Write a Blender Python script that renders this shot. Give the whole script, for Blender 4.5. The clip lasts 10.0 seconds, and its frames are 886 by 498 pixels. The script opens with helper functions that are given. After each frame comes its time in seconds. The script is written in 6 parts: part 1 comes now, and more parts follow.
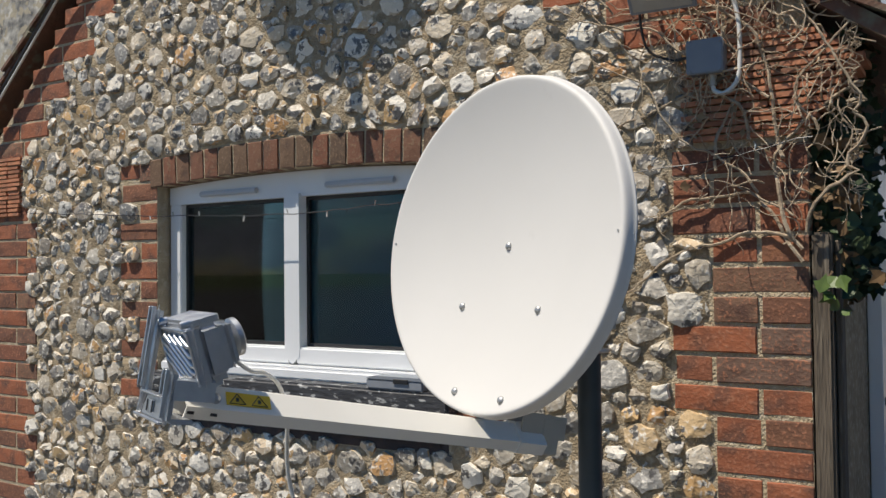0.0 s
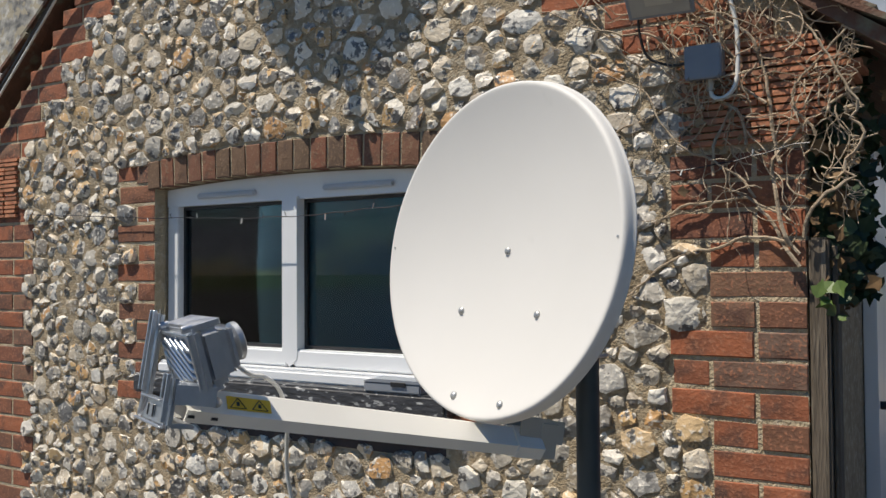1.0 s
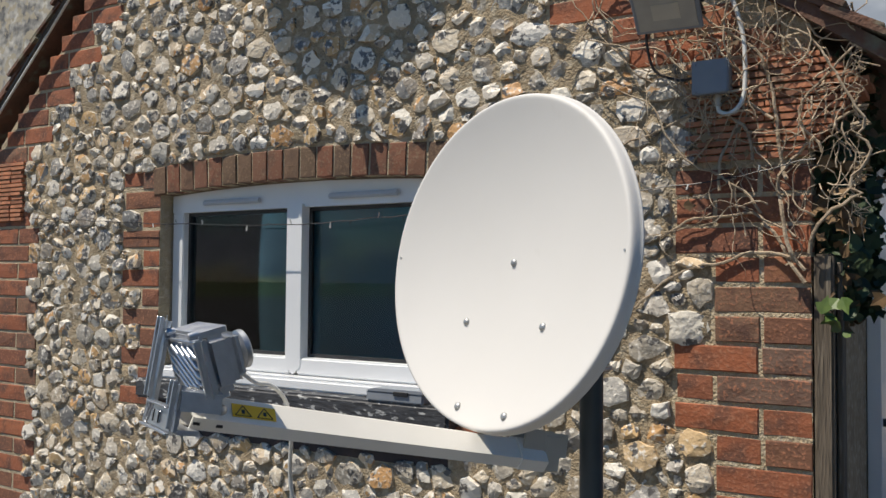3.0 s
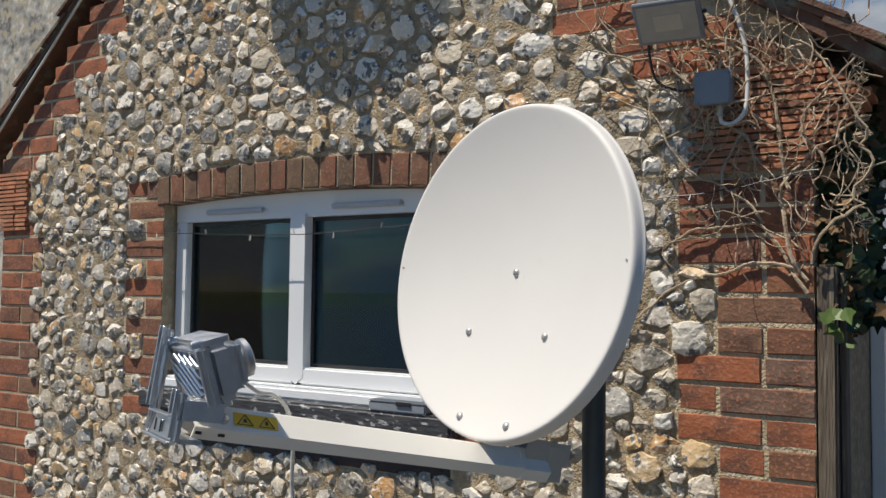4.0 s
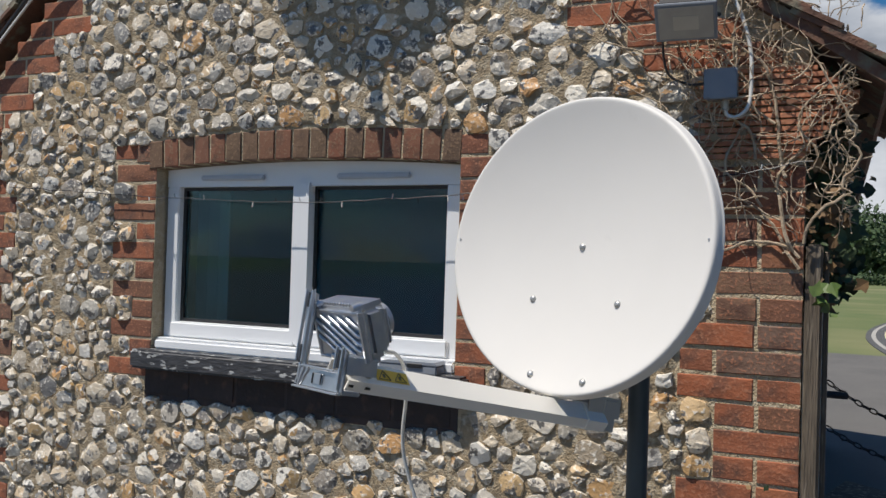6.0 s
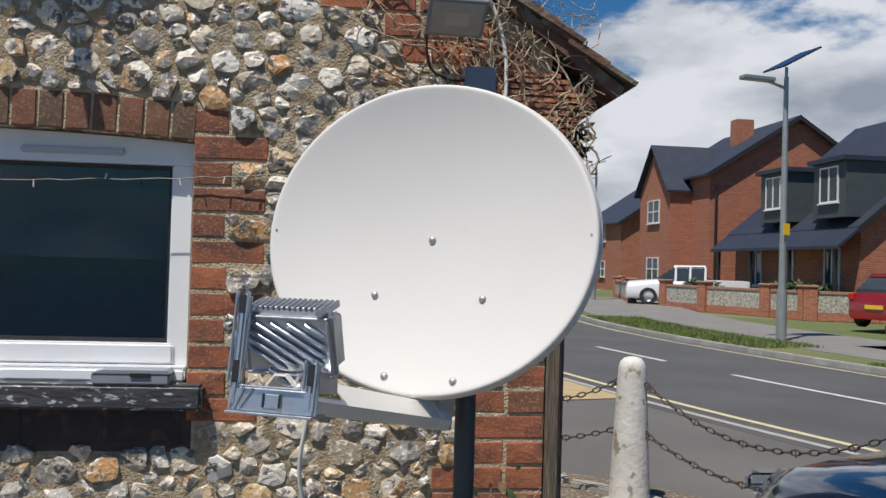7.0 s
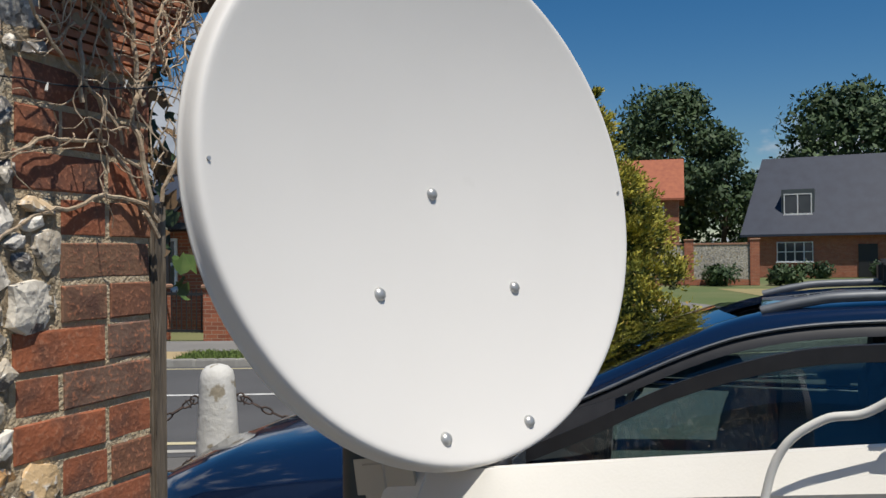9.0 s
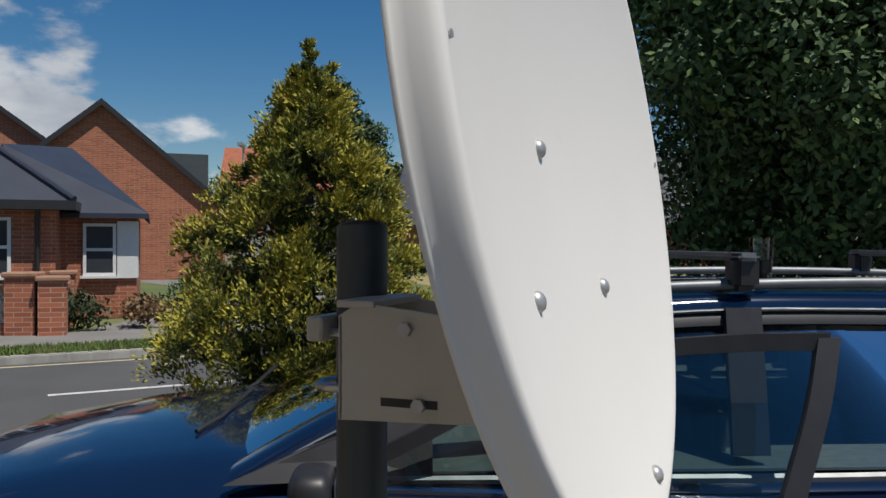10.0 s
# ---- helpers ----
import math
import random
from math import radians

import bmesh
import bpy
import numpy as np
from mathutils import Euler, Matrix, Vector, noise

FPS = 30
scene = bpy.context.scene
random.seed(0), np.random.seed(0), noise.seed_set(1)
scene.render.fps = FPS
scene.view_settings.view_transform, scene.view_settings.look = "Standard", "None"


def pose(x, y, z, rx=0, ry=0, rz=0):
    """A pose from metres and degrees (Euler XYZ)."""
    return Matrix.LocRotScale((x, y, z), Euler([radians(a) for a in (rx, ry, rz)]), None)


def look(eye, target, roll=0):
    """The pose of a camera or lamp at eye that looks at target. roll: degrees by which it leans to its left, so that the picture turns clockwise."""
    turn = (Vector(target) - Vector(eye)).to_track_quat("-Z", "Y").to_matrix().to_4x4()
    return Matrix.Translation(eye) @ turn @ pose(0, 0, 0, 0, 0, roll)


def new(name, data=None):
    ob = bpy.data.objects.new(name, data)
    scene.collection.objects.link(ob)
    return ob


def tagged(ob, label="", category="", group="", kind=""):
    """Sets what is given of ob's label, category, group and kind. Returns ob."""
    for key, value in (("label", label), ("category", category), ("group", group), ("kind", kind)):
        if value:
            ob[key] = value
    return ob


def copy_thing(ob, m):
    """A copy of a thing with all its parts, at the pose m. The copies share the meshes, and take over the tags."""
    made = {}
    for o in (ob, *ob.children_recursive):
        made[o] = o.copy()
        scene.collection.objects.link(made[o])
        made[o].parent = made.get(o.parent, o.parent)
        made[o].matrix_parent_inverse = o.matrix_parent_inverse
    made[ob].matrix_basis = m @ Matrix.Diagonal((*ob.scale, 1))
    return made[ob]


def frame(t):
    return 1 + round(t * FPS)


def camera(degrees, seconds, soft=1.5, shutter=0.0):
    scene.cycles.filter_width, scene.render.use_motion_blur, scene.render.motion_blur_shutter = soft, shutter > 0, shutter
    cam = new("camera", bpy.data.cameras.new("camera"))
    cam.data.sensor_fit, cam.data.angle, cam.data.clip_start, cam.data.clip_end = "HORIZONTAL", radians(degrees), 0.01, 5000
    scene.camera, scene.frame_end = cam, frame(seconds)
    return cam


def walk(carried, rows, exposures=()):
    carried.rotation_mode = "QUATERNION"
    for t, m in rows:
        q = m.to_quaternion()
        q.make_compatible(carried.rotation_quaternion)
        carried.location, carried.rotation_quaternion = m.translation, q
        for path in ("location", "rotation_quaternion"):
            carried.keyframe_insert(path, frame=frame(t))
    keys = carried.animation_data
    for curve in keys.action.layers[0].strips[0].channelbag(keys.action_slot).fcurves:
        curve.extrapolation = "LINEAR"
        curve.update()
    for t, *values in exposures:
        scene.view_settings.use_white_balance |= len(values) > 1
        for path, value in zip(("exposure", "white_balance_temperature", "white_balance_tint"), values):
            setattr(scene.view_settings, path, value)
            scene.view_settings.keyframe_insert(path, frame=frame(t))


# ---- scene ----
cam = camera(53.8, 10.0)
PATH = [
    (0, (0.688, -2.24, 1.536), (-0.367, -0.542, 1.587), -0.6),
    (0.5, (0.685, -2.248, 1.541), (-0.364, -0.546, 1.588), -0.3),
    (1, (0.684, -2.249, 1.542), (-0.362, -0.545, 1.596), -0.4),
    (1.5, (0.688, -2.257, 1.541), (-0.354, -0.551, 1.604), -0.3),
    (2, (0.687, -2.254, 1.542), (-0.352, -0.547, 1.605), -0.3),
    (2.5, (0.681, -2.252, 1.544), (-0.359, -0.545, 1.609), 0.0),
    (3, (0.679, -2.256, 1.544), (-0.371, -0.555, 1.62), 0.5),
    (4.5, (0.683, -2.257, 1.542), (-0.375, -0.562, 1.646), 0.6),
    (5, (0.674, -2.24, 1.542), (-0.382, -0.545, 1.644), 0.8),
    (5.2, (0.664, -2.235, 1.549), (-0.399, -0.543, 1.655), 1.6),
    (6.3, (0.255, -2.678, 1.531), (-0.315, -0.761, 1.537), 1.6),
    (6.5, (0.127, -2.669, 1.514), (-0.202, -0.697, 1.536), 1.5),
    (6.8, (-0.099, -2.615, 1.53), (-0.085, -0.615, 1.559), 1.0),
    (7, (-0.255, -2.555, 1.531), (-0.044, -0.567, 1.568), 1.6),
    (7.5, (-0.614, -2.316, 1.526), (0.168, -0.475, 1.532), 0.8),
    (8, (-0.86, -1.946, 1.529), (0.39, -0.385, 1.534), 0.4),
    (8.3, (-0.994, -1.699, 1.525), (0.484, -0.352, 1.536), 1.0),
    (8.5, (-1.053, -1.541, 1.52), (0.605, -0.423, 1.533), 0.3),
    (8.8, (-1.093, -1.304, 1.523), (0.687, -0.391, 1.524), 0.3),
    (9, (-1.079, -1.136, 1.505), (0.797, -0.442, 1.525), -0.6),
    (9.5, (-0.986, -0.813, 1.512), (1.003, -0.608, 1.514), -0.1),
    (10, (-0.796, -0.644, 1.505), (1.201, -0.736, 1.493), 0.1),
]
walk(cam, [(t, look(e, a, r)) for t, e, a, r in PATH], ((0.0, 0.18, 6750, 10), (5.2, 0.18, 6750, 10), (6.3, 0.10, 6420, 11), (8.2, 0.10, 6420, 11), (9.0, 0.0, 6450, 10), (10.0, -0.05, 6450, 10)))

# ---- world, sun and exposure ----
SUN_WAY = Vector((-0.30, -0.345, 1.0)).normalized()
sun_data = bpy.data.lights.new("sun", "SUN")
sun_data.energy, sun_data.angle, sun_data.color = 4.8, radians(0.5), (1.0, 0.94, 0.84)
sun = new("sun", sun_data)
sun.matrix_world = look(SUN_WAY * 50, (0, 0, 0))


def make_world():
    w = bpy.data.worlds.new("sky")
    scene.world = w
    w.use_nodes = True
    nt = w.node_tree
    nt.nodes.clear()
    N, L = nt.nodes.new, nt.links.new
    out, bg, sky = N("ShaderNodeOutputWorld"), N("ShaderNodeBackground"), N("ShaderNodeTexSky")
    sky.sky_type, sky.sun_disc = "NISHITA", False
    sky.sun_elevation = math.asin(SUN_WAY.z)
    sky.sun_rotation = math.atan2(SUN_WAY.x, SUN_WAY.y)
    sky.air_density, sky.dust_density, sky.ozone_density = 1.0, 0.15, 3.0
    bg.inputs["Strength"].default_value = 0.074
    co = N("ShaderNodeTexCoord")
    sep = N("ShaderNodeSeparateXYZ")
    L(co.outputs["Generated"], sep.inputs[0])
    mp = N("ShaderNodeMapping")
    mp.inputs["Scale"].default_value = (1.0, 1.0, 2.3)
    mp.inputs["Location"].default_value = (0.35, 0.1, 0.2)
    L(co.outputs["Generated"], mp.inputs[0])
    big = N("ShaderNodeTexNoise")
    big.inputs["Scale"].default_value, big.inputs["Detail"].default_value = 4.3, 9.0
    big.inputs["Roughness"].default_value = 0.55
    L(mp.outputs[0], big.inputs["Vector"])
    # more cloud towards the horizon and towards the north
    hor = N("ShaderNodeMapRange")
    hor.inputs["From Min"].default_value, hor.inputs["From Max"].default_value = 0.02, 0.32
    hor.inputs["To Min"].default_value, hor.inputs["To Max"].default_value = 0.185, -0.11
    L(sep.outputs["Z"], hor.inputs["Value"])
    nor = N("ShaderNodeMapRange")
    nor.inputs["From Min"].default_value, nor.inputs["From Max"].default_value = 0.3, 1.0
    nor.inputs["To Min"].default_value, nor.inputs["To Max"].default_value = -0.045, 0.21
    L(sep.outputs["Y"], nor.inputs["Value"])
    a1, a2 = N("ShaderNodeMath"), N("ShaderNodeMath")
    L(big.outputs["Fac"], a1.inputs[0])
    L(hor.outputs[0], a1.inputs[1])
    L(a1.outputs[0], a2.inputs[0])
    L(nor.outputs[0], a2.inputs[1])
    cov = N("ShaderNodeMapRange")
    cov.interpolation_type = "SMOOTHSTEP"
    cov.inputs["From Min"].default_value, cov.inputs["From Max"].default_value = 0.546, 0.640
    L(a2.outputs[0], cov.inputs["Value"])
    fine = N("ShaderNodeTexNoise")
    fine.inputs["Scale"].default_value, fine.inputs["Detail"].default_value = 5.0, 6.0
    L(mp.outputs[0], fine.inputs["Vector"])
    shade = N("ShaderNodeValToRGB")
    shade.color_ramp.elements[0].position, shade.color_ramp.elements[0].color = 0.36, (3.6, 4.1, 4.9, 1)
    shade.color_ramp.elements[1].position, shade.color_ramp.elements[1].color = 0.62, (9.0, 9.3, 9.7, 1)
    L(fine.outputs["Fac"], shade.inputs[0])
    mix = N("ShaderNodeMix")
    mix.data_type = "RGBA"
    L(cov.outputs[0], mix.inputs["Factor"])
    deep = N("ShaderNodeHueSaturation")
    deep.inputs["Saturation"].default_value, deep.inputs["Value"].default_value = 1.38, 0.95
    L(sky.outputs[0], deep.inputs["Color"])
    L(deep.outputs[0], mix.inputs[6])
    L(shade.outputs[0], mix.inputs[7])
    L(mix.outputs[2], bg.inputs["Color"])
    L(bg.outputs[0], out.inputs["Surface"])


make_world()


# ---- materials ----
def mat(name, c1, c2=None, rough=0.6, metal=0.0, scale=20.0, bump=0.0, bscale=60.0, vary="", spread=0.0, c3=None,
        c3scale=4.0, c3lo=0.55, c3hi=0.65, spec=0.5, coat=0.0, stretch=(1, 1, 1), rough2=None, trans=0.0):
    """Two colours mixed by noise in world space, a third in patches, fine relief; vary: 'object' or 'island' shifts the tone piece by piece."""
    m = bpy.data.materials.new(name)
    m.use_nodes = True
    nt = m.node_tree
    N, L = nt.nodes.new, nt.links.new
    b = nt.nodes["Principled BSDF"]
    b.inputs["Roughness"].default_value, b.inputs["Metallic"].default_value = rough, metal
    b.inputs["Specular IOR Level"].default_value = spec
    b.inputs["Coat Weight"].default_value = coat
    b.inputs["Transmission Weight"].default_value = trans
    geo = N("ShaderNodeNewGeometry")
    mp = N("ShaderNodeMapping")
    mp.inputs["Scale"].default_value = stretch
    L(geo.outputs["Position"], mp.inputs[0])
    c2 = c2 or c1
    nz = N("ShaderNodeTexNoise")
    nz.inputs["Scale"].default_value, nz.inputs["Detail"].default_value = scale, 5.0
    L(mp.outputs[0], nz.inputs["Vector"])
    rmp = N("ShaderNodeMapRange")
    rmp.inputs["From Min"].default_value, rmp.inputs["From Max"].default_value = 0.33, 0.67
    L(nz.outputs["Fac"], rmp.inputs["Value"])
    mix = N("ShaderNodeMix")
    mix.data_type = "RGBA"
    mix.inputs[6].default_value, mix.inputs[7].default_value = (*c1, 1), (*c2, 1)
    L(rmp.outputs[0], mix.inputs["Factor"])
    col = mix.outputs[2]
    if c3:
        n3 = N("ShaderNodeTexNoise")
        n3.inputs["Scale"].default_value, n3.inputs["Detail"].default_value = c3scale, 6.0
        L(mp.outputs[0], n3.inputs["Vector"])
        r3 = N("ShaderNodeMapRange")
        r3.inputs["From Min"].default_value, r3.inputs["From Max"].default_value = c3lo, c3hi
        L(n3.outputs["Fac"], r3.inputs["Value"])
        m3 = N("ShaderNodeMix")
        m3.data_type = "RGBA"
        L(r3.outputs[0], m3.inputs["Factor"])
        L(col, m3.inputs[6])
        m3.inputs[7].default_value = (*c3, 1)
        col = m3.outputs[2]
    if vary:
        src = N("ShaderNodeObjectInfo").outputs["Random"] if vary == "object" else geo.outputs["Random Per Island"]
        rv = N("ShaderNodeMapRange")
        rv.inputs["To Min"].default_value, rv.inputs["To Max"].default_value = 1 - spread, 1 + spread
        L(src, rv.inputs["Value"])
        hsv = N("ShaderNodeHueSaturation")
        L(col, hsv.inputs["Color"])
        L(rv.outputs[0], hsv.inputs["Value"])
        col = hsv.outputs[0]
    L(col, b.inputs["Base Color"])
    if rough2 is not None:
        rr = N("ShaderNodeMapRange")
        rr.inputs["From Min"].default_value, rr.inputs["From Max"].default_value = 0.35, 0.65
        rr.inputs["To Min"].default_value, rr.inputs["To Max"].default_value = rough, rough2
        L(nz.outputs["Fac"], rr.inputs["Value"])
        L(rr.outputs[0], b.inputs["Roughness"])
    if bump:
        nb = N("ShaderNodeTexNoise")
        nb.inputs["Scale"].default_value, nb.inputs["Detail"].default_value = bscale, 4.0
        L(mp.outputs[0], nb.inputs["Vector"])
        bp = N("ShaderNodeBump")
        bp.inputs["Strength"].default_value, bp.inputs["Distance"].default_value = bump, 0.01
        L(nb.outputs["Fac"], bp.inputs["Height"])
        L(bp.outputs[0], b.inputs["Normal"])
    return m


def ramp_mat(name, stops, vary, rough=0.5, scale=25.0, c_noise=None, nlo=0.5, nhi=0.56, bump=0.3, bscale=80.0, rough_noise=None, speck=None):
    """A tone picked per piece from a stepped ramp, with patches of a second tone of its own inside the piece."""
    m = bpy.data.materials.new(name)
    m.use_nodes = True
    nt = m.node_tree
    N, L = nt.nodes.new, nt.links.new
    b = nt.nodes["Principled BSDF"]
    geo = N("ShaderNodeNewGeometry")
    src = N("ShaderNodeObjectInfo").outputs["Random"] if vary == "object" else geo.outputs["Random Per Island"]
    rp = N("ShaderNodeValToRGB")
    els = rp.color_ramp.elements
    for i, (p, c) in enumerate(stops):
        e = els[i] if i < 2 else els.new(p)
        e.position, e.color = p, (*c, 1)
    L(src, rp.inputs[0])
    col = rp.outputs[0]
    nz = N("ShaderNodeTexNoise")
    nz.inputs["Scale"].default_value, nz.inputs["Detail"].default_value, nz.inputs["Roughness"].default_value = scale, 5.0, 0.6
    L(geo.outputs["Position"], nz.inputs["Vector"])
    r1 = N("ShaderNodeMapRange")
    r1.inputs["From Min"].default_value, r1.inputs["From Max"].default_value = nlo, nhi
    L(nz.outputs["Fac"], r1.inputs["Value"])
    if c_noise:
        mx = N("ShaderNodeMix")
        mx.data_type = "RGBA"
        L(r1.outputs[0], mx.inputs["Factor"])
        L(col, mx.inputs[6])
        mx.inputs[7].default_value = (*c_noise, 1)
        col = mx.outputs[2]
    n2 = N("ShaderNodeTexNoise")
    n2.inputs["Scale"].default_value, n2.inputs["Detail"].default_value = bscale, 5.0
    L(geo.outputs["Position"], n2.inputs["Vector"])
    if speck:
        r2 = N("ShaderNodeMapRange")
        r2.inputs["From Min"].default_value, r2.inputs["From Max"].default_value = 0.54, 0.68
        L(n2.outputs["Fac"], r2.inputs["Value"])
        mz = N("ShaderNodeMix")
        mz.data_type = "RGBA"
        L(r2.outputs[0], mz.inputs["Factor"])
        L(col, mz.inputs[6])
        mz.inputs[7].default_value = (*speck, 1)
        col = mz.outputs[2]
    L(col, b.inputs["Base Color"])
    b.inputs["Roughness"].default_value = rough
    if rough_noise is not None:
        rr = N("ShaderNodeMapRange")
        rr.inputs["To Min"].default_value, rr.inputs["To Max"].default_value = rough, rough_noise
        L(r1.outputs[0], rr.inputs["Value"])
        L(rr.outputs[0], b.inputs["Roughness"])
    bp = N("ShaderNodeBump")
    bp.inputs["Strength"].default_value, bp.inputs["Distance"].default_value = bump, 0.008
    L(n2.outputs["Fac"], bp.inputs["Height"])
    L(bp.outputs[0], b.inputs["Normal"])
    return m


def glass_mat(name, tint=(0.75, 0.8, 0.82), ior=1.5):
    m = bpy.data.materials.new(name)
    m.use_nodes = True
    nt = m.node_tree
    N, L = nt.nodes.new, nt.links.new
    nt.nodes.remove(nt.nodes["Principled BSDF"])
    tr, gl, mx, fr = N("ShaderNodeBsdfTransparent"), N("ShaderNodeBsdfGlossy"), N("ShaderNodeMixShader"), N("ShaderNodeFresnel")
    tr.inputs["Color"].default_value = (*tint, 1)
    gl.inputs["Roughness"].default_value = 0.01
    fr.inputs["IOR"].default_value = ior
    L(fr.outputs[0], mx.inputs[0])
    L(tr.outputs[0], mx.inputs[1])
    L(gl.outputs[0], mx.inputs[2])
    L(mx.outputs[0], nt.nodes["Material Output"].inputs["Surface"])
    return m


FLINT = [(0.0, (0.80, 0.74, 0.63)), (0.13, (0.40, 0.36, 0.30)), (0.26, (0.66, 0.56, 0.42)), (0.38, (0.17, 0.165, 0.16)), (0.50, (0.84, 0.79, 0.70)),
         (0.60, (0.45, 0.36, 0.25)), (0.70, (0.24, 0.22, 0.20)), (0.80, (0.72, 0.65, 0.54)), (0.91, (0.60, 0.40, 0.19)), (1.0, (0.50, 0.26, 0.10))]
M_flint_i = ramp_mat("flint_joined", FLINT, "island", 0.55, 24.0, (0.125, 0.117, 0.110), 0.56, 0.585, 0.6, 70.0, 0.28, (0.86, 0.80, 0.70))
M_flint_o = ramp_mat("flint_single", FLINT, "object", 0.55, 24.0, (0.125, 0.117, 0.110), 0.56, 0.585, 0.6, 70.0, 0.28, (0.86, 0.80, 0.70))
BRICK = [(0.0, (0.29, 0.095, 0.046)), (0.2, (0.34, 0.115, 0.055)), (0.4, (0.21, 0.080, 0.046)), (0.55, (0.19, 0.090, 0.052)), (0.68, (0.32, 0.10, 0.046)),
         (0.82, (0.38, 0.125, 0.056)), (0.93, (0.24, 0.125, 0.068)), (1.0, (0.15, 0.105, 0.09))]
M_brick = ramp_mat("brick", BRICK, "object", 0.85, 13.0, (0.12, 0.060, 0.042), 0.46, 0.66, 0.30, 120.0, None, (0.40, 0.17, 0.095))
ARCHB = [(0.0, (0.13, 0.085, 0.052)), (0.3, (0.16, 0.095, 0.058)), (0.55, (0.22, 0.085, 0.048)), (0.72, (0.12, 0.078, 0.050)), (0.88, (0.34, 0.10, 0.048)), (1.0, (0.12, 0.08, 0.055))]
M_archbrick = ramp_mat("arch_brick", ARCHB, "object", 0.85, 18.0, (0.10, 0.06, 0.04), 0.52, 0.7, 0.22, 130.0, None, (0.24, 0.15, 0.09))
M_mortar = mat("mortar", (0.40, 0.310, 0.200), (0.27, 0.212, 0.136), 0.95, 0, 14, 0.9, 140, c3=(0.50, 0.43, 0.32), c3scale=40, c3lo=0.5, c3hi=0.7)
M_joint = mat("brick_joint", (0.52, 0.42, 0.28), (0.40, 0.32, 0.21), 0.95, 0, 14, 0.9, 140, c3=(0.54, 0.46, 0.34), c3scale=40, c3lo=0.5, c3hi=0.7)
M_plaster = mat("blue_plaster", (0.42, 0.55, 0.60), (0.38, 0.50, 0.56), 0.9, 0, 3, 0.1, 40)
M_tile = mat("clay_tile", (0.50, 0.21, 0.11), (0.36, 0.15, 0.085), 0.9, 0, 25, 0.4, 70, "object", 0.25, (0.26, 0.15, 0.10), 9, 0.56, 0.7)
M_rooftile = mat("roof_tile", (0.20, 0.10, 0.065), (0.13, 0.075, 0.055), 0.95, 0, 16, 0.6, 60, "island", 0.35, (0.20, 0.18, 0.13), 14, 0.52, 0.66)
M_upvc = mat("white_plastic", (0.80, 0.81, 0.82), (0.76, 0.77, 0.78), 0.28, 0, 4, 0.0)
M_glass = glass_mat("window_glass", (0.50, 0.72, 0.80), 1.45)
M_vent = mat("vent_plastic", (0.52, 0.54, 0.57), (0.48, 0.50, 0.53), 0.5)
M_clear = glass_mat("clear_glass", (0.86, 0.90, 0.90))
M_carglass = glass_mat("car_glass", (0.55, 0.66, 0.65), 1.75)
# near black: the gloom of unlit interiors put into the colour
M_dark = mat("interior_gloom", (0.02, 0.022, 0.024), (0.03, 0.032, 0.034), 0.9)
# teal that stands in for the blue-grey reflection on the window panes
M_room = mat("room_glass_tone", (0.20, 0.45, 0.58), (0.17, 0.40, 0.53), 0.9)
M_curtain = mat("curtain_cloth", (0.62, 0.60, 0.54), (0.54, 0.52, 0.46), 0.9, 0, 12, 0.2, 60)
M_sill = mat("slate_sill", (0.035, 0.036, 0.04), (0.06, 0.06, 0.065), 0.5, 0, 18, 0.5, 45, c3=(0.42, 0.42, 0.41), c3scale=42, c3lo=0.59, c3hi=0.63, stretch=(0.6, 1, 1.6))
M_dish = mat("dish_white", (0.70, 0.680, 0.648), (0.670, 0.650, 0.618), 0.6, 0, 3.0, 0.0, 400, c3=(0.62, 0.60, 0.565), c3scale=9, c3lo=0.66, c3hi=0.78, spec=0.3)
M_arm = mat("arm_paint", (0.80, 0.775, 0.715), (0.75, 0.725, 0.665), 0.38, 0, 6, 0.04, 300)
M_bracket = mat("bracket_paint", (0.50, 0.47, 0.40), (0.44, 0.41, 0.35), 0.5, 0, 8, 0.05, 300)
M_alu = mat("cast_metal", (0.64, 0.66, 0.69), (0.53, 0.55, 0.58), 0.30, 0.9, 30, 0.07, 160, rough2=0.44)
M_steel = mat("galvanised_steel", (0.55, 0.57, 0.60), (0.42, 0.44, 0.46), 0.35, 1.0, 25, 0.05, 90, rough2=0.5)
M_bolt = mat("bolt_zinc", (0.48, 0.48, 0.47), (0.40, 0.40, 0.39), 0.4, 0.6, 40)
M_pole = mat("pole_paint", (0.045, 0.060, 0.066), (0.035, 0.046, 0.052), 0.45, 0, 12, 0.05, 80)
M_yellow = mat("warning_yellow", (0.80, 0.50, 0.02), (0.74, 0.45, 0.02), 0.45, 0, 20)
M_black = mat("black_plastic", (0.015, 0.015, 0.017), (0.022, 0.022, 0.024), 0.45, 0, 20)
M_label = mat("label_paper", (0.68, 0.68, 0.66), (0.60, 0.60, 0.58), 0.5, 0, 30)
M_cable = mat("cable_white", (0.70, 0.69, 0.65), (0.62, 0.61, 0.57), 0.5, 0, 30)
M_lampglass = mat("lamp_glass", (0.42, 0.40, 0.36), (0.37, 0.35, 0.315), 0.2)
M_jbox = mat("box_grey", (0.21, 0.23, 0.265), (0.24, 0.26, 0.29), 0.6, 0, 14)
M_timber = mat("weathered_timber", (0.17, 0.135, 0.10), (0.085, 0.068, 0.05), 0.9, 0, 9, 0.7, 30, stretch=(6, 6, 0.5), c3=(0.24, 0.20, 0.15), c3scale=20, c3lo=0.55, c3hi=0.7)
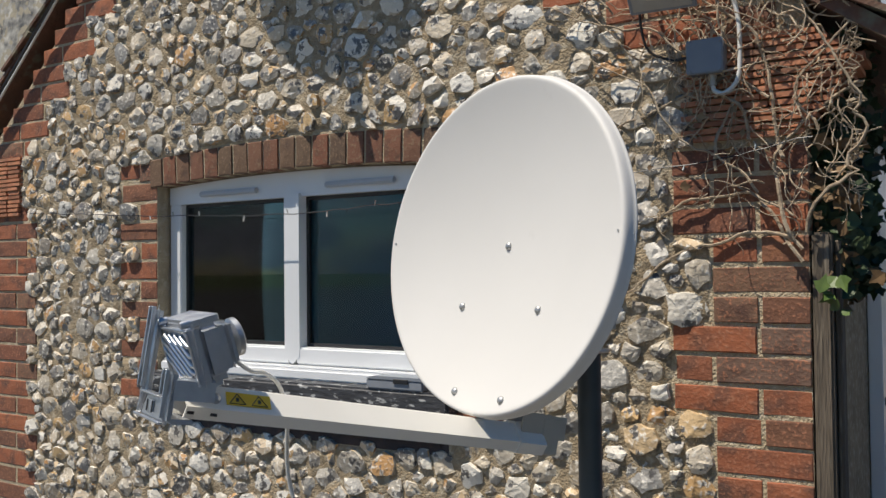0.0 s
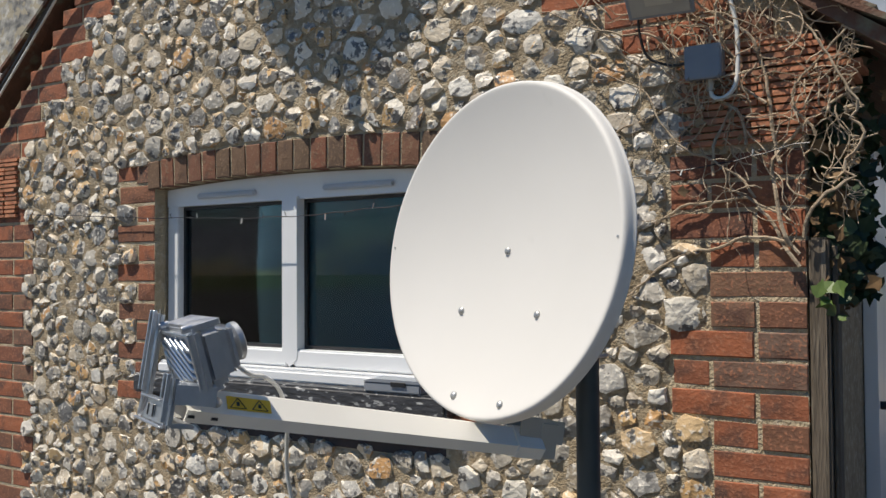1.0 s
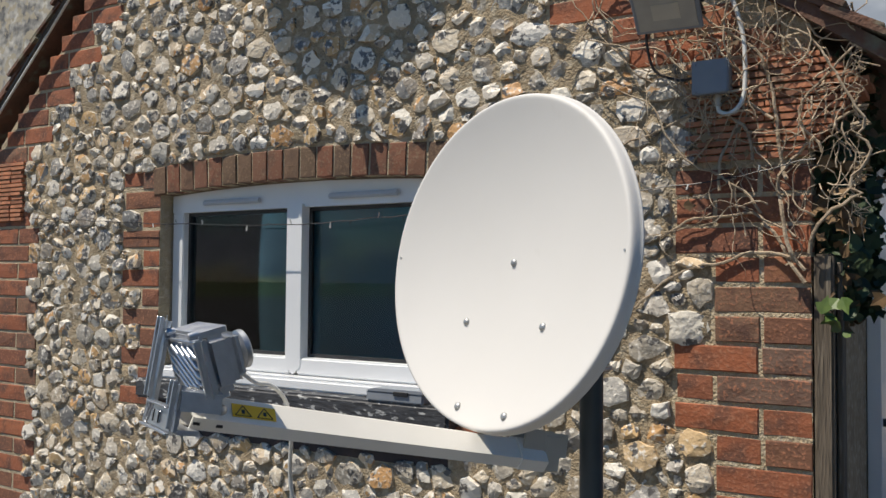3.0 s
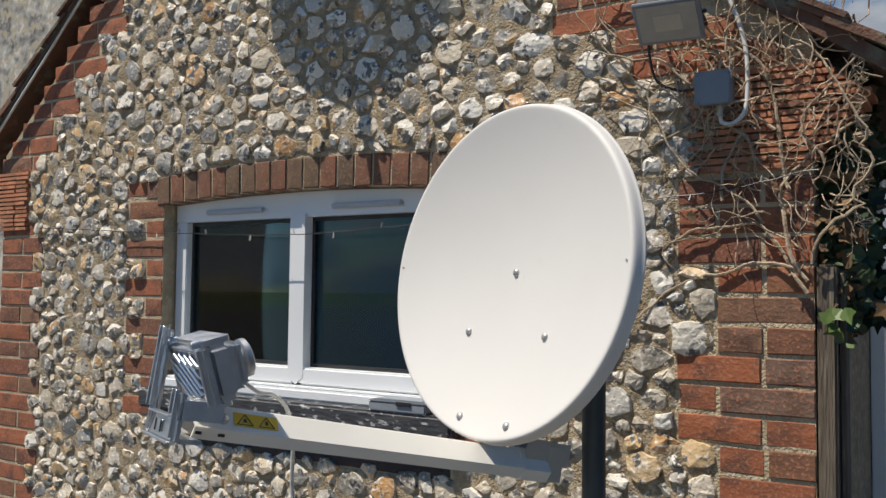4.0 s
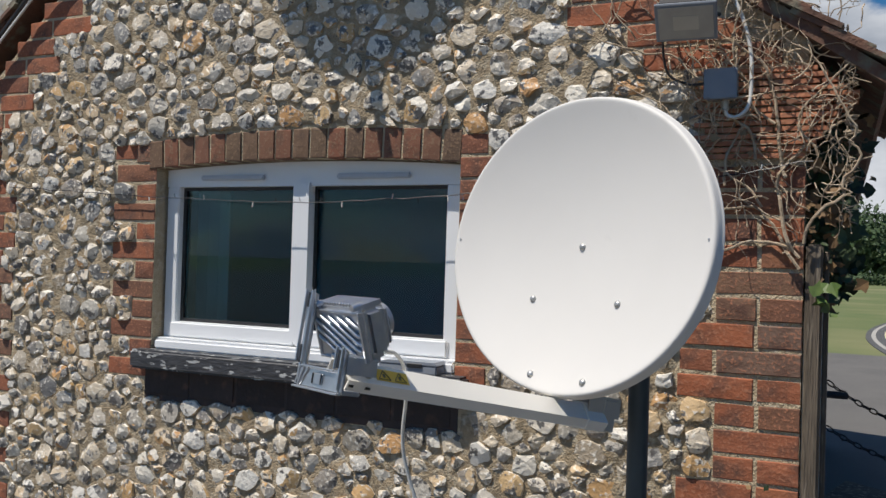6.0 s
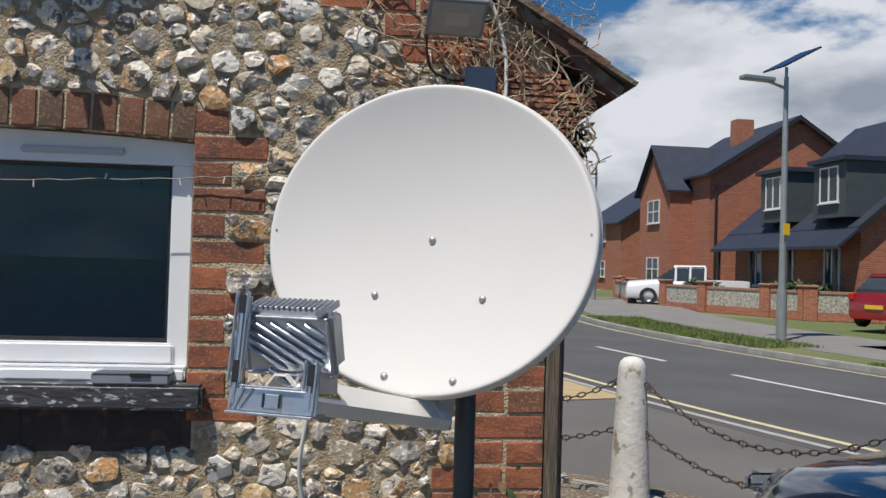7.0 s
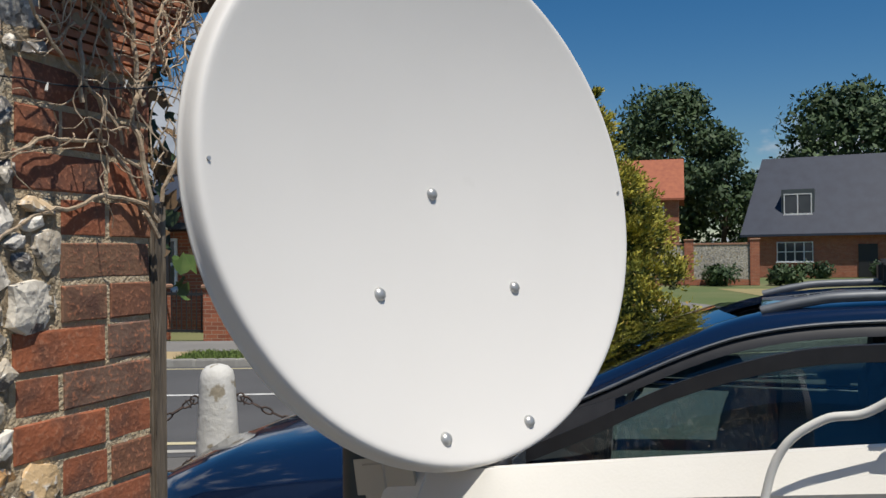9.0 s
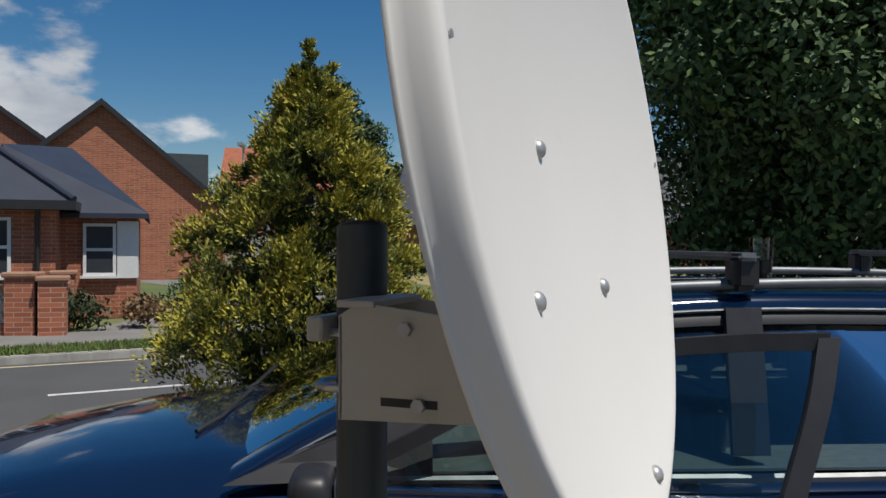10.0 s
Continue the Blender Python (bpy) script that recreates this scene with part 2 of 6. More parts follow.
M_stem = mat("ivy_stem", (0.52, 0.42, 0.30), (0.36, 0.265, 0.175), 0.9, 0, 40, 0.4, 120, "island", 0.35)
M_leaf = mat("ivy_leaf", (0.022, 0.040, 0.014), (0.036, 0.056, 0.018), 0.6, 0, 40, 0, 60, "island", 0.5)
M_dryleaf = mat("dry_leaf", (0.22, 0.13, 0.06), (0.12, 0.075, 0.035), 0.8, 0, 40, 0, 60, "island", 0.5)
M_asphalt = mat("asphalt", (0.088, 0.088, 0.09), (0.064, 0.064, 0.066), 0.9, 0, 0.7, 0.6, 120, c3=(0.12, 0.12, 0.12), c3scale=160, c3lo=0.52, c3hi=0.7)
M_forecourt = mat("forecourt", (0.125, 0.12, 0.112), (0.095, 0.092, 0.087), 0.92, 0, 0.9, 0.6, 110, c3=(0.17, 0.16, 0.15), c3scale=140, c3lo=0.52, c3hi=0.7)
M_ground = mat("earth_field", (0.085, 0.12, 0.035), (0.12, 0.14, 0.05), 0.95, 0, 0.35, 0.5, 14, c3=(0.20, 0.19, 0.09), c3scale=0.08, c3lo=0.5, c3hi=0.66)
M_grass = mat("grass", (0.09, 0.145, 0.028), (0.13, 0.175, 0.045), 0.9, 0, 3, 0.8, 90, "island", 0.45, (0.22, 0.19, 0.08), 1.2, 0.52, 0.68)
M_path = mat("pavement", (0.21, 0.20, 0.185), (0.17, 0.165, 0.155), 0.92, 0, 1.1, 0.4, 90)
M_tactile = mat("tactile_buff", (0.42, 0.32, 0.17), (0.36, 0.27, 0.15), 0.9, 0, 3, 0.4, 60)
M_kerb = mat("kerb_stone", (0.36, 0.345, 0.31), (0.29, 0.28, 0.255), 0.9, 0, 5, 0.4, 70, "object", 0.15)
M_line = mat("road_paint_white", (0.62, 0.62, 0.60), (0.48, 0.48, 0.46), 0.8, 0, 9, 0.4, 90)
M_lineY = mat("road_paint_yellow", (0.58, 0.50, 0.30), (0.50, 0.45, 0.30), 0.8, 0, 9, 0.4, 90)
M_dirt = mat("dirt", (0.16, 0.12, 0.085), (0.10, 0.08, 0.055), 0.95, 0, 5, 0.9, 50, c3=(0.28, 0.24, 0.19), c3scale=30, c3lo=0.55, c3hi=0.62)
M_boll = mat("bollard_paint", (0.66, 0.65, 0.62), (0.55, 0.54, 0.50), 0.75, 0, 7, 0.5, 30, c3=(0.30, 0.26, 0.19), c3scale=11, c3lo=0.60, c3hi=0.66)
M_chain = mat("rusty_chain", (0.10, 0.065, 0.05), (0.05, 0.045, 0.045), 0.7, 0.5, 60)
M_hbrick = mat("house_brick", (0.36, 0.12, 0.065), (0.27, 0.09, 0.05), 0.9, 0, 7, 0.3, 18, c3=(0.42, 0.16, 0.09), c3scale=1.0, c3lo=0.45, c3hi=0.7)
M_slate = mat("roof_slate", (0.019, 0.025, 0.044), (0.026, 0.035, 0.057), 0.6, 0, 1.5, 0.3, 9)
M_farslate = mat("old_slate", (0.075, 0.080, 0.085), (0.055, 0.060, 0.066), 0.8, 0, 1.5, 0.3, 9)
M_redroof = mat("red_roof", (0.36, 0.12, 0.06), (0.28, 0.09, 0.05), 0.85, 0, 3, 0.3, 12)
M_hflint = mat("flint_panel", (0.62, 0.59, 0.52), (0.10, 0.10, 0.10), 0.9, 0, 12, 0.9, 12, c3=(0.40, 0.35, 0.26), c3scale=15, c3lo=0.52, c3hi=0.56)
M_cap = mat("coping_brick", (0.34, 0.20, 0.13), (0.28, 0.15, 0.10), 0.9, 0, 6)
M_fascia = mat("black_fascia", (0.018, 0.018, 0.02), (0.024, 0.024, 0.026), 0.5)
M_winwhite = mat("window_white", (0.72, 0.72, 0.71), (0.68, 0.68, 0.67), 0.4)
M_pane = mat("far_pane", (0.035, 0.042, 0.05), (0.05, 0.058, 0.066), 0.08, 0, 0.8)
M_bluecar = mat("car_paint_blue", (0.005, 0.014, 0.042), (0.006, 0.016, 0.048), 0.12, 0.1, 3, coat=1.0)
M_redcar = mat("car_paint_red", (0.30, 0.015, 0.015), (0.26, 0.012, 0.012), 0.25, 0.2, 3, coat=1.0)
M_whitecar = mat("car_paint_white", (0.72, 0.72, 0.72), None, 0.3, 0, 3, coat=1.0)
M_rubber = mat("rubber", (0.018, 0.018, 0.018), (0.03, 0.03, 0.03), 0.8)
M_seat = mat("car_seat", (0.03, 0.034, 0.042), (0.045, 0.05, 0.06), 0.85, 0, 30)
M_trim = mat("cabin_cloth", (0.10, 0.12, 0.12), (0.075, 0.09, 0.09), 0.9, 0, 30)
M_chrome = mat("brushed_trim", (0.60, 0.62, 0.64), (0.5, 0.52, 0.54), 0.25, 1.0, 20)
M_rail = mat("satin_rail", (0.20, 0.21, 0.22), (0.16, 0.17, 0.18), 0.5, 0.5, 20)
M_red = mat("tail_light", (0.45, 0.01, 0.01), None, 0.2)
M_conifer = ramp_mat("conifer_leaf", [(0.0, (0.035, 0.055, 0.012)), (0.5, (0.07, 0.095, 0.018)), (1.0, (0.13, 0.15, 0.024))], "island", 0.7, 3.0, (0.05, 0.06, 0.015), 0.5, 0.7, 0.0, 80.0)
M_conifertip = ramp_mat("conifer_tip", [(0.0, (0.21, 0.22, 0.026)), (0.5, (0.34, 0.31, 0.034)), (0.9, (0.46, 0.39, 0.045)), (1.0, (0.36, 0.20, 0.05))], "island", 0.7, 3.0, (0.17, 0.19, 0.028), 0.48, 0.66, 0.0, 80.0)
M_treeleaf = ramp_mat("tree_leaf", [(0.0, (0.032, 0.066, 0.020)), (0.5, (0.060, 0.115, 0.030)), (1.0, (0.105, 0.165, 0.042))], "island", 0.75, 1.0, (0.03, 0.062, 0.016), 0.45, 0.6, 0.1)
M_farleaf = ramp_mat("far_tree_leaf", [(0.0, (0.028, 0.055, 0.020)), (0.5, (0.045, 0.082, 0.026)), (1.0, (0.07, 0.11, 0.036))], "island", 0.7, 0.3, (0.03, 0.06, 0.022), 0.45, 0.6, 0.1)
M_bark = mat("bark", (0.075, 0.06, 0.045), (0.05, 0.04, 0.03), 0.95, 0, 10, 0.6, 30)
M_lamppost = mat("lamp_post", (0.42, 0.44, 0.42), (0.36, 0.38, 0.36), 0.45, 0.6, 8)
M_solar = mat("solar_panel", (0.012, 0.018, 0.05), (0.018, 0.026, 0.07), 0.15, 0, 9)
M_greypanel = mat("grey_cladding", (0.060, 0.075, 0.080), (0.05, 0.062, 0.068), 0.6, 0, 3)


def far_brick(name):
    """Stretcher bond for houses across the road, where a brick is only just made out."""
    m = mat(name, (0.36, 0.12, 0.065), (0.27, 0.09, 0.05), 0.9, 0, 1.3, 0.3, 40)
    nt = m.node_tree
    N, L = nt.nodes.new, nt.links.new
    b = nt.nodes["Principled BSDF"]
    geo, sep, add, com, tex = N("ShaderNodeNewGeometry"), N("ShaderNodeSeparateXYZ"), N("ShaderNodeMath"), N("ShaderNodeCombineXYZ"), N("ShaderNodeTexBrick")
    L(geo.outputs["Position"], sep.inputs[0])
    L(sep.outputs["X"], add.inputs[0])
    L(sep.outputs["Y"], add.inputs[1])
    L(add.outputs[0], com.inputs[0])
    L(sep.outputs["Z"], com.inputs[1])
    L(com.outputs[0], tex.inputs["Vector"])
    tex.inputs["Scale"].default_value = 1.0
    tex.inputs["Brick Width"].default_value, tex.inputs["Row Height"].default_value, tex.inputs["Mortar Size"].default_value = 0.225, 0.075, 0.006
    tex.inputs["Color1"].default_value, tex.inputs["Color2"].default_value, tex.inputs["Mortar"].default_value = (0.40, 0.13, 0.068, 1), (0.27, 0.085, 0.048, 1), (0.40, 0.27, 0.19, 1)
    L(tex.outputs["Color"], b.inputs["Base Color"])
    return m


M_hbrick = far_brick("house_brick_bond")
M_blackbrick = mat("near_black_brick", (0.050, 0.034, 0.030), (0.035, 0.026, 0.024), 0.8, 0, 14, 0.4, 80, "object", 0.3, (0.10, 0.055, 0.04), 18, 0.56, 0.7)


# ---- building helpers ----
def part(name, bm, material, parent=None, label="", smooth=None, m=None):
    me = bpy.data.meshes.new(name)
    if m is not None:
        bm.transform(m)
    bm.normal_update()
    bm.to_mesh(me)
    bm.free()
    me.materials.append(material)
    if smooth is not None:
        me.shade_smooth()
        if smooth < 180:
            me.set_sharp_from_angle(angle=radians(smooth))
    ob = new(name, me)
    ob.parent = parent
    if label:
        tagged(ob, label)
    return ob


def empty(name, label, category, m=Matrix.Identity(4), group="", kind=""):
    e = new(name)
    e.empty_display_size = 0.1
    e.matrix_world = m
    return tagged(e, label, category, group, kind)


def box(x0, x1, y0, y1, z0, z1, bevel=0.0, seg=2, bm=None, m=None):
    b2 = bmesh.new()
    vs = [b2.verts.new(p) for p in ((x0, y0, z0), (x1, y0, z0), (x1, y1, z0), (x0, y1, z0), (x0, y0, z1), (x1, y0, z1), (x1, y1, z1), (x0, y1, z1))]
    for f in ((3, 2, 1, 0), (4, 5, 6, 7), (0, 1, 5, 4), (1, 2, 6, 5), (2, 3, 7, 6), (3, 0, 4, 7)):
        b2.faces.new([vs[i] for i in f])
    if bevel:
        bmesh.ops.bevel(b2, geom=b2.edges[:], offset=bevel, segments=seg, affect="EDGES", clamp_overlap=True)
    if m is not None:
        b2.transform(m)
    return join(bm, b2)


def join(bm, b2):
    if bm is None:
        return b2
    me = bpy.data.meshes.new("tmp")
    b2.to_mesh(me)
    bm.from_mesh(me)
    bpy.data.meshes.remove(me)
    b2.free()
    return bm


def cyl(r, z0, z1, seg=24, r2=None, m=None, bevel=0.0, bm=None):
    b2 = bmesh.new()
    bmesh.ops.create_cone(b2, cap_ends=True, segments=seg, radius1=r, radius2=r if r2 is None else r2, depth=z1 - z0)
    bmesh.ops.translate(b2, verts=b2.verts, vec=(0, 0, (z0 + z1) / 2))
    if bevel:
        es = [e for e in b2.edges if len(e.link_faces) == 2 and any(len(f.verts) > 4 for f in e.link_faces)]
        bmesh.ops.bevel(b2, geom=es, offset=bevel, segments=2, affect="EDGES")
    if m is not None:
        b2.transform(m)
    return join(bm, b2)


def lathe(profile, seg=32, m=None, bm=None):
    """A profile of (radius, height) turned round z."""
    b2 = bmesh.new()
    rings = []
    for r, z in profile:
        if r < 1e-5:
            rings.append([b2.verts.new((0, 0, z))])
        else:
            rings.append([b2.verts.new((r * math.cos(2 * math.pi * i / seg), r * math.sin(2 * math.pi * i / seg), z)) for i in range(seg)])
    for a, b in zip(rings, rings[1:]):
        for i in range(seg):
            j = (i + 1) % seg
            q = [a[i % len(a)], a[j % len(a)], b[j % len(b)], b[i % len(b)]]
            q = [v for k, v in enumerate(q) if v not in q[:k]]
            if len(q) > 2:
                b2.faces.new(q)
    bmesh.ops.recalc_face_normals(b2, faces=b2.faces)
    if m is not None:
        b2.transform(m)
    return join(bm, b2)


def tube(points, r, seg=8, r_end=None, bm=None, closed=False):
    """A round tube along points."""
    b2 = bm if bm is not None else bmesh.new()
    pts = [Vector(p) for p in points]
    n = len(pts)
    rings, side = [], None
    for i, p in enumerate(pts):
        if closed:
            d = pts[(i + 1) % n] - pts[i - 1]
        else:
            d = pts[min(i + 1, n - 1)] - pts[max(i - 1, 0)]
        d = d.normalized() if d.length > 1e-9 else Vector((0, 0, 1))
        if side is None:
            side = d.orthogonal().normalized()
        side = (side - d * side.dot(d)).normalized()
        up = d.cross(side)
        rr = r if r_end is None else r + (r_end - r) * i / max(1, n - 1)
        rings.append([b2.verts.new(p + rr * (math.cos(2 * math.pi * k / seg) * side + math.sin(2 * math.pi * k / seg) * up)) for k in range(seg)])
    pairs = list(zip(rings, rings[1:]))
    if closed:
        pairs.append((rings[-1], rings[0]))
    for a, b in pairs:
        for k in range(seg):
            b2.faces.new((a[k], a[(k + 1) % seg], b[(k + 1) % seg], b[k]))
    if not closed:
        b2.faces.new(rings[0][::-1])
        b2.faces.new(rings[-1])
    return b2


def spline(points, steps=6):
    """Catmull-Rom through points."""
    p = [Vector(q) for q in points]
    p = [p[0] * 2 - p[1], *p, p[-1] * 2 - p[-2]]
    out = []
    for i in range(1, len(p) - 2):
        for k in range(steps):
            t = k / steps
            out.append(0.5 * (2 * p[i] + (p[i + 1] - p[i - 1]) * t + (2 * p[i - 1] - 5 * p[i] + 4 * p[i + 1] - p[i + 2]) * t * t
                              + (3 * p[i] - p[i - 1] - 3 * p[i + 1] + p[i + 2]) * t ** 3))
    out.append(p[-2])
    return out


def prism(poly, y0, y1, bm=None, m=None):
    """A polygon in x and z, drawn out from y0 to y1."""
    b2 = bmesh.new()
    a = [b2.verts.new((x, y0, z)) for x, z in poly]
    b = [b2.verts.new((x, y1, z)) for x, z in poly]
    b2.faces.new(a)
    b2.faces.new(b[::-1])
    for i in range(len(poly)):
        j = (i + 1) % len(poly)
        b2.faces.new((a[j], a[i], b[i], b[j]))
    bmesh.ops.recalc_face_normals(b2, faces=b2.faces)
    if m is not None:
        b2.transform(m)
    return join(bm, b2)


def raw(name, verts, faces, material, parent=None, label="", smooth=False):
    me = bpy.data.meshes.new(name)
    me.from_pydata(verts, [], faces)
    me.materials.append(material)
    if smooth:
        me.shade_smooth()
    ob = new(name, me)
    ob.parent = parent
    if label:
        tagged(ob, label)
    return ob


# ---- the flint cottage ----
WALL_L, WALL_R = -3.03, 0.33
OPEN_L, OPEN_R, OPEN_MID, OPEN_HALF = -1.98, -0.707, -1.3435, 0.6365


def arch_low(x):
    return 1.868 + 0.024 * (1 - ((x - OPEN_MID) / OPEN_HALF) ** 2)


def arch_top(x):
    return arch_low(x) + 0.104


def verge_l(z):
    return -3.03 + (z - 2.13) / 1.02


def verge_r(z):
    return 0.50 - (z - 2.02) / 0.70


def make_wall():
    bm = bmesh.new()
    y0, y1 = 0.0018, 0.30
    prism([(WALL_L, 0), (OPEN_L, 0), (OPEN_L, 2.2), (WALL_L, 2.13)], y0, y1, bm)
    prism([(OPEN_R, 0), (WALL_R, 0), (WALL_R, 2.2), (OPEN_R, 2.2)], y0, y1, bm)
    prism([(OPEN_L, 0), (OPEN_R, 0), (OPEN_R, 1.10), (OPEN_L, 1.10)], y0, y1, bm)
    xs = [OPEN_L + (OPEN_R - OPEN_L) * i / 16 for i in range(17)]
    prism([(x, arch_low(x)) for x in xs] + [(OPEN_R, 2.2), (OPEN_L, 2.2)], y0, y1, bm)
    prism([(WALL_L, 2.13), (OPEN_L, 2.2), (OPEN_R, 2.2), (WALL_R, 2.2), (-0.3, 2.66), (-1.15, 3.30), (-1.4, 3.60)], y0, y1, bm)
    w = part("wall_south", bm, M_joint)
    return tagged(w, "flint cobble wall in sandy mortar with red brick dressings", "wall", kind="structure")


wall = make_wall()
part("wall_east", box(0.10, 0.328, 0.302, 5.8, 0, 2.1), M_mortar).location = (0, 0, 0)
tagged(bpy.data.objects["wall_east"], "rendered side wall of the cottage beside the road", "wall", kind="structure")
tagged(part("wall_north", box(-3.03, 0.328, 5.804, 6.0, 0, 2.1), M_plaster), "plain back wall of the cottage", "wall", kind="structure")
tagged(part("wall_west", box(-3.03, -2.8, 0.302, 5.8, 0, 2.1), M_plaster), "plain far side wall of the cottage", "wall", kind="structure")
# inner wall added close behind the panes; its teal imitates their reflection
tagged(part("wall_inner", box(-2.79, 0.09, 0.95, 1.0, 0.07, 2.04), M_room), "teal wall added close behind the window to tone the glass", "wall", kind="structure")
tagged(part("ceiling", box(-2.79, 0.09, 0.302, 2.19, 2.05, 2.10), M_room), "ceiling inside the room in the same teal glass tone", "ceiling", kind="structure")
cu = part("curtain", bmesh.new(), M_curtain)
cu.data.from_pydata([(-2.0 + .018 * i, .24 + .012 * math.sin(i * 2.1), zz) for i in range(12) for zz in (.9, 2.0)], [], [(2 * i, 2 * i + 2, 2 * i + 3, 2 * i + 1) for i in range(11)])
tagged(cu, "pale curtain drawn aside behind the window", "curtain")
tagged(part("floor", box(-2.79, 0.09, 0.302, 2.19, 0.02, 0.06), M_dark), "floor inside the room, near black for the gloom", "floor", kind="structure")

# bricks: six worn shapes that all bricks share
random.seed(5)


def brick_shape(k):
    rng = random.Random(100 + k)
    j = lambda s: rng.uniform(-s, s)
    ring = [(-.5, -.5), (0, -.5), (.5, -.5), (.5, 0), (.5, .5), (0, .5), (-.5, .5), (-.5, 0)]
    front = [(x * (0.975 + j(.008)) + j(.004), 0.0 + j(.001), z * (0.92 + j(.025)) + j(.015)) for x, z in ring]
    edge = [(x * (1 + j(.008)), 0.0016 + abs(j(.0012)), z * (1 + j(.03))) for x, z in ring]
    back = [(x, 0.06, z) for x, z in ring]
    verts = front + edge + back + [(j(.1), -0.001 + j(.002), j(.1))]
    faces = [(i, (i + 1) % 8, 24) for i in range(8)]
    for i in range(8):
        n = (i + 1) % 8
        faces += [(8 + i, 8 + n, n, i), (16 + i, 16 + n, 8 + n, 8 + i)]
    me = bpy.data.meshes.new("brick")
    me.from_pydata(verts, [], faces)
    me.materials.append(M_brick)
    return me


BRICKS = [brick_shape(k) for k in range(7)]
ARCHES = [brick_shape(20 + k) for k in range(5)]
for me in ARCHES:
    me.materials.clear()
    me.materials.append(M_archbrick)
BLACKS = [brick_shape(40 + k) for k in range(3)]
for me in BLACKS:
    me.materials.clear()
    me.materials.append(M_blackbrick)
RECTS = []   # parts of the wall taken up by brickwork
BRICK_LIST = []


def brick(xa, xb, za, zb, shapes=BRICKS, lean=0.0, proud=0.0):
    RECTS.append((xa - 0.006, xb + 0.006, za - 0.006, zb + 0.006))
    BRICK_LIST.append((xa, xb, za, zb, shapes, lean, proud))


def lay_bricks():
    rng = random.Random(11)
    for xa, xb, za, zb, shapes, lean, proud in BRICK_LIST:
        ob = new("brick", rng.choice(shapes))
        flip = rng.choice((1, -1))
        ob.matrix_basis = pose((xa + xb) / 2, -0.001 + rng.uniform(-.002, .002) - proud, (za + zb) / 2, 0, lean + rng.uniform(-.5, .5), 0) @ Matrix.Diagonal(((xb - xa) , 1, zb - za, 1))
        ob.parent = wall


J = 0.011
random.seed(8)
# right corner: three courses wide, three narrow, in turn
z, k = 0.275, 0
while z < 1.84:
    wide = ((k // 3) % 2) == 0
    zb = z + 0.075 - J
    xl = (0.0 if wide else 0.103) + random.uniform(-.004, .004)
    if (k % 2 == 0) == wide:
        cut = xl + (0.208 if wide else 0.108)
    else:
        cut = xl + (0.092 if wide else 0.108)
    if not wide and k % 2 == 0:
        brick(xl, WALL_R, z, zb)
    else:
        brick(xl, cut, z, zb)
        brick(cut + J, WALL_R, z, zb)
    z += 0.075
    k += 1
# jambs of the window
z, k = 1.068, 0
while z < 1.94:
    wide = k % 2 == 0
    zb = z + 0.075 - J
    brick(OPEN_R + .001, OPEN_R + (0.205 if wide else 0.098) + random.uniform(-.008, .008), z, zb)
    brick(OPEN_L - (0.205 if wide else 0.098) + random.uniform(-.008, .008), OPEN_L - .001, z, zb)
    z += 0.075
    k += 1
brick(OPEN_L - .21, OPEN_L - 0.045, 1.905, 1.962)
# under the sill: near-black bricks with a near-black band behind them
x = OPEN_L - 0.02
while x < OPEN_R - 0.03:
    w = min(0.215 + random.uniform(-.01, .01), OPEN_R + .015 - x)
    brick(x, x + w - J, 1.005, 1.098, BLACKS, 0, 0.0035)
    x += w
part("painted_band", box(OPEN_L - .022, OPEN_R + .016, -.0008, .02, .980, 1.1035), M_blackbrick, wall, "near-black joint round the bricks under the sill")
RECTS.append((OPEN_L - .022, OPEN_R + .016, .985, 1.10))
# the arch, bricks on end
n = 18
for i in range(n):
    xa = OPEN_L - 0.035 + (OPEN_R + 0.01 - OPEN_L + 0.035) * i / n
    xb = OPEN_L - 0.035 + (OPEN_R + 0.01 - OPEN_L + 0.035) * (i + 1) / n - 0.009
    xm = (xa + xb) / 2
    brick(xa, xb, arch_low(xm), arch_top(xm), ARCHES, (xm - OPEN_MID) * 4.5, 0.002)
# left pier and the stepped bricks under both roof edges
z, k = 0.42, 0
while z < 1.79:
    zb = z + 0.075 - J
    xr = -2.735 + (0.0 if k % 2 else -0.07) + random.uniform(-.006, .006)
    if k % 2:
        brick(WALL_L, -2.885, z, zb)
        brick(-2.885 + J, xr, z, zb)
    else:
        brick(WALL_L, xr, z, zb)
    z += 0.075
    k += 1
z, k = 2.05, 0
while z < 3.0:
    zb = z + 0.075 - J
    xl = max(WALL_L, verge_l(z + .075)) - 0.02
    wtot = (0.33 if k % 2 else 0.25) + random.uniform(-.02, .02)
    cut = xl + (0.12 if k % 2 else 0.215)
    brick(xl, min(cut, xl + wtot), z, zb)
    if wtot - (cut - xl) > .05:
        brick(cut + J, xl + wtot, z, zb)
    xr = verge_r(z + .075) + 0.02
    wtot = (0.40 if k % 2 else 0.31) + random.uniform(-.02, .02)
    cut = xr - (0.12 if k % 2 else 0.215)
    if z > 2.1:
        brick(cut, xr, z, zb)
        brick(xr - wtot, cut - J, z, zb)
    z += 0.075
    k += 1

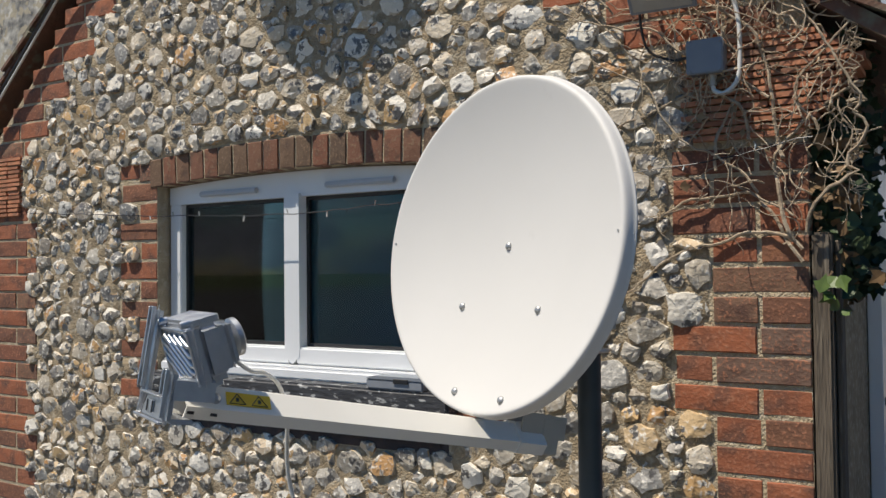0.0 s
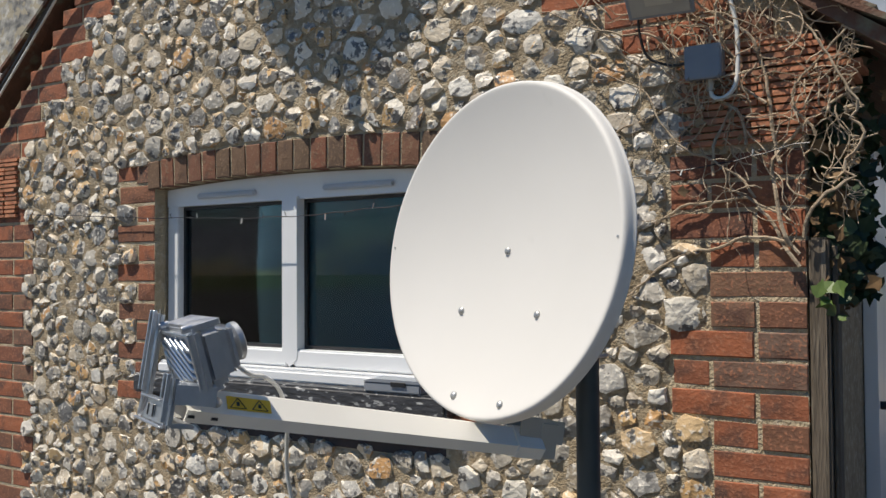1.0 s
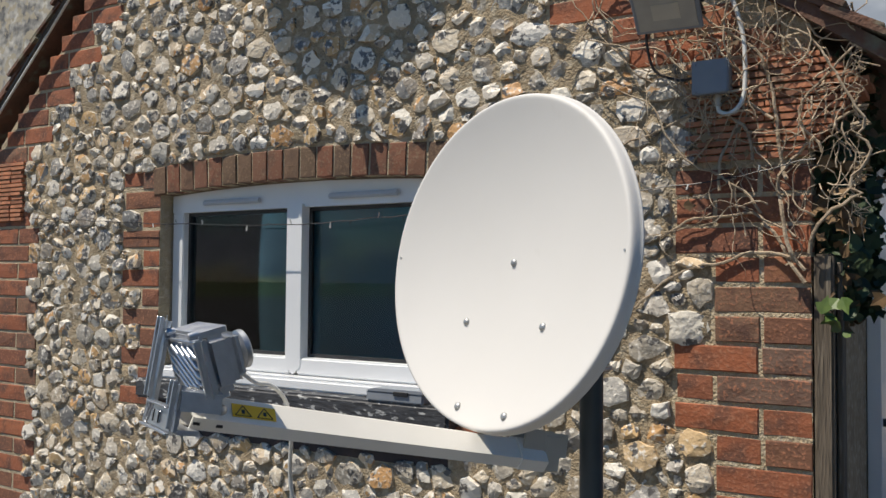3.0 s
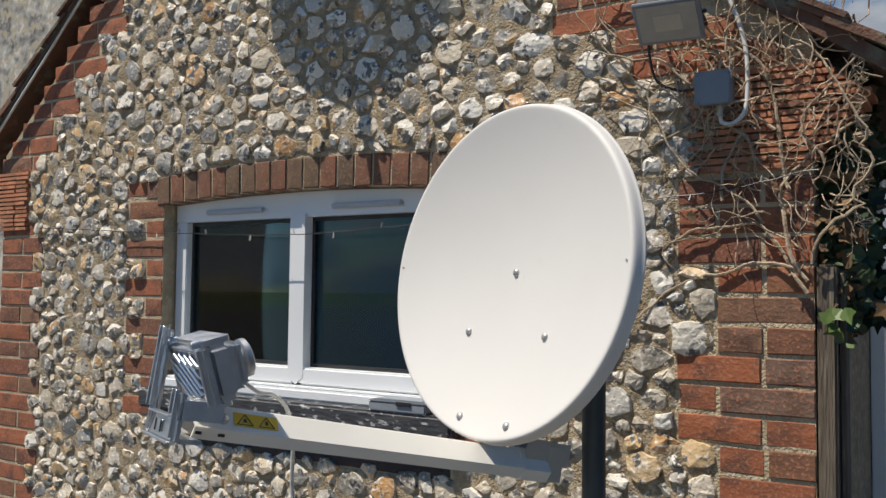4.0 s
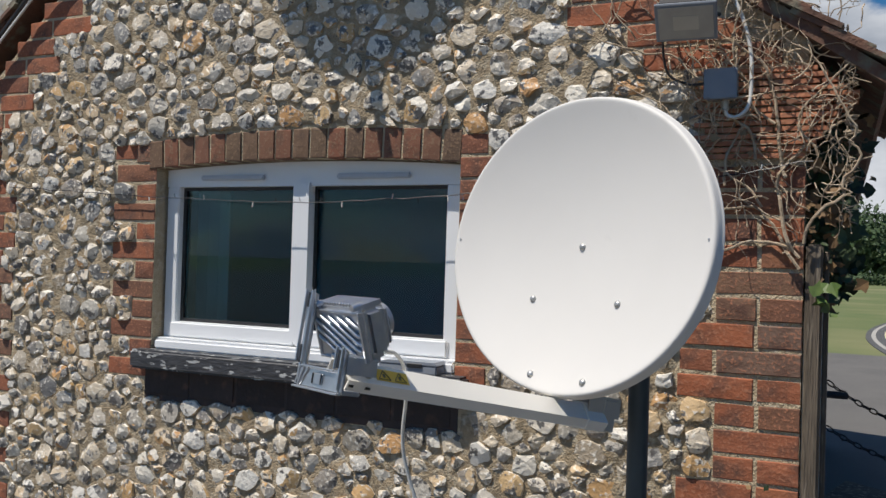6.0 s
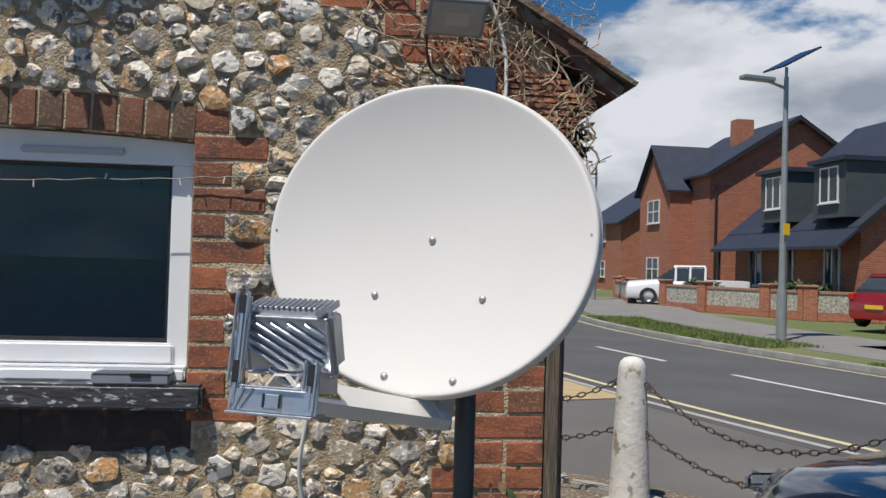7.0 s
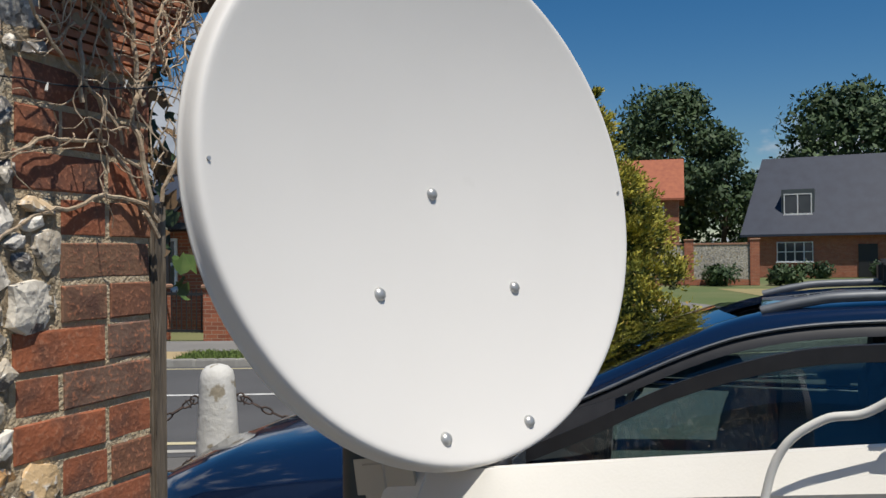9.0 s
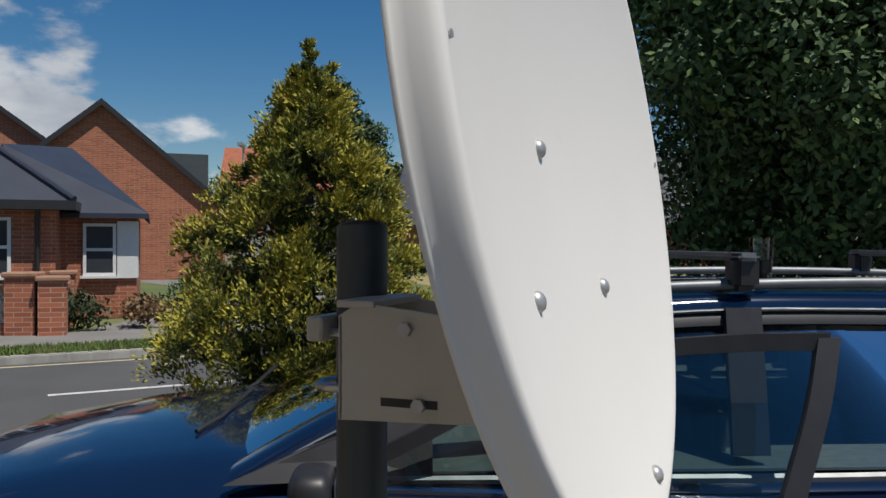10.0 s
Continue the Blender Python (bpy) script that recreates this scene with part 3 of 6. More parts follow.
# kneelers of thin clay tiles
TILE_SHAPE = bpy.data.meshes.new("tile")
b = box(-.5, .5, 0, 1, -.5, .5)
b.to_mesh(TILE_SHAPE)
b.free()
TILE_SHAPE.materials.append(M_tile)
KNEEL = []
z, k = 1.858, 0
while z < 2.10:
    reach = min(WALL_R + max(0.0, (z - 1.86)) * 0.82, verge_r(z) - .03)
    x = 0.06 - (0.03 if k % 2 else 0)
    while x < reach:
        xe = min(x + random.uniform(.15, .2), reach)
        KNEEL.append((x, xe - .004, z, z + 0.0125))
        x = xe
    z += 0.0185
    k += 1
z = 1.795
while z < 2.045:
    KNEEL.append((WALL_L - max(0, z - 1.8) * .7, -2.93 + random.uniform(-.01, .01), z, z + .0125))
    KNEEL.append((-2.925, -2.845 + random.uniform(-.012, .012), z, z + .0125))
    z += 0.0185
RECTS += [(0.05, 0.6, 1.85, 2.11), (WALL_L, -2.84, 1.785, 2.06), (OPEN_L, OPEN_R, 1.10, 1.93)]


def lay_tiles():
    rng = random.Random(3)
    for xa, xb, za, zb in KNEEL:
        ob = new("tile", TILE_SHAPE)
        pr = rng.uniform(0.0, 0.005)
        ob.matrix_basis = pose((xa + xb) / 2, -0.012 - pr, (za + zb) / 2, 0, rng.uniform(-.6, .6), 0) @ Matrix.Diagonal((xb - xa, 0.16, zb - za, 1))
        ob.parent = wall


def clip(poly, px, pz, nx, nz):
    """Keep the part of a polygon on the side of the line away from its normal."""
    out = []
    n = len(poly)
    for i in range(n):
        a, b2 = poly[i], poly[(i + 1) % n]
        da = (a[0] - px) * nx + (a[1] - pz) * nz
        db = (b2[0] - px) * nx + (b2[1] - pz) * nz
        if da <= 0:
            out.append(a)
        if (da < 0 < db) or (db < 0 < da):
            t = da / (da - db)
            out.append((a[0] + (b2[0] - a[0]) * t, a[1] + (b2[1] - a[1]) * t))
    return out


def lay_flints():
    rng = random.Random(21)
    SX = 0.74                                  # flints lie lengthwise
    rects = np.array(RECTS)

    def taken(x, z, g=0.0):
        return bool(np.any((x > rects[:, 0] - g) & (x < rects[:, 1] + g) & (z > rects[:, 2] - g) & (z < rects[:, 3] + g)))
    pts = []
    cell = {}

    def far(x, z, d):
        i, k2 = int(x * SX / .08), int(z / .08)
        for a in (-1, 0, 1):
            for c in (-1, 0, 1):
                for q in cell.get((i + a, k2 + c), ()):
                    if ((q[0] - x) * SX) ** 2 + (q[1] - z) ** 2 < (0.5 * (d + q[2])) ** 2:
                        return False
        return True

    def put(x, z, d):
        pts.append((x, z, d))
        cell.setdefault((int(x * SX / .08), int(z / .08)), []).append((x, z, d))
    for d_try, count in ((0.080, 500), (0.066, 1800), (0.052, 7000), (0.040, 24000), (0.027, 24000)):
        for _ in range(count):
            x, z = rng.uniform(-2.95, 0.3), rng.uniform(0.48, 2.95)
            if x < verge_l(z) + .1 or x > verge_r(z) - .1:
                continue
            g = max(0.012, 0.5 * d_try - 0.016)
            if taken(x, z, g):
                continue
            d = d_try * rng.uniform(.92, 1.1)
            if far(x, z, d):
                put(x, z, d)
    real = len(pts)
    gx = np.arange(-3.05, 0.4, 0.022)
    gz = np.arange(0.40, 3.0, 0.022)
    ghosts = [(x, z, 0.03) for x in gx for z in gz if taken(x, z, -0.010)]
    allp = np.array(pts + ghosts)
    P = allp[:, :2] * np.array([SX, 1.0])
    singles, V, F = [], [], []
    for i in range(real):
        x, z, d = pts[i]
        dd = np.sum((P - P[i]) ** 2, axis=1)
        near = np.argsort(dd)[1:18]
        cx, cz = P[i]
        poly = [(cx + .055 * math.cos(a * math.pi / 6), cz + .055 * math.sin(a * math.pi / 6)) for a in range(12)]
        for q in near:
            if dd[q] > 0.0121:
                break
            nx, nz = P[q] - P[i]
            ln = math.hypot(nx, nz)
            wgt = 0.5 + 0.5 * (d - allp[q, 2]) / (d + allp[q, 2]) * 0.8
            if q >= real:
                wgt = max(wgt, 1 - 0.014 / ln)
            poly = clip(poly, cx + nx * wgt, cz + nz * wgt, nx / ln, nz / ln)
            if len(poly) < 3:
                break
        if len(poly) < 3:
            continue
        mx = sum(p[0] for p in poly) / len(poly) / SX
        mz = sum(p[1] for p in poly) / len(poly)
        poly = [(p[0] / SX - mx, p[1] - mz) for p in poly]
        size = math.sqrt(sum(p[0] ** 2 + p[1] ** 2 for p in poly) / len(poly))
        if size < 0.009:
            continue
        n = 12
        base, mid, top = [], [], []
        h = min(0.008, size * rng.uniform(.15, .40)) + rng.uniform(.0115, .0165)
        knapped = rng.random() < .8
        # broken faces: the lowest of a few tilted planes
        planes = [(rng.uniform(.78, 1.05), rng.gauss(0, .62), rng.gauss(0, .62)) for _ in range(3 if knapped else 1)] + [(1.0, rng.gauss(0, .08), rng.gauss(0, .08))]
        ox, oz = rng.uniform(-.30, .30) * size, rng.uniform(-.30, .30) * size
        notch, bite = rng.uniform(0, 6.28), rng.uniform(.05, .36)

        def rise(px, pz):
            return max(.34, min(c0 + (gx2 * px + gz2 * pz) / max(size, .012) for c0, gx2, gz2 in planes))
        for a in range(n):
            th = 2 * math.pi * (a + rng.uniform(-.36, .36)) / n
            ux, uz = math.cos(th), math.sin(th)
            r = 1.0
            for k in range(len(poly)):
                ax, az = poly[k]
                bx, bz = poly[(k + 1) % len(poly)]
                ex, ez = bx - ax, bz - az
                den = ux * ez - uz * ex
                if abs(den) > 1e-9:
                    t = (ax * ez - az * ex) / den
                    s = (ax * uz - az * ux) / den
                    if t > 0 and -1e-6 <= s <= 1 + 1e-6:
                        r = min(r, t)
            r = min(r, 0.075)
            r = max(0.5 * r, r - 0.0014) * rng.uniform(.86, 1.05) * (1 - bite * max(0, math.cos(th - notch)) ** 3)
            base.append((mx + ux * r, 0.008, mz + uz * r))
            w = rng.uniform(.86, .96)
            px, pz = ux * r * w, uz * r * w
            mid.append((mx + px, 0.004 - h * (rise(px, pz) * rng.uniform(.80, .94)), mz + pz))
            w = rng.uniform(.40, .66)
            px, pz = ux * r * w + ox * .5, uz * r * w + oz * .5
            top.append((mx + px, 0.004 - h * (rise(px, pz) + rng.uniform(-.10, .06)), mz + pz))
        cen = (mx + ox, 0.004 - h * (rise(ox, oz) + rng.uniform(-.14, .06)), mz + oz)
        vs = base + mid + top + [cen]
        fs = []
        for a in range(n):
            c = (a + 1) % n
            fs += [(a, c, n + c, n + a), (n + a, n + c, 2 * n + c, 2 * n + a), (2 * n + a, 2 * n + c, 3 * n)]
        if -0.72 < x < 0.12 and 0.9 < z < 2.12 and len(singles) < 298 and size > .017:
            singles.append((vs, fs))
        else:
            o = len(V)
            V += vs
            F += [tuple(o + q for q in f) for f in fs]
    # lumpy mortar that rises between the flints
    step = 0.011
    xs, zs = np.arange(-2.98, 0.30, step), np.arange(0.46, 2.98, step)
    MV, MF, idx = [], [], {}
    for i, x in enumerate(xs):
        for k, z in enumerate(zs):
            if x < verge_l(z) + .05 or x > verge_r(z) - .05 or taken(x, z, 0.001):
                continue
            idx[i, k] = len(MV)
            edge = taken(x, z, 0.013)
            yy = -0.0044 + 0.0052 * noise.noise((x * 26, z * 26, 1.0)) + 0.0042 * noise.noise((x * 75, z * 75, 7.0))
            MV.append((x + rng.uniform(-.002, .002), 0.0015 if edge else yy, z + rng.uniform(-.002, .002)))
    for (i, k), a in idx.items():
        q = [idx.get(t) for t in ((i + 1, k), (i + 1, k + 1), (i, k + 1))]
        if None not in q:
            MF.append((a, *q))
    raw("mortar_bed", MV, MF, M_mortar, wall, "sandy lime mortar between the flints", True)
    for vs, fs in singles:
        ob = raw("flint", vs, fs, M_flint_o, wall)
        if rng.random() < .7:
            ob.data.shade_smooth()
            ob.data.set_sharp_from_angle(angle=radians(18))
    rest = raw("flints", V, F, M_flint_i, wall, smooth=True)
    rest.data.set_sharp_from_angle(angle=radians(18))
    tagged(rest, "grey, white and tan knapped flints", kind="stuff")


def make_window():
    w = empty("window_1", "white plastic two-light window under a brick arch", "window", pose(0, 0, 0), kind="structure")
    xs = [-1.972 + (1.972 - 0.715) * i / 16 for i in range(17)]
    fr = bmesh.new()
    y0, y1 = 0.056, 0.12
    prism([(-1.972, 1.80)] + [(x, arch_low(x) - .004) for x in xs] + [(-0.715, 1.80)], y0, y1, fr)      # head
    for xa, xb in ((-1.972, -1.913), (-0.777, -0.715)):
        box(xa, xb, y0, y1, 1.185, 1.80, .004, 2, fr)
    part("window_frame", fr, M_upvc, w, smooth=30)
    low = box(-1.913, -0.777, y0 + .002, y1, 1.185, 1.215, .003, 2)
    part("window_rail", low, M_upvc, w, smooth=30)
    for xa, xb in ((-1.913, -1.379), (-1.312, -0.777)):
        s = bmesh.new()
        t = 0.012
        box(xa - .02, xb + .02, y0 - .012, y1 - .02, 1.222, 1.281, .006, 3, s)
        part("sash", s, M_upvc, w, smooth=30)
        s = bmesh.new()
        for q in ((xa, xa + t, 1.281, 1.80), (xb - t, xb, 1.281, 1.80), (xa + t, xb - t, 1.281, 1.281 + t), (xa + t, xb - t, 1.80 - t, 1.80)):
            box(q[0], q[1], .082, .094, q[2], q[3], 0, 2, s)
        part("gasket", s, M_black, w)
        g = part("pane", box(xa + .002, xb - .002, .090, .0945, 1.283, 1.798), M_glass, w)
        g.visible_shadow = False
    part("mullion", prism([(-1.379, 1.25), (-1.3455, 1.222), (-1.312, 1.25), (-1.312, 1.81), (-1.379, 1.81)], y0 - .014, y1 - .02), M_upvc, w)
    part("window_board", box(-1.972, -0.715, 0.006, 0.058, 1.1765, 1.212, .006, 3), M_upvc, w, smooth=30)
    part("bead", box(-1.972, -0.715, 0.020, 0.054, 1.2125, 1.220, .003, 2), M_upvc, w, smooth=30)
    for xa in (-1.80, -1.20):
        part("trickle_vent", box(xa, xa + .29, y0 - .016, y0 - .001, 1.822, 1.842, .005), M_vent, w, "pale grey trickle vent")


make_window()
sill = part("window_sill", box(-2.03, -0.655, -0.062, 0.10, 1.105, 1.176, .009, 3), M_sill)
tagged(sill, "black painted stone window sill with flaking paint", "window sill")
bx = empty("plastic_box", "flat dark blue-grey plastic box on the window sill", "box", pose(-0.84, -0.010, 1.1765))
part("body", box(-.115, .095, -.048, .030, 0, .030, .004), M_jbox, bx, smooth=35)
part("lid", prism([(-.117, .0305), (.097, .0305), (.088, .040), (-.085, .040)], -.050, .032), M_jbox, bx)
part("latch", box(-.01, .045, -.0525, -.0502, .020, .034, .001, 1), M_black, bx)


# ---- the satellite dish ----
# the dish's own frame: x across, -y the way that it faces
AIM = pose(0, 0, 0, 0, 0, -23.8)
TILT = pose(0.2255, -0.780, 1.588, -8.0, 0, 0)
DA, DB, DEEP = 0.351, 0.322, 0.055


def bowl(rho, th, back=0.0):
    return Vector((DA * rho * math.cos(th), DEEP * (1 - rho * rho) + back, DB * rho * math.sin(th)))


def make_dish():
    d = empty("satellite_dish", "white offset satellite dish on a dark pole beside the flint wall", "satellite dish", AIM @ pose(0.256, -0.550, 0))
    inv = (AIM @ pose(0.256, -0.550, 0)).inverted() @ AIM
    T = inv @ TILT
    seg, bm = 96, bmesh.new()
    # shallow bowl, rounded shoulder, skirt turned back and rolled at its edge
    prof = [(r, 0.0, 0.0) for r in (0.12, 0.3, 0.5, 0.7, 0.85, 0.93, 0.962)] + [(0.974, .0002, 0), (0.984, .0012, 0), (0.992, .0036, 0), (0.997, .0075, 0), (1.0, .0115, 0), (1.003, .018, 0), (1.005, .0235, 0), (1.008, .0250, 0),
                                                               (1.010, .0268, 0), (1.008, .0285, 0), (1.002, .0285, 0), (0.998, .026, 0), (0.988, .017, 0), (0.97, .010, 0)] + [(r, .006, 0) for r in (.9, .7, .5, .3)]
    rings = []
    for r, back, _ in prof:
        rings.append([bm.verts.new(bowl(r, 2 * math.pi * i / seg, back)) for i in range(seg)])
    for a, b2 in zip(rings, rings[1:]):
        for i in range(seg):
            bm.faces.new((a[i], a[(i + 1) % seg], b2[(i + 1) % seg], b2[i]))
    c0, c1 = bm.verts.new((0, DEEP, 0)), bm.verts.new((0, DEEP + .006, 0))
    for i in range(seg):
        bm.faces.new((c0, rings[0][(i + 1) % seg], rings[0][i]))
        bm.faces.new((c1, rings[-1][i], rings[-1][(i + 1) % seg]))
    bmesh.ops.recalc_face_normals(bm, faces=bm.faces)
    part("reflector", bm, M_dish, d, "off-white painted reflector", 50, T)
    for x, z in ((0, .002), (-.113, -.118), (.119, -.118), (-.066, -.283), (.078, -.284)):
        rho = math.hypot(x / DA, z / DB)
        y = DEEP * (1 - rho * rho)
        slope = math.degrees(math.atan2(-2 * DEEP * z / DB ** 2, 1))
        m = T @ pose(x, y, z, 90 - slope, 0, 0)
        part("bolt", lathe([(.0082, -.002), (.008, .0015), (.0062, .0042), (.0032, .0058), (0, .0062)], 20, m), M_bolt, d, smooth=60)
    for x, z in ((-.335, .01), (.335, .01)):
        part("drain_hole", cyl(.0022, -.001, .0018, 10, None, T @ pose(x, DEEP * (1 - (x / DA) ** 2 - (z / DB) ** 2), z, 90, 0, 0)), M_bolt, d)
    # pole
    part("pole", cyl(.0235, 0, 1.523, 32, None, None, .002), M_pole, d, "dark grey-green steel pole", 40)
    part("pole_cap", cyl(.0205, 1.5235, 1.526, 24), M_black, d)
    # folded bracket between pole and reflector; y away from the viewer
    k = inv
    br = bmesh.new()
    for xx in (0.180, 0.272):
        prism([(-0.566, 1.358), (-0.69, 1.362), (-0.715, 1.41), (-0.675, 1.446), (-0.585, 1.456), (-0.566, 1.445)], 0, .004, br, k @ Matrix(((0, 1, 0, xx), (1, 0, 0, 0), (0, 0, 1, 0), (0, 0, 0, 1))))
    box(.180, .276, -.570, -.566, 1.358, 1.445, .001, 1, br, k)
    box(.176, .280, -.600, -.566, 1.452, 1.458, .001, 1, br, k)
    part("mount_bracket", br, M_bracket, d, "cream painted folded steel bracket")
    part("mount_plate", box(.13, .32, -.72, -.716, 1.39, 1.52, .001, 1, None, k @ pose(0, 0, 0)), M_bracket, d)
    part("rear_ring", lathe([(.05, .03), (.06, .03), (.085, 0.0), (.09, 0.0), (.065, .034), (.05, .034)], 32, T @ pose(0, DEEP + .012, -.03, -90, 0, 0)), M_bracket, d, smooth=40)
    for z in (1.375, 1.425):
        u = [(.228, -.555), (.228, -.53), (.236, -.516), (.256, -.509), (.276, -.516), (.284, -.53), (.284, -.60)]
        part("u_bolt", tube([k @ Vector((a, c, z)) for a, c in u], .004, 8), M_steel, d, smooth=60)
    part("clamp", box(.212, .30, -.532, -.516, 1.418, 1.44, .002, 1, None, k), M_bracket, d)
    for y, z in ((-.640, 1.375), (-.628, 1.436)):
        part("bracket_bolt", cyl(.006, 0, .007, 6, None, k @ pose(.173, y, z, 0, 90, 0)), M_steel, d)
    part("slot", box(.1795, .1805, -.655, -.605, 1.372, 1.379, 0, 1, None, k), M_black, d)
    # arm that carries the feed
    slope = math.degrees(math.atan2(0.133, 0.66))
    A = k @ pose(.224, -.70, 1.219, 0, 0, 0) @ pose(0, 0, 0, -slope, 0, 0)
    ln = 0.682
    ch = bmesh.new()
    sec = [(-.026, -.028), (-.036, -.009), (-.009, .0225), (.009, .0225), (.036, -.009), (.026, -.028), (.0235, -.0265), (.0328, -.0088), (.0076, .0195), (-.0076, .0195), (-.0328, -.0088), (-.0235, -.0265)]
    a = [ch.verts.new((x, 0, z)) for x, z in sec]
    b2 = [ch.verts.new((x, -ln + (0.012 if z < 0 else 0), z)) for x, z in sec]
    for i in range(len(sec)):
        j = (i + 1) % len(sec)
        ch.faces.new((a[i], a[j], b2[j], b2[i]))
    for q in (a, b2):
        for t in ((0, 1, 10, 11), (1, 2, 9, 10), (2, 3, 8, 9), (3, 4, 7, 8), (4, 5, 6, 7)):
            ch.faces.new([q[i] for i in t])
    bmesh.ops.recalc_face_normals(ch, faces=ch.faces)
    arm = part("arm", ch, M_arm, d, "off-white painted steel feed arm", None, A)
    part("arm_hinge", prism([(-.039, -.010), (-.028, -.031), (.028, -.031), (.039, -.010), (.011, .0255), (-.011, .0255)], -.030, .035, None, A), M_arm, d)
    part("arm_foot", box(-.026, .026, .03, .075, -.03, .04, .003, 1, None, A), M_bracket, d)
    for q in (-.022, .022):
        part("stay", box(q - .002, q + .002, -.02, .09, .0, .045, 0, 1, None, A), M_bracket, d)
    for sg in (1, -1):
        S = A @ Matrix(((sg, 0, 0, 0), (0, 1, 0, 0), (0, 0, 1, 0), (0, 0, 0, 1))) @ pose(.0229, 0, .0071, 0, 49.4, 0)
        for y in (-.626, -.664):
            part("arm_bolt", lathe([(.0095, -.001), (.0090, .003), (.0065, .006), (0, .0075)], 20, S @ pose(.002, y, 0)), M_bolt, d, smooth=60)
        ya = -.608 if sg > 0 else -.676
        wl = part("warning_label", box(-.0125, .011 if sg > 0 else -.002, ya, ya + .073, .0004, .0010, 0, 1, None, S), M_yellow, d, "yellow warning label with two black triangles")
        for y in ((-.590, -.554) if sg > 0 else ()):
            t = bmesh.new()
            for p, q in (((.008, -.013), (.008, .013)), ((.008, .013), (-.010, 0)), ((-.010, 0), (.008, -.013))):
                tube([S @ Vector((p[0], y + p[1], .0013)), S @ Vector((q[0], y + q[1], .0013))], .0008, 4, None, t)
            box(-.003, .004, y - .0025, y + .0025, .001, .0014, 0, 1, t, S)
            part("triangle", t, M_black, wl)
        for y in (-.626, -.662):
            part("slot", box(sg * .0315 - .0016, sg * .0315 + .0016, y - .005, y + .005, -.0205, -.0160, 0, 1, None, A @ pose(0, 0, 0)), M_black, d)
    # transmitter box with diagonal ribs on its outer face
    B = k @ pose(.231, -1.353, 1.416, 15, 0, 0)       # -y: outwards
    body = part("transmitter", box(-.064, .064, .004, .050, -.045, .045, .012, 3, None, B), M_alu, d, "cast metal transmitter box with ribs", 35)
    part("back_housing", box(-.050, .054, .048, .064, -.036, .038, .010, 3, None, B), M_alu, body, smooth=35)
    part("flange", box(-.070, .070, -.006, .010, -.047, .047, .006, 2, None, B), M_alu, body, smooth=35)
    face = bmesh.new()
    lip = .0035
    for q in ((-.066, .066, .0385, .043), (-.066, .066, -.043, -.0385), (-.066, -.0615, -.0385, .0385), (.0615, .066, -.0385, .0385)):
        box(q[0], q[1], -.0105, -.006, q[2], q[3], .0012, 1, face, B)
    part("rim", face, M_alu, body, smooth=35)
    for i, (x0, z0, x1, z1) in enumerate(((-.058, -.004, -.006, -.034), (-.058, .010, .012, -.030), (-.058, .024, .036, -.030), (-.046, .032, .052, -.024), (-.022, .032, .056, -.013), (.004, .032, .057, .001), (.030, .032, .057, .016))):
        mid = [Vector((x0, -.006, z0)), Vector((x1, -.006, z1))]
        part("rib", tube([B @ mid[0], B @ (mid[0] + Vector((.003, -.0035, -.002))), B @ (mid[1] + Vector((-.003, -.0035, .002))), B @ mid[1]], .0036, 8), M_alu, body, smooth=60)
    for i in range(15):
        x = -.058 + .116 * i / 14
        part("cooling_fin", box(x - .0024, x + .0024, .002, .045, .043, .053, .001, 1, None, B), M_alu, body)
        if i % 2:
            part("cooling_fin", box(x - .002, x + .002, .002, .030, -.053, -.043, .001, 1, None, B), M_alu, body)
    part("tongue", tube([B @ Vector((p[0], -.008, p[1])) for p in ((-.030, -.036), (-.020, -.040), (-.014, -.052), (-.002, -.058), (.010, -.052), (.016, -.041), (.026, -.037))], .004, 8), M_alu, body, smooth=60)
    part("tongue_plate", prism([(-.018, -.038), (-.012, -.052), (-.002, -.057), (.008, -.052), (.013, -.038)], -.006, .004, None, B), M_alu, body)
    for x in (-.052, .055):
        part("lug", cyl(.006, -.004, .012, 14, None, B @ pose(x, .0, .050, 90, 0, 0), .001), M_alu, body, smooth=40)
    part("connector", cyl(.0075, 0, .026, 16, None, B @ pose(-.035, .055, -.030, -80, 0, 0), .001), M_steel, body, smooth=40)
    # label on its side
    lb = part("type_label", box(-.0650, -.0642, .014, .040, -.024, .022, 0, 1, None, B), M_label, body, "pale label with unreadable print")
    bars = bmesh.new()
    for i in range(7):
        box(-.0654, -.0650, .017, .017 + random.uniform(.008, .020), -.020 + i * .0058, -.0182 + i * .0058, 0, 1, bars, B)
    part("print", bars, M_black, lb)
    # feed horn that faces the reflector
    part("horn", lathe([(.015, 0), (.015, .004), (.010, .008), (.010, .014), (.020, .020), (.0285, .024), (.0305, .026), (.0305, .034), (.028, .036), (.022, .033), (.010, .029), (0, .028)], 36, B @ pose(.0, .052, .001, -90, 0, 0)), M_steel, d, "round grey feed horn", 40)
    # cast U-shaped holder in front of the box
    C = k @ pose(.233, -1.388, 1.398, -9, 0, 0)
    hb = bmesh.new()
    box(-.068, -.048, -.008, .008, -.070, .092, .008, 3, hb, C)
    box(.045, .064, -.008, .008, -.070, .004, .008, 3, hb, C)
    box(-.068, .064, -.006, .006, -.075, -.036, .005, 3, hb, C)
    box(-.062, -.053, .004, .045, .055, .07, .004, 2, hb, C)
    prism([(.047, -.040), (.062, -.040), (.060, -.012), (.050, -.008)], .004, .065, hb, C)
    box(-.064, .060, .004, .040, -.074, -.067, .002, 2, hb, C)
    hold = part("holder", hb, M_alu, d, "cast metal U-shaped holder", 35)
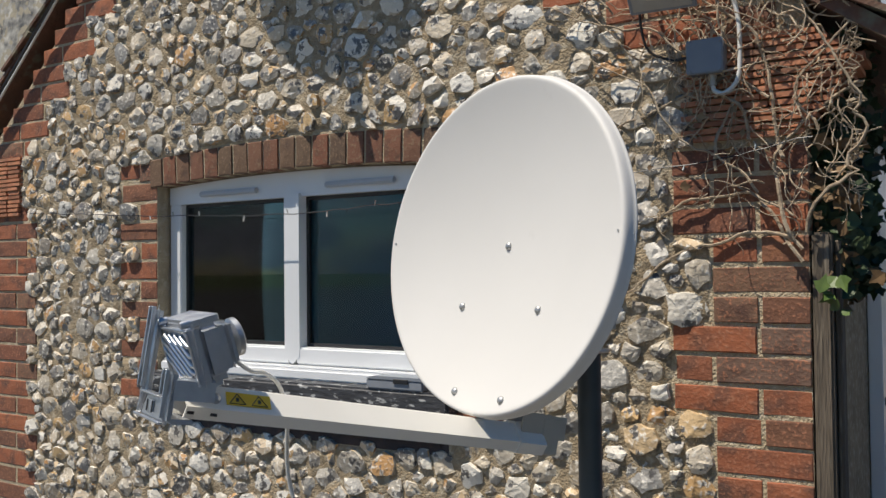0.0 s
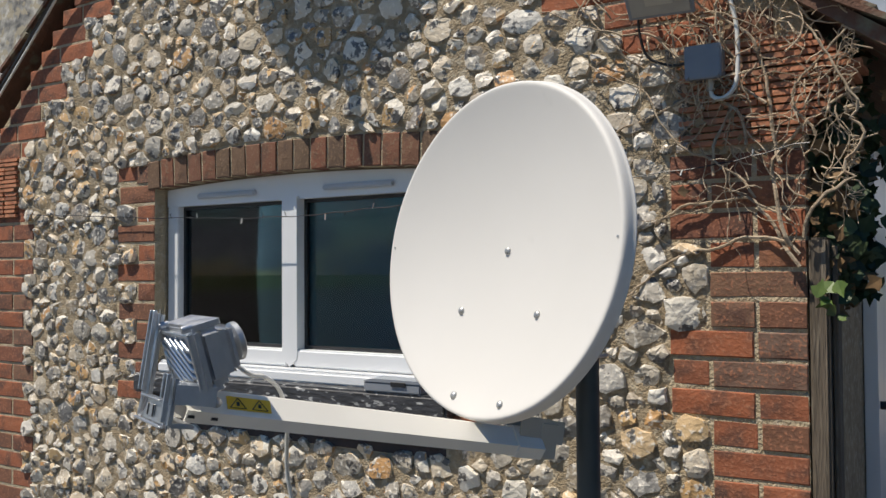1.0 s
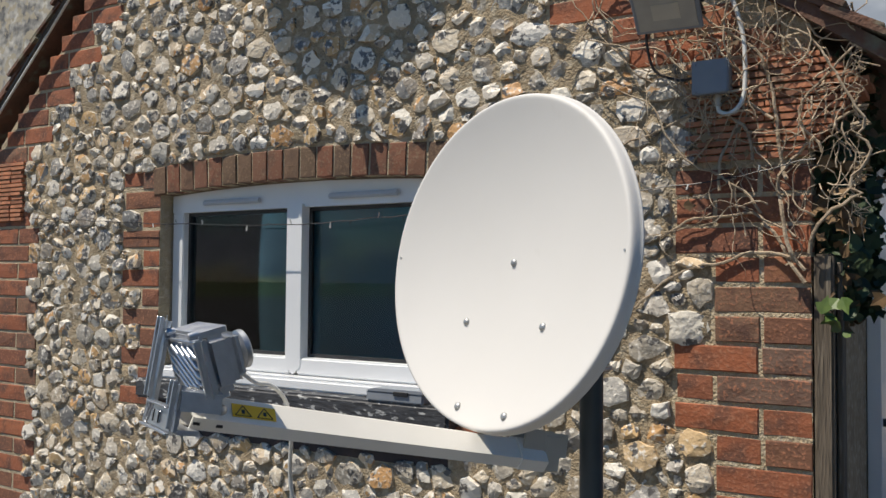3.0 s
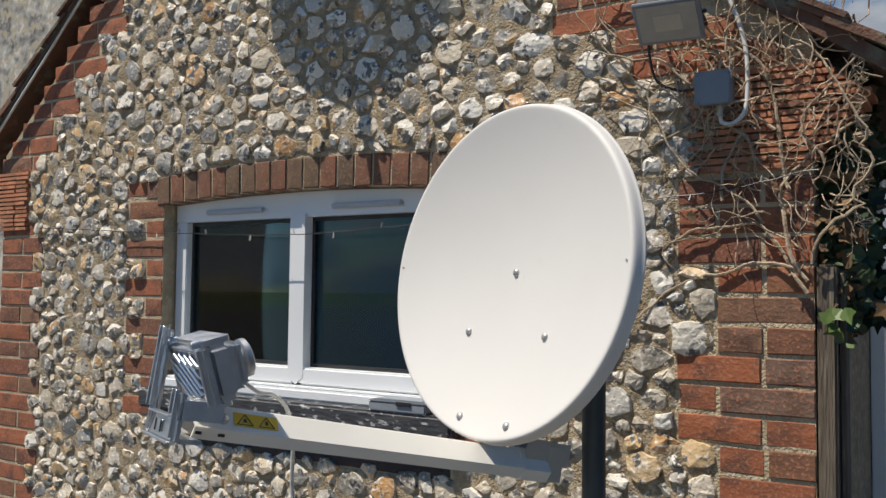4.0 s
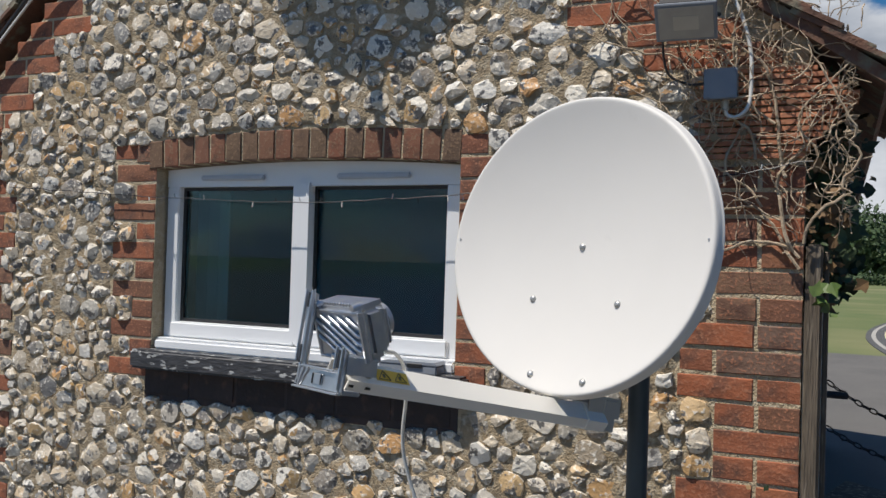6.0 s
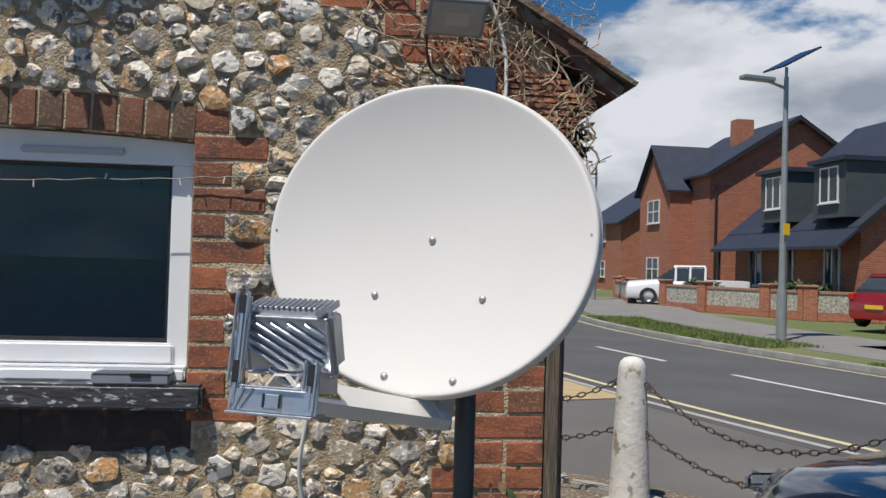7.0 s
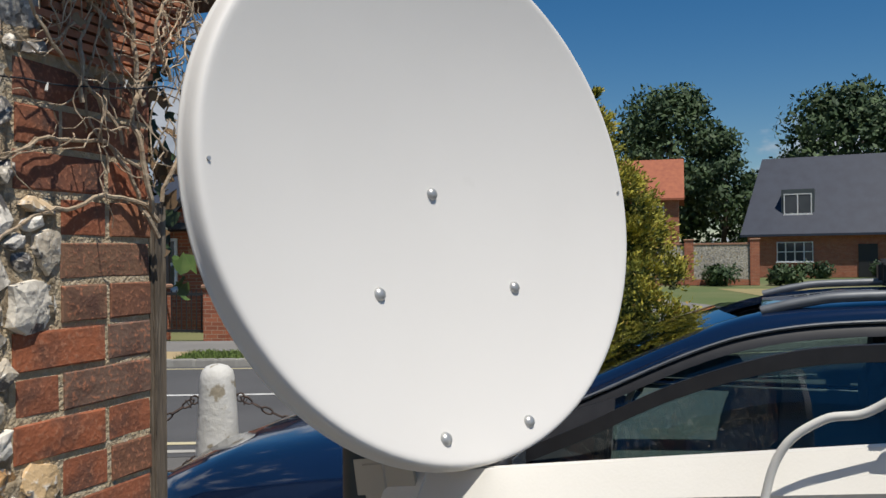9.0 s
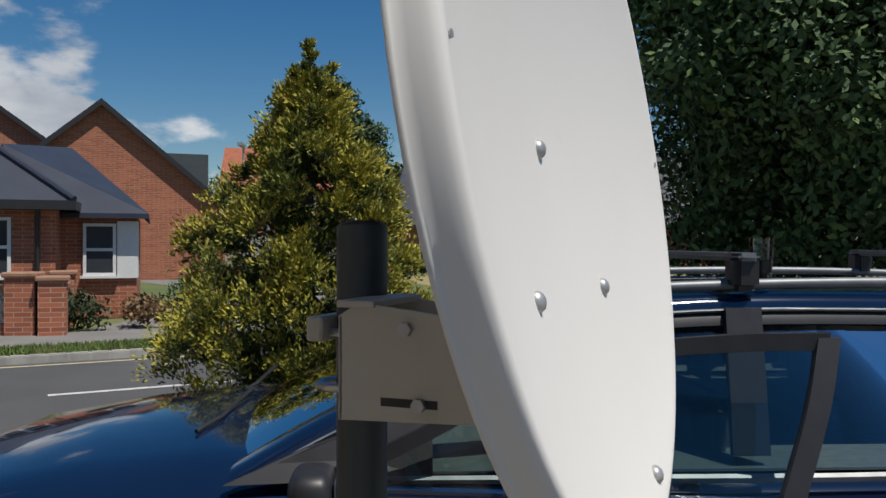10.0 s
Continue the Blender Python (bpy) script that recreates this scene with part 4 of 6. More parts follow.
    for x, z0, z1 in ((-.058, .060, .085), (-.058, -.034, -.004), (.0545, -.032, -.003)):
        part("slot", box(x - .0048, x + .0048, -.0090, -.0079, z0, z1, .0004, 1, None, C), M_black, hold)
    for q in ((-.068, -.0655, -.032, .089), (-.0505, -.048, -.032, .089), (-.066, .062, -.075, -.0715), (.0615, .064, -.066, .002), (.045, .0475, -.034, .002), (-.048, .045, -.039, -.0362)):
        part("edge_rib", box(q[0], q[1], -.0125, -.0060, q[2], q[3], .0008, 1, None, C), M_alu, hold)
    for i in range(3):
        part("web", tube([C @ Vector((-.062 + i * .007, -.0075, -.070)), C @ Vector((-.056 + i * .014, -.0075, -.040))], .0015, 6), M_alu, hold)
    so = part("socket", box(-.013, .015, -.0085, -.0062, -.064, -.046, .002, 1, None, C), M_alu, hold)
    for x in (-.013, .011):
        part("socket_pin", box(x, x + .004, -.010, -.008, -.064, -.046, .001, 1, None, C), M_black, so)
    # cable
    p0 = B @ Vector((-.035, .078, -.033))
    path = [p0, k @ Vector((.193, -1.235, 1.380)), k @ Vector((.186, -1.205, 1.372)), k @ Vector((.176, -1.175, 1.345)), k @ Vector((.168, -1.160, 1.29)), k @ Vector((.15, -1.14, 1.15)), k @ Vector((.20, -1.05, .9)), k @ Vector((.27, -.85, .55)), k @ Vector((.32, -.6, .2)), k @ Vector((.36, -.4, .02))]
    part("cable", tube(spline(path, 8), .0036, 8), M_cable, d, "white coaxial cable", 60)


make_dish()

# a second dish, high on the gable, known by its shadow on the flints
up = empty("gable_dish", "grey satellite dish fixed high on the gable", "satellite dish", pose(-1.298, -0.274, 3.345))
part("reflector", lathe([(0.0, .05), (.15, .04), (.28, .014), (.382, 0), (.390, .008), (.28, .022), (.15, .048), (0, .058)], 48, pose(0, 0, 0, 90, 0, 0)), M_dish, up, smooth=60)
part("arm", tube([(0.02, .0, -.35), (.10, -.02, -.77)], .023, 8), M_steel, up)
part("wall_bracket", tube([(0, .02, 0), (0, .16, 0), (0, .30, -.05)], .02, 10), M_steel, up)


# ---- ground and road ----
tagged(part("ground", box(-700, 700, -700, 900, -0.5, -0.02), M_ground), "rough grass field that reaches the horizon", "ground", kind="structure")
ROAD = spline([(40, -21, 0), (26, -13.5, 0), (17.5, -8, 0), (12.6, -4, 0), (9.6, 0, 0), (8.2, 2.4, 0), (7.15, 4.7, 0), (6.05, 8, 0), (5.05, 12.3, 0), (4.35, 16.5, 0), (4.1, 21.5, 0), (4.6, 27, 0), (6.0, 34, 0), (9, 44, 0),
               (13.5, 56, 0), (20, 70, 0), (32, 88, 0)], 10)


def side(i):
    d = ROAD[min(i + 1, len(ROAD) - 1)] - ROAD[max(i - 1, 0)]
    return Vector((d.y, -d.x, 0)).normalized()


def strip(name, off0, off1, z, material, i0=0, i1=None, thick=0.0, parent=None, wob=0.0):
    i1 = len(ROAD) if i1 is None else i1
    V, F = [], []
    rng = random.Random(len(name) + i0)
    for i in range(i0, i1):
        n = side(i)
        w0, w1 = rng.uniform(-wob, wob), rng.uniform(-wob, wob)
        a, b2 = ROAD[i] + n * (off0 + w0), ROAD[i] + n * (off1 + w1)
        V += [(a.x, a.y, z), (b2.x, b2.y, z), (a.x, a.y, z - thick), (b2.x, b2.y, z - thick)]
    for i in range(i1 - i0 - 1):
        o = 4 * i
        F.append((o, o + 4, o + 5, o + 1))
        if thick:
            F += [(o + 2, o + 6, o + 4, o), (o + 1, o + 5, o + 7, o + 3)]
    return raw(name, V, F, material, parent)


def road_point(dist_from, off):
    """A place along the road by its index and its offset from the middle."""
    i = int(dist_from)
    f = dist_from - i
    p = ROAD[i].lerp(ROAD[min(i + 1, len(ROAD) - 1)], f)
    return p + side(i) * off


tagged(strip("road", -3.05, 2.6, 0.0, M_asphalt, thick=0.2), "grey asphalt road that bends out of sight", "road", kind="structure")
yard = raw("forecourt", [(-60, -70, -.004), (60, -70, -.004), (26, -16.3, -.004), (12.0, -6.2, -.004), (6.7, -.4, -.004), (5.5, 2.3, -.004), (4.2, 6, -.004), (2.6, 11, -.004), (1.6, 16, -.004), (-60, 16, -.004)], [tuple(range(10))], M_forecourt)
tagged(yard, "worn grey asphalt forecourt beside the cottage", "forecourt", kind="structure")
tagged(strip("edge_line", -2.62, -2.52, 0.005, M_lineY), "worn pale yellow edge line on the road", "road marking", kind="structure")
tagged(strip("edge_line", -2.92, -2.82, 0.005, M_kerb), "flush pale kerb line along the road", "road marking", kind="structure")
tagged(strip("edge_line", 2.30, 2.38, 0.005, M_lineY, 20, 120), "worn pale yellow edge line by the kerb", "road marking", kind="structure")
for a, b2 in ((22, 28), (32, 39), (44, 52), (56, 63.5), (67, 75), (79, 85), (90, 93), (96, 98), (101, 103), (106, 108), (111, 113), (117, 119), (123, 125)):
    V, F = [], []
    for k in range(7):
        t = a + (b2 - a) * k / 6
        p, q = road_point(t, -.05), road_point(t, .05)
        V += [(p.x, p.y, .005), (q.x, q.y, .005)]
    F = [(2 * k, 2 * k + 2, 2 * k + 3, 2 * k + 1) for k in range(6)]
    tagged(raw("centre_line", V, F, M_line), "white centre dash painted on the road", "road marking", "centre dashes", "structure")
# kerb stones, verge and pavement on the far side
tagged(strip("kerb_bed", 2.60, 2.74, 0.095, M_kerb, thick=.2), "grey concrete bed of the kerb", "kerb", kind="structure")
kb = bpy.data.objects["kerb_bed"]
for i in range(22, 108):
    p, q = road_point(i, 2.665), road_point(i + 1, 2.665)
    d = q - p
    n = max(1, round(d.length / 0.9))
    for k in range(n):
        a, c = p + d * (k / n), p + d * ((k + 1) / n)
        ln = (c - a).length
        ob = part("kerb_stone", box(0, ln - .008, -.07, .07, -.1, .105, .018, 2), M_kerb, kb)
        ob.matrix_basis = Matrix.Translation((a.x, a.y, 0)) @ pose(0, 0, 0, 0, 0, math.degrees(math.atan2(d.y, d.x)))
tagged(strip("verge_soil", 2.74, 5.2, 0.085, M_ground, thick=.2), "earth under the grass verge", "verge", kind="structure")
tagged(strip("pavement", 3.75, 5.5, 0.095, M_path, 0, 84, .2), "pale grey pavement in front of the garden walls", "pavement", kind="structure")
tagged(strip("pavement", 3.2, 7.5, 0.094, M_path, 83, 130, .2), "pale grey pavement along the bend", "pavement", kind="structure")


def grass(name, spots, count, h, label, seed):
    rng = random.Random(seed)
    V, F = [], []
    for _ in range(count):
        x, y, z = spots(rng)
        a = rng.uniform(0, 6.28)
        hh = h * rng.uniform(.5, 1.3)
        w = rng.uniform(.006, .012) * (1 + h * 4)
        dx, dy = math.cos(a) * w, math.sin(a) * w
        lx, ly = rng.uniform(-.6, .6) * hh, rng.uniform(-.6, .6) * hh
        o = len(V)
        V += [(x - dx, y - dy, z), (x + dx, y + dy, z), (x + lx, y + ly, z + hh)]
        F.append((o, o + 1, o + 2))
    return tagged(raw(name, V, F, M_grass), label, "grass", kind="stuff")


def verge_spot(i0, i1, o0, o1, z=.085):
    def spot(rng):
        p = road_point(rng.uniform(i0, i1), rng.uniform(o0, o1))
        return p.x, p.y, z
    return spot


grass("verge_grass", verge_spot(20, 64, 2.76, 3.72), 16000, .06, "mown green grass verge with dry patches", 1)
grass("verge_grass", verge_spot(70, 75.5, 2.76, 4.6), 4000, .06, "small patch of green grass round the lamp post", 2)
grass("verge_grass", verge_spot(82, 104, 2.76, 4.4), 12000, .08, "long patch of green grass inside the bend", 3)
tagged(strip("tactile_paving", 2.76, 3.74, .099, M_tactile, 64, 70), "buff tactile paving at the crossing", "paving", kind="structure")
tagged(strip("tactile_paving", -4.0, -2.95, .006, M_tactile, 71, 79), "buff tactile paving at the crossing", "paving", kind="structure")

# ---- bollards and chains ----
BOLL = [(1.60, 3.0), (2.75, 1.53), (3.95, 0.0)]
bo = empty("bollard", "white painted concrete bollard with worn paint", "bollard", pose(*BOLL[0], 0), "chained bollards")
part("post", lathe([(.135, 0), (.132, .05), (.112, .5), (.092, .86), (.088, .90), (.078, .935), (.055, .958), (.025, .968), (0, .970)], 28), M_boll, bo, smooth=60)
part("plinth", box(-.17, .17, -.17, .17, -.02, .03, .01), M_kerb, bo)
for z in (.48, .79):
    for a in (-1, 1):
        part("eye_ring", tube([(a * (.115 + .022 * math.cos(t)), 0, z + .022 * math.sin(t)) for t in [i * .7854 for i in range(8)]], .005, 6, closed=True), M_chain, bo)
bo.rotation_euler = (0, 0, -.9)
for x, y in BOLL[1:]:
    copy_thing(bo, pose(x, y, 0, 0, 0, -52))


def chain(a, b2, sag, label):
    a, b2 = Vector(a), Vector(b2)
    ln = (b2 - a).length
    n = int(ln / .052)
    bm = bmesh.new()
    for i in range(n):
        t = (i + .5) / n
        p = a.lerp(b2, t) - Vector((0, 0, sag * 4 * t * (1 - t)))
        d = (b2 - a) / n - Vector((0, 0, sag * 4 * (1 - 2 * t) / n))
        d.normalize()
        s = d.cross(Vector((0, 0, 1))).normalized()
        u = s.cross(d)
        w = s if i % 2 else u
        tube([p + d * .034 * math.cos(q) + w * .015 * math.sin(q) for q in [k * .7854 for k in range(8)]], .005, 4, None, bm, True)
        if i % 3 == 0:
            tube([p - w * .028, p + w * .028], .004, 4, .001, bm)
    c = part("chain", bm, M_chain)
    tagged(c, label, "chain", "bollard chains")


for (xa, ya), (xb, yb) in zip(BOLL, BOLL[1:]):
    d = Vector((xb - xa, yb - ya, 0)).normalized() * .12
    for z, s in ((.79, .27), (.48, .20)):
        chain((xa + d.x, ya + d.y, z), (xb - d.x, yb - d.y, z), s, "rusty spiked chain hung between white bollards")
for z, s in ((.79, .2), (.48, .14)):
    chain((1.52, 3.09, z), (.36, 3.9, z + .02), s, "rusty spiked chain hung from bollard to cottage")
tagged(raw("planting_strip", [(1.0, 3.4, .004), (1.25, 2.6, .004), (2.6, .9, .004), (4.2, -1.0, .004), (5.0, -.4, .004), (3.1, 2.0, .004), (1.9, 3.5, .004), (.5, 4.6, .004), (.35, 4.0, .004)], [tuple(range(9))], M_dirt), "bare dirt strip under the chains", "ground", kind="structure")
for i in range(5):
    a, b2 = Vector((0.9, 3.75, 0)), Vector((4.6, -.9, 0))
    n = 6
for i in range(8):
    p = Vector((.75, 4.0, 0)).lerp(Vector((4.7, -.75, 0)), i / 8) + Vector((.12, .10, 0))
    ob = part("edging_stone", box(0, .70, -.05, .05, -.05, .05, .012), M_kerb)
    ob.matrix_basis = Matrix.Translation(p) @ pose(0, 0, 0, 0, 0, -50)
    tagged(ob, "low pale concrete edging stone along the dirt strip", "edging", "edging stones")


# ---- houses ----
def house_frame(x, y, ang):
    return pose(x, y, 0, 0, 0, ang)


def window(parent, m, w, h, lights=2, rows=2, name="window", depth=.08):
    """Frame, bars, sill and panes, on the wall's face, which lies at y = 0 of m; the pane faces -y."""
    f = bmesh.new()
    t = .06
    for q in ((0, w, h - t, h), (0, w, 0, t), (0, t, t, h - t), (w - t, w, t, h - t)):
        box(q[0], q[1], -.03, .03, q[2], q[3], 0, 1, f, m)
    wf = part("window_frame", f, M_winwhite, parent)
    for i in range(1, lights):
        part("bar", box(w * i / lights - .035, w * i / lights + .035, -.025, .025, t, h - t, 0, 1, None, m), M_winwhite, wf)
    for i in range(1, rows):
        part("bar", box(t, w - t, -.02, .02, h * i / rows - .03, h * i / rows + .03, 0, 1, None, m), M_winwhite, wf)
    part("pane", box(t, w - t, .0, .01, t, h - t, 0, 1, None, m), M_pane, wf)
    part("sill", box(-.05, w + .05, -.09, .02, -.05, 0, 0, 1, None, m), M_winwhite, wf)


def slab(parent, name, corners, th, material, m):
    """A roof plane from its corners, thickened downwards."""
    b2 = bmesh.new()
    a = [b2.verts.new(c) for c in corners]
    c2 = [b2.verts.new((x, y, z - th)) for x, y, z in corners]
    b2.faces.new(a)
    b2.faces.new(c2[::-1])
    for i in range(len(a)):
        j = (i + 1) % len(a)
        b2.faces.new((a[j], a[i], c2[i], c2[j]))
    bmesh.ops.recalc_face_normals(b2, faces=b2.faces)
    return part(name, b2, material, parent, "", None, m)


def gable_house(label, m, w, d, eave, ridge, roofmat, over=.25, eave2=None, kind="house", group=""):
    """Gable end on y = 0, x from 0 to w, ridge along y."""
    h = empty("house", label, kind, m, group)
    e2 = eave if eave2 is None else eave2
    rx = w * .5 if eave2 is None else w * (ridge - eave) / ((ridge - eave) + (ridge - e2))
    part("wall", prism([(0, 0), (w, 0), (w, e2), (rx, ridge), (0, eave)], 0, d), M_hbrick, h)
    s1, s2 = (ridge - eave) / rx, (ridge - e2) / (w - rx)
    slab(h, "roof", [(-over, -over, eave - over * s1 + .12), (rx, -over, ridge + .12), (rx, d + over, ridge + .12), (-over, d + over, eave - over * s1 + .12)], .12, roofmat, None)
    slab(h, "roof", [(rx, -over, ridge + .12), (w + over, -over, e2 - over * s2 + .12), (w + over, d + over, e2 - over * s2 + .12), (rx, d + over, ridge + .12)], .12, roofmat, None)
    for xa, za, xb, zb in ((-over, eave - over * s1, rx, ridge), (rx, ridge, w + over, e2 - over * s2)):
        slab(h, "bargeboard", [(xa, -over - .03, za + .125), (xb, -over - .03, zb + .125), (xb, -over - .004, zb + .125), (xa, -over - .004, za + .125)], .26, M_fascia, None)
    return h


def bungalow():
    """Facade along x, front at y = 0."""
    m = house_frame(15.207, 8.05, math.degrees(math.atan2(-.963, .27)))
    h = empty("bungalow", "red brick bungalow with a slate hipped roof and porch", "house", m)
    part("wall", box(-4.75, 2.3, 0, 9, 0, 2.30), M_hbrick, h)
    part("plinth", box(-4.77, 2.32, -.02, 9.02, 0, .25), M_hbrick, h)
    o, e, z1 = .35, 2.28, 4.81
    c = [(-4.75 - o, -o), (2.3 + o, -o), (2.3 + o, 9 + o), (-4.75 - o, 9 + o)]
    r0, r1 = (-.95, 2.75, z1), (-.95, 6.25, z1)
    zz = [(x, y, e) for x, y in c]
    slab(h, "roof", [zz[0], zz[1], r0], .1, M_slate, None)
    slab(h, "roof", [zz[1], zz[2], r1, r0], .1, M_slate, None)
    slab(h, "roof", [zz[2], zz[3], r1], .1, M_slate, None)
    slab(h, "roof", [zz[3], zz[0], r0, r1], .1, M_slate, None)
    for a, b2 in ((zz[0], r0), (zz[1], r0), (r0, r1)):
        part("hip_tile", tube([Vector(a) + Vector((0, 0, .03)), Vector(b2) + Vector((0, 0, .03))], .07, 8), M_slate, h)
    f = bmesh.new()
    box(-4.75 - o, 2.3 + o, -o - .03, -o, e - .16, e + .01, 0, 1, f)
    box(2.3 + o, 2.3 + o + .03, -o, 9, e - .16, e + .01, 0, 1, f)
    box(-4.75 - o, 2.3 + o, -o, 0, e - .16, e - .13, 0, 1, f)
    part("gutter", f, M_fascia, h)
    window(h, pose(0, -.02, .88), 1.55, 1.10, 3, 2)
    window(h, pose(-4.12, -.02, .88), 1.40, 1.10, 3, 2)
    # porch with its own gable
    px0, px1, pm, pz = -2.75, -.45, -1.66, 3.32
    part("porch_gable", prism([(px0 + .15, 2.26), (px1 - .15, 2.26), (pm, pz - .12)], -.9, -.82), M_hbrick, h)
    for xa, za, xb, zb in ((px0, 2.22, pm, pz), (pm, pz, px1, 2.22)):
        slab(h, "porch_roof", [(xa, -1.1, za), (xb, -1.1, zb), (xb, 1.2, zb), (xa, 1.2, za)], .1, M_slate, None)
        slab(h, "bargeboard", [(xa, -1.14, za + .02), (xb, -1.14, zb + .02), (xb, -1.105, zb + .02), (xa, -1.105, za + .02)], .2, M_fascia, None)
    part("porch_beam", box(px0 + .1, px1 - .1, -.95, -.85, 2.14, 2.27), M_fascia, h)
    for x in (px0 + .16, px1 - .16):
        part("porch_post", box(x - .05, x + .05, -.95, -.85, 0, 2.15), M_fascia, h)
    d = part("front_door", box(-1.98, -.82, -.04, .0, .1, 1.99), M_winwhite, h)
    part("pane", box(-1.90, -1.26, -.05, -.041, .25, 1.91), M_pane, d)
    part("pane", box(-1.16, -.90, -.05, -.041, .25, 1.91), M_pane, d)
    part("downpipe", cyl(.04, 0, 2.2, 10, None, pose(2.0, -.08, 0)), M_fascia, h)
    # wing set back with a white bay
    part("wing", box(2.302, 3.7, 1.1, 7, 0, 2.1), M_hbrick, h)
    slab(h, "wing_roof", [(2.0, .75, 2.1), (3.95, .75, 2.1), (3.95, 7, 2.1), (2.0, 7, 4.0), (1.0, 2.6, 3.6)], .1, M_slate, None)
    window(h, pose(2.70, 1.06, .85), .62, 1.05, 1, 2)
    part("bay", box(3.34, 3.74, 1.04, 1.9, .80, 1.95), M_winwhite, h)


bungalow()


def garden_wall(pts, zt, label, flint=True, gate_after=()):
    """Piers at the points, brick and flint panels between them."""
    g = empty("garden_wall", label, "wall", pose(pts[0][0], pts[0][1], 0))
    o = Vector((pts[0][0], pts[0][1], 0))
    for i, (x, y) in enumerate(pts):
        a = pts[min(i + 1, len(pts) - 1)]
        c = pts[max(i - 1, 0)]
        ang = math.degrees(math.atan2(a[1] - c[1], a[0] - c[0]))
        m = pose(x - o.x, y - o.y, 0, 0, 0, ang)
        part("pier", box(-.22, .22, -.20, .20, 0, zt + .12, 0, 1, None, m), M_hbrick, g)
        part("pier_cap", box(-.26, .26, -.24, .24, zt + .12, zt + .20, .02, 1, None, m), M_cap, g)
        if i + 1 < len(pts) and i not in gate_after:
            d = Vector((a[0] - x, a[1] - y, 0))
            ln = d.length
            m = pose(x - o.x, y - o.y, 0, 0, 0, math.degrees(math.atan2(d.y, d.x)))
            part("wall_base", box(.22, ln - .22, -.12, .12, 0, .28, 0, 1, None, m), M_hbrick, g)
            part("flint_panel", box(.22, ln - .22, -.10, .10, .28, zt - .10, 0, 1, None, m), M_hflint, g)
            part("coping", box(.22, ln - .22, -.13, .13, zt - .10, zt, .01, 1, None, m), M_cap, g)
    return g


garden_wall([(12.35, 15.1), (12.42, 12.35), (12.55, 9.75), (12.63, 8.35), (12.8, 6.55), (12.95, 5.2)], .86, "low brick garden wall with flint panels and piers", gate_after=(2,))
garden_wall([(12.95, 4.75), (15.6, 5.6)], .80, "short return of the brick garden wall")
garden_wall([(13.0, 33.0), (13.6, 30.4), (14.8, 27.6), (15.4, 26.0)], 1.0, "brick garden wall with flint panels round the corner plot")
garden_wall([(15.4, 25.8), (17.6, 24.9), (20.0, 24.2), (22.2, 23.6)], 1.0, "brick garden wall with flint panels before the gabled house")
garden_wall([(12.5, 36.0), (14.0, 43.0), (16.5, 50.0), (19.5, 58.0)], 1.0, "brick garden wall along the bend")
gt = empty("garden_gate", "black iron garden gate between brick piers", "gate", pose(12.55, 9.75, .1, 0, 0, math.degrees(math.atan2(-1.4, .08))))
part("rail", box(.25, 1.15, -.02, .02, .75, .80), M_fascia, gt)
part("rail", box(.25, 1.15, -.02, .02, .06, .11), M_fascia, gt)
for i in range(9):
    part("bar", cyl(.011, .05, .85, 6, None, pose(.27 + .107 * i, 0, 0)), M_fascia, gt)

# the gabled chalet house with dormers, and those behind it
h2 = gable_house("red brick chalet house with slate roof and dormers", house_frame(17.95, 27.0, 2), 11.4, 9.5, 3.45, 8.5, M_slate, .3, 4.1)
slab(h2, "eave", [(-1.1, -.3, 2.62), (.05, -.3, 3.56), (.05, 9.8, 3.56), (-1.1, 9.8, 2.62)], .12, M_slate, None)
for yy in (.25, 4.3):
    part("dormer", box(-.45, 3.2, yy, yy + 2.1, 3.7, 5.75), M_greypanel, h2)
    part("dormer_roof", box(-.65, 3.4, yy - .15, yy + 2.25, 5.75, 5.92), M_slate, h2)
    window(h2, pose(-.47, yy + 1.65, 4.25, 0, 0, -90), 1.2, 1.35, 2, 1)
for yy in (1.2, 4.4, 7.0):
    window(h2, pose(-.04, yy + 1.0, 1.0, 0, 0, -90), 1.0, 1.6, 2, 1)
for yy in (.1, 3.2, 6.3, 9.3):
    part("porch_post", box(-.98, -.86, yy - .06, yy + .06, 0, 2.7), M_fascia, h2)
part("aerial_mast", cyl(.03, 6.1, 8.4, 8, None, pose(5.5, -.15, 0)), M_steel, h2)
for i in range(7):
    part("aerial_bar", tube([(4.9 + i * .2, -.5, 7.6 + i * .05), (4.9 + i * .2, .1, 7.6 + i * .05)], .012, 4), M_steel, h2)
part("aerial_boom", tube([(4.8, -.2, 7.6), (6.2, -.2, 7.9)], .02, 4), M_steel, h2)
# low front garage of the same plot
g2 = gable_house("low brick car port with a slate gable", house_frame(14.6, 17.0, -40), 3.1, 5, 2.1, 3.05, M_slate, .25)
# solid near-black block; its colour stands for the shade inside the car port
part("opening_shade", box(.65, 2.5, -.02, .3, 0, 1.92), M_dark, g2)
h3 = gable_house("tall red brick house with a chimney and slate roof", house_frame(18.0, 40.5, 2), 9.4, 8.0, 6.7, 9.7, M_slate, .35)
part("chimney", box(2.7, 3.7, 2.6, 3.4, 7.5, 10.0, .02), M_hbrick, h3)
part("front_gable", prism([(0, 0), (4.4, 0), (4.4, 6.0), (2.2, 8.4), (0, 6.0)], 0, 1.2, None, pose(-1.2, 6.6, 0, 0, 0, -90)), M_hbrick, h3)
slab(h3, "roof", [(-1.5, 2.0, 5.9), (-1.5, 4.4, 8.6), (5, 4.4, 8.6), (5, 2.0, 5.9)], .12, M_slate, None)
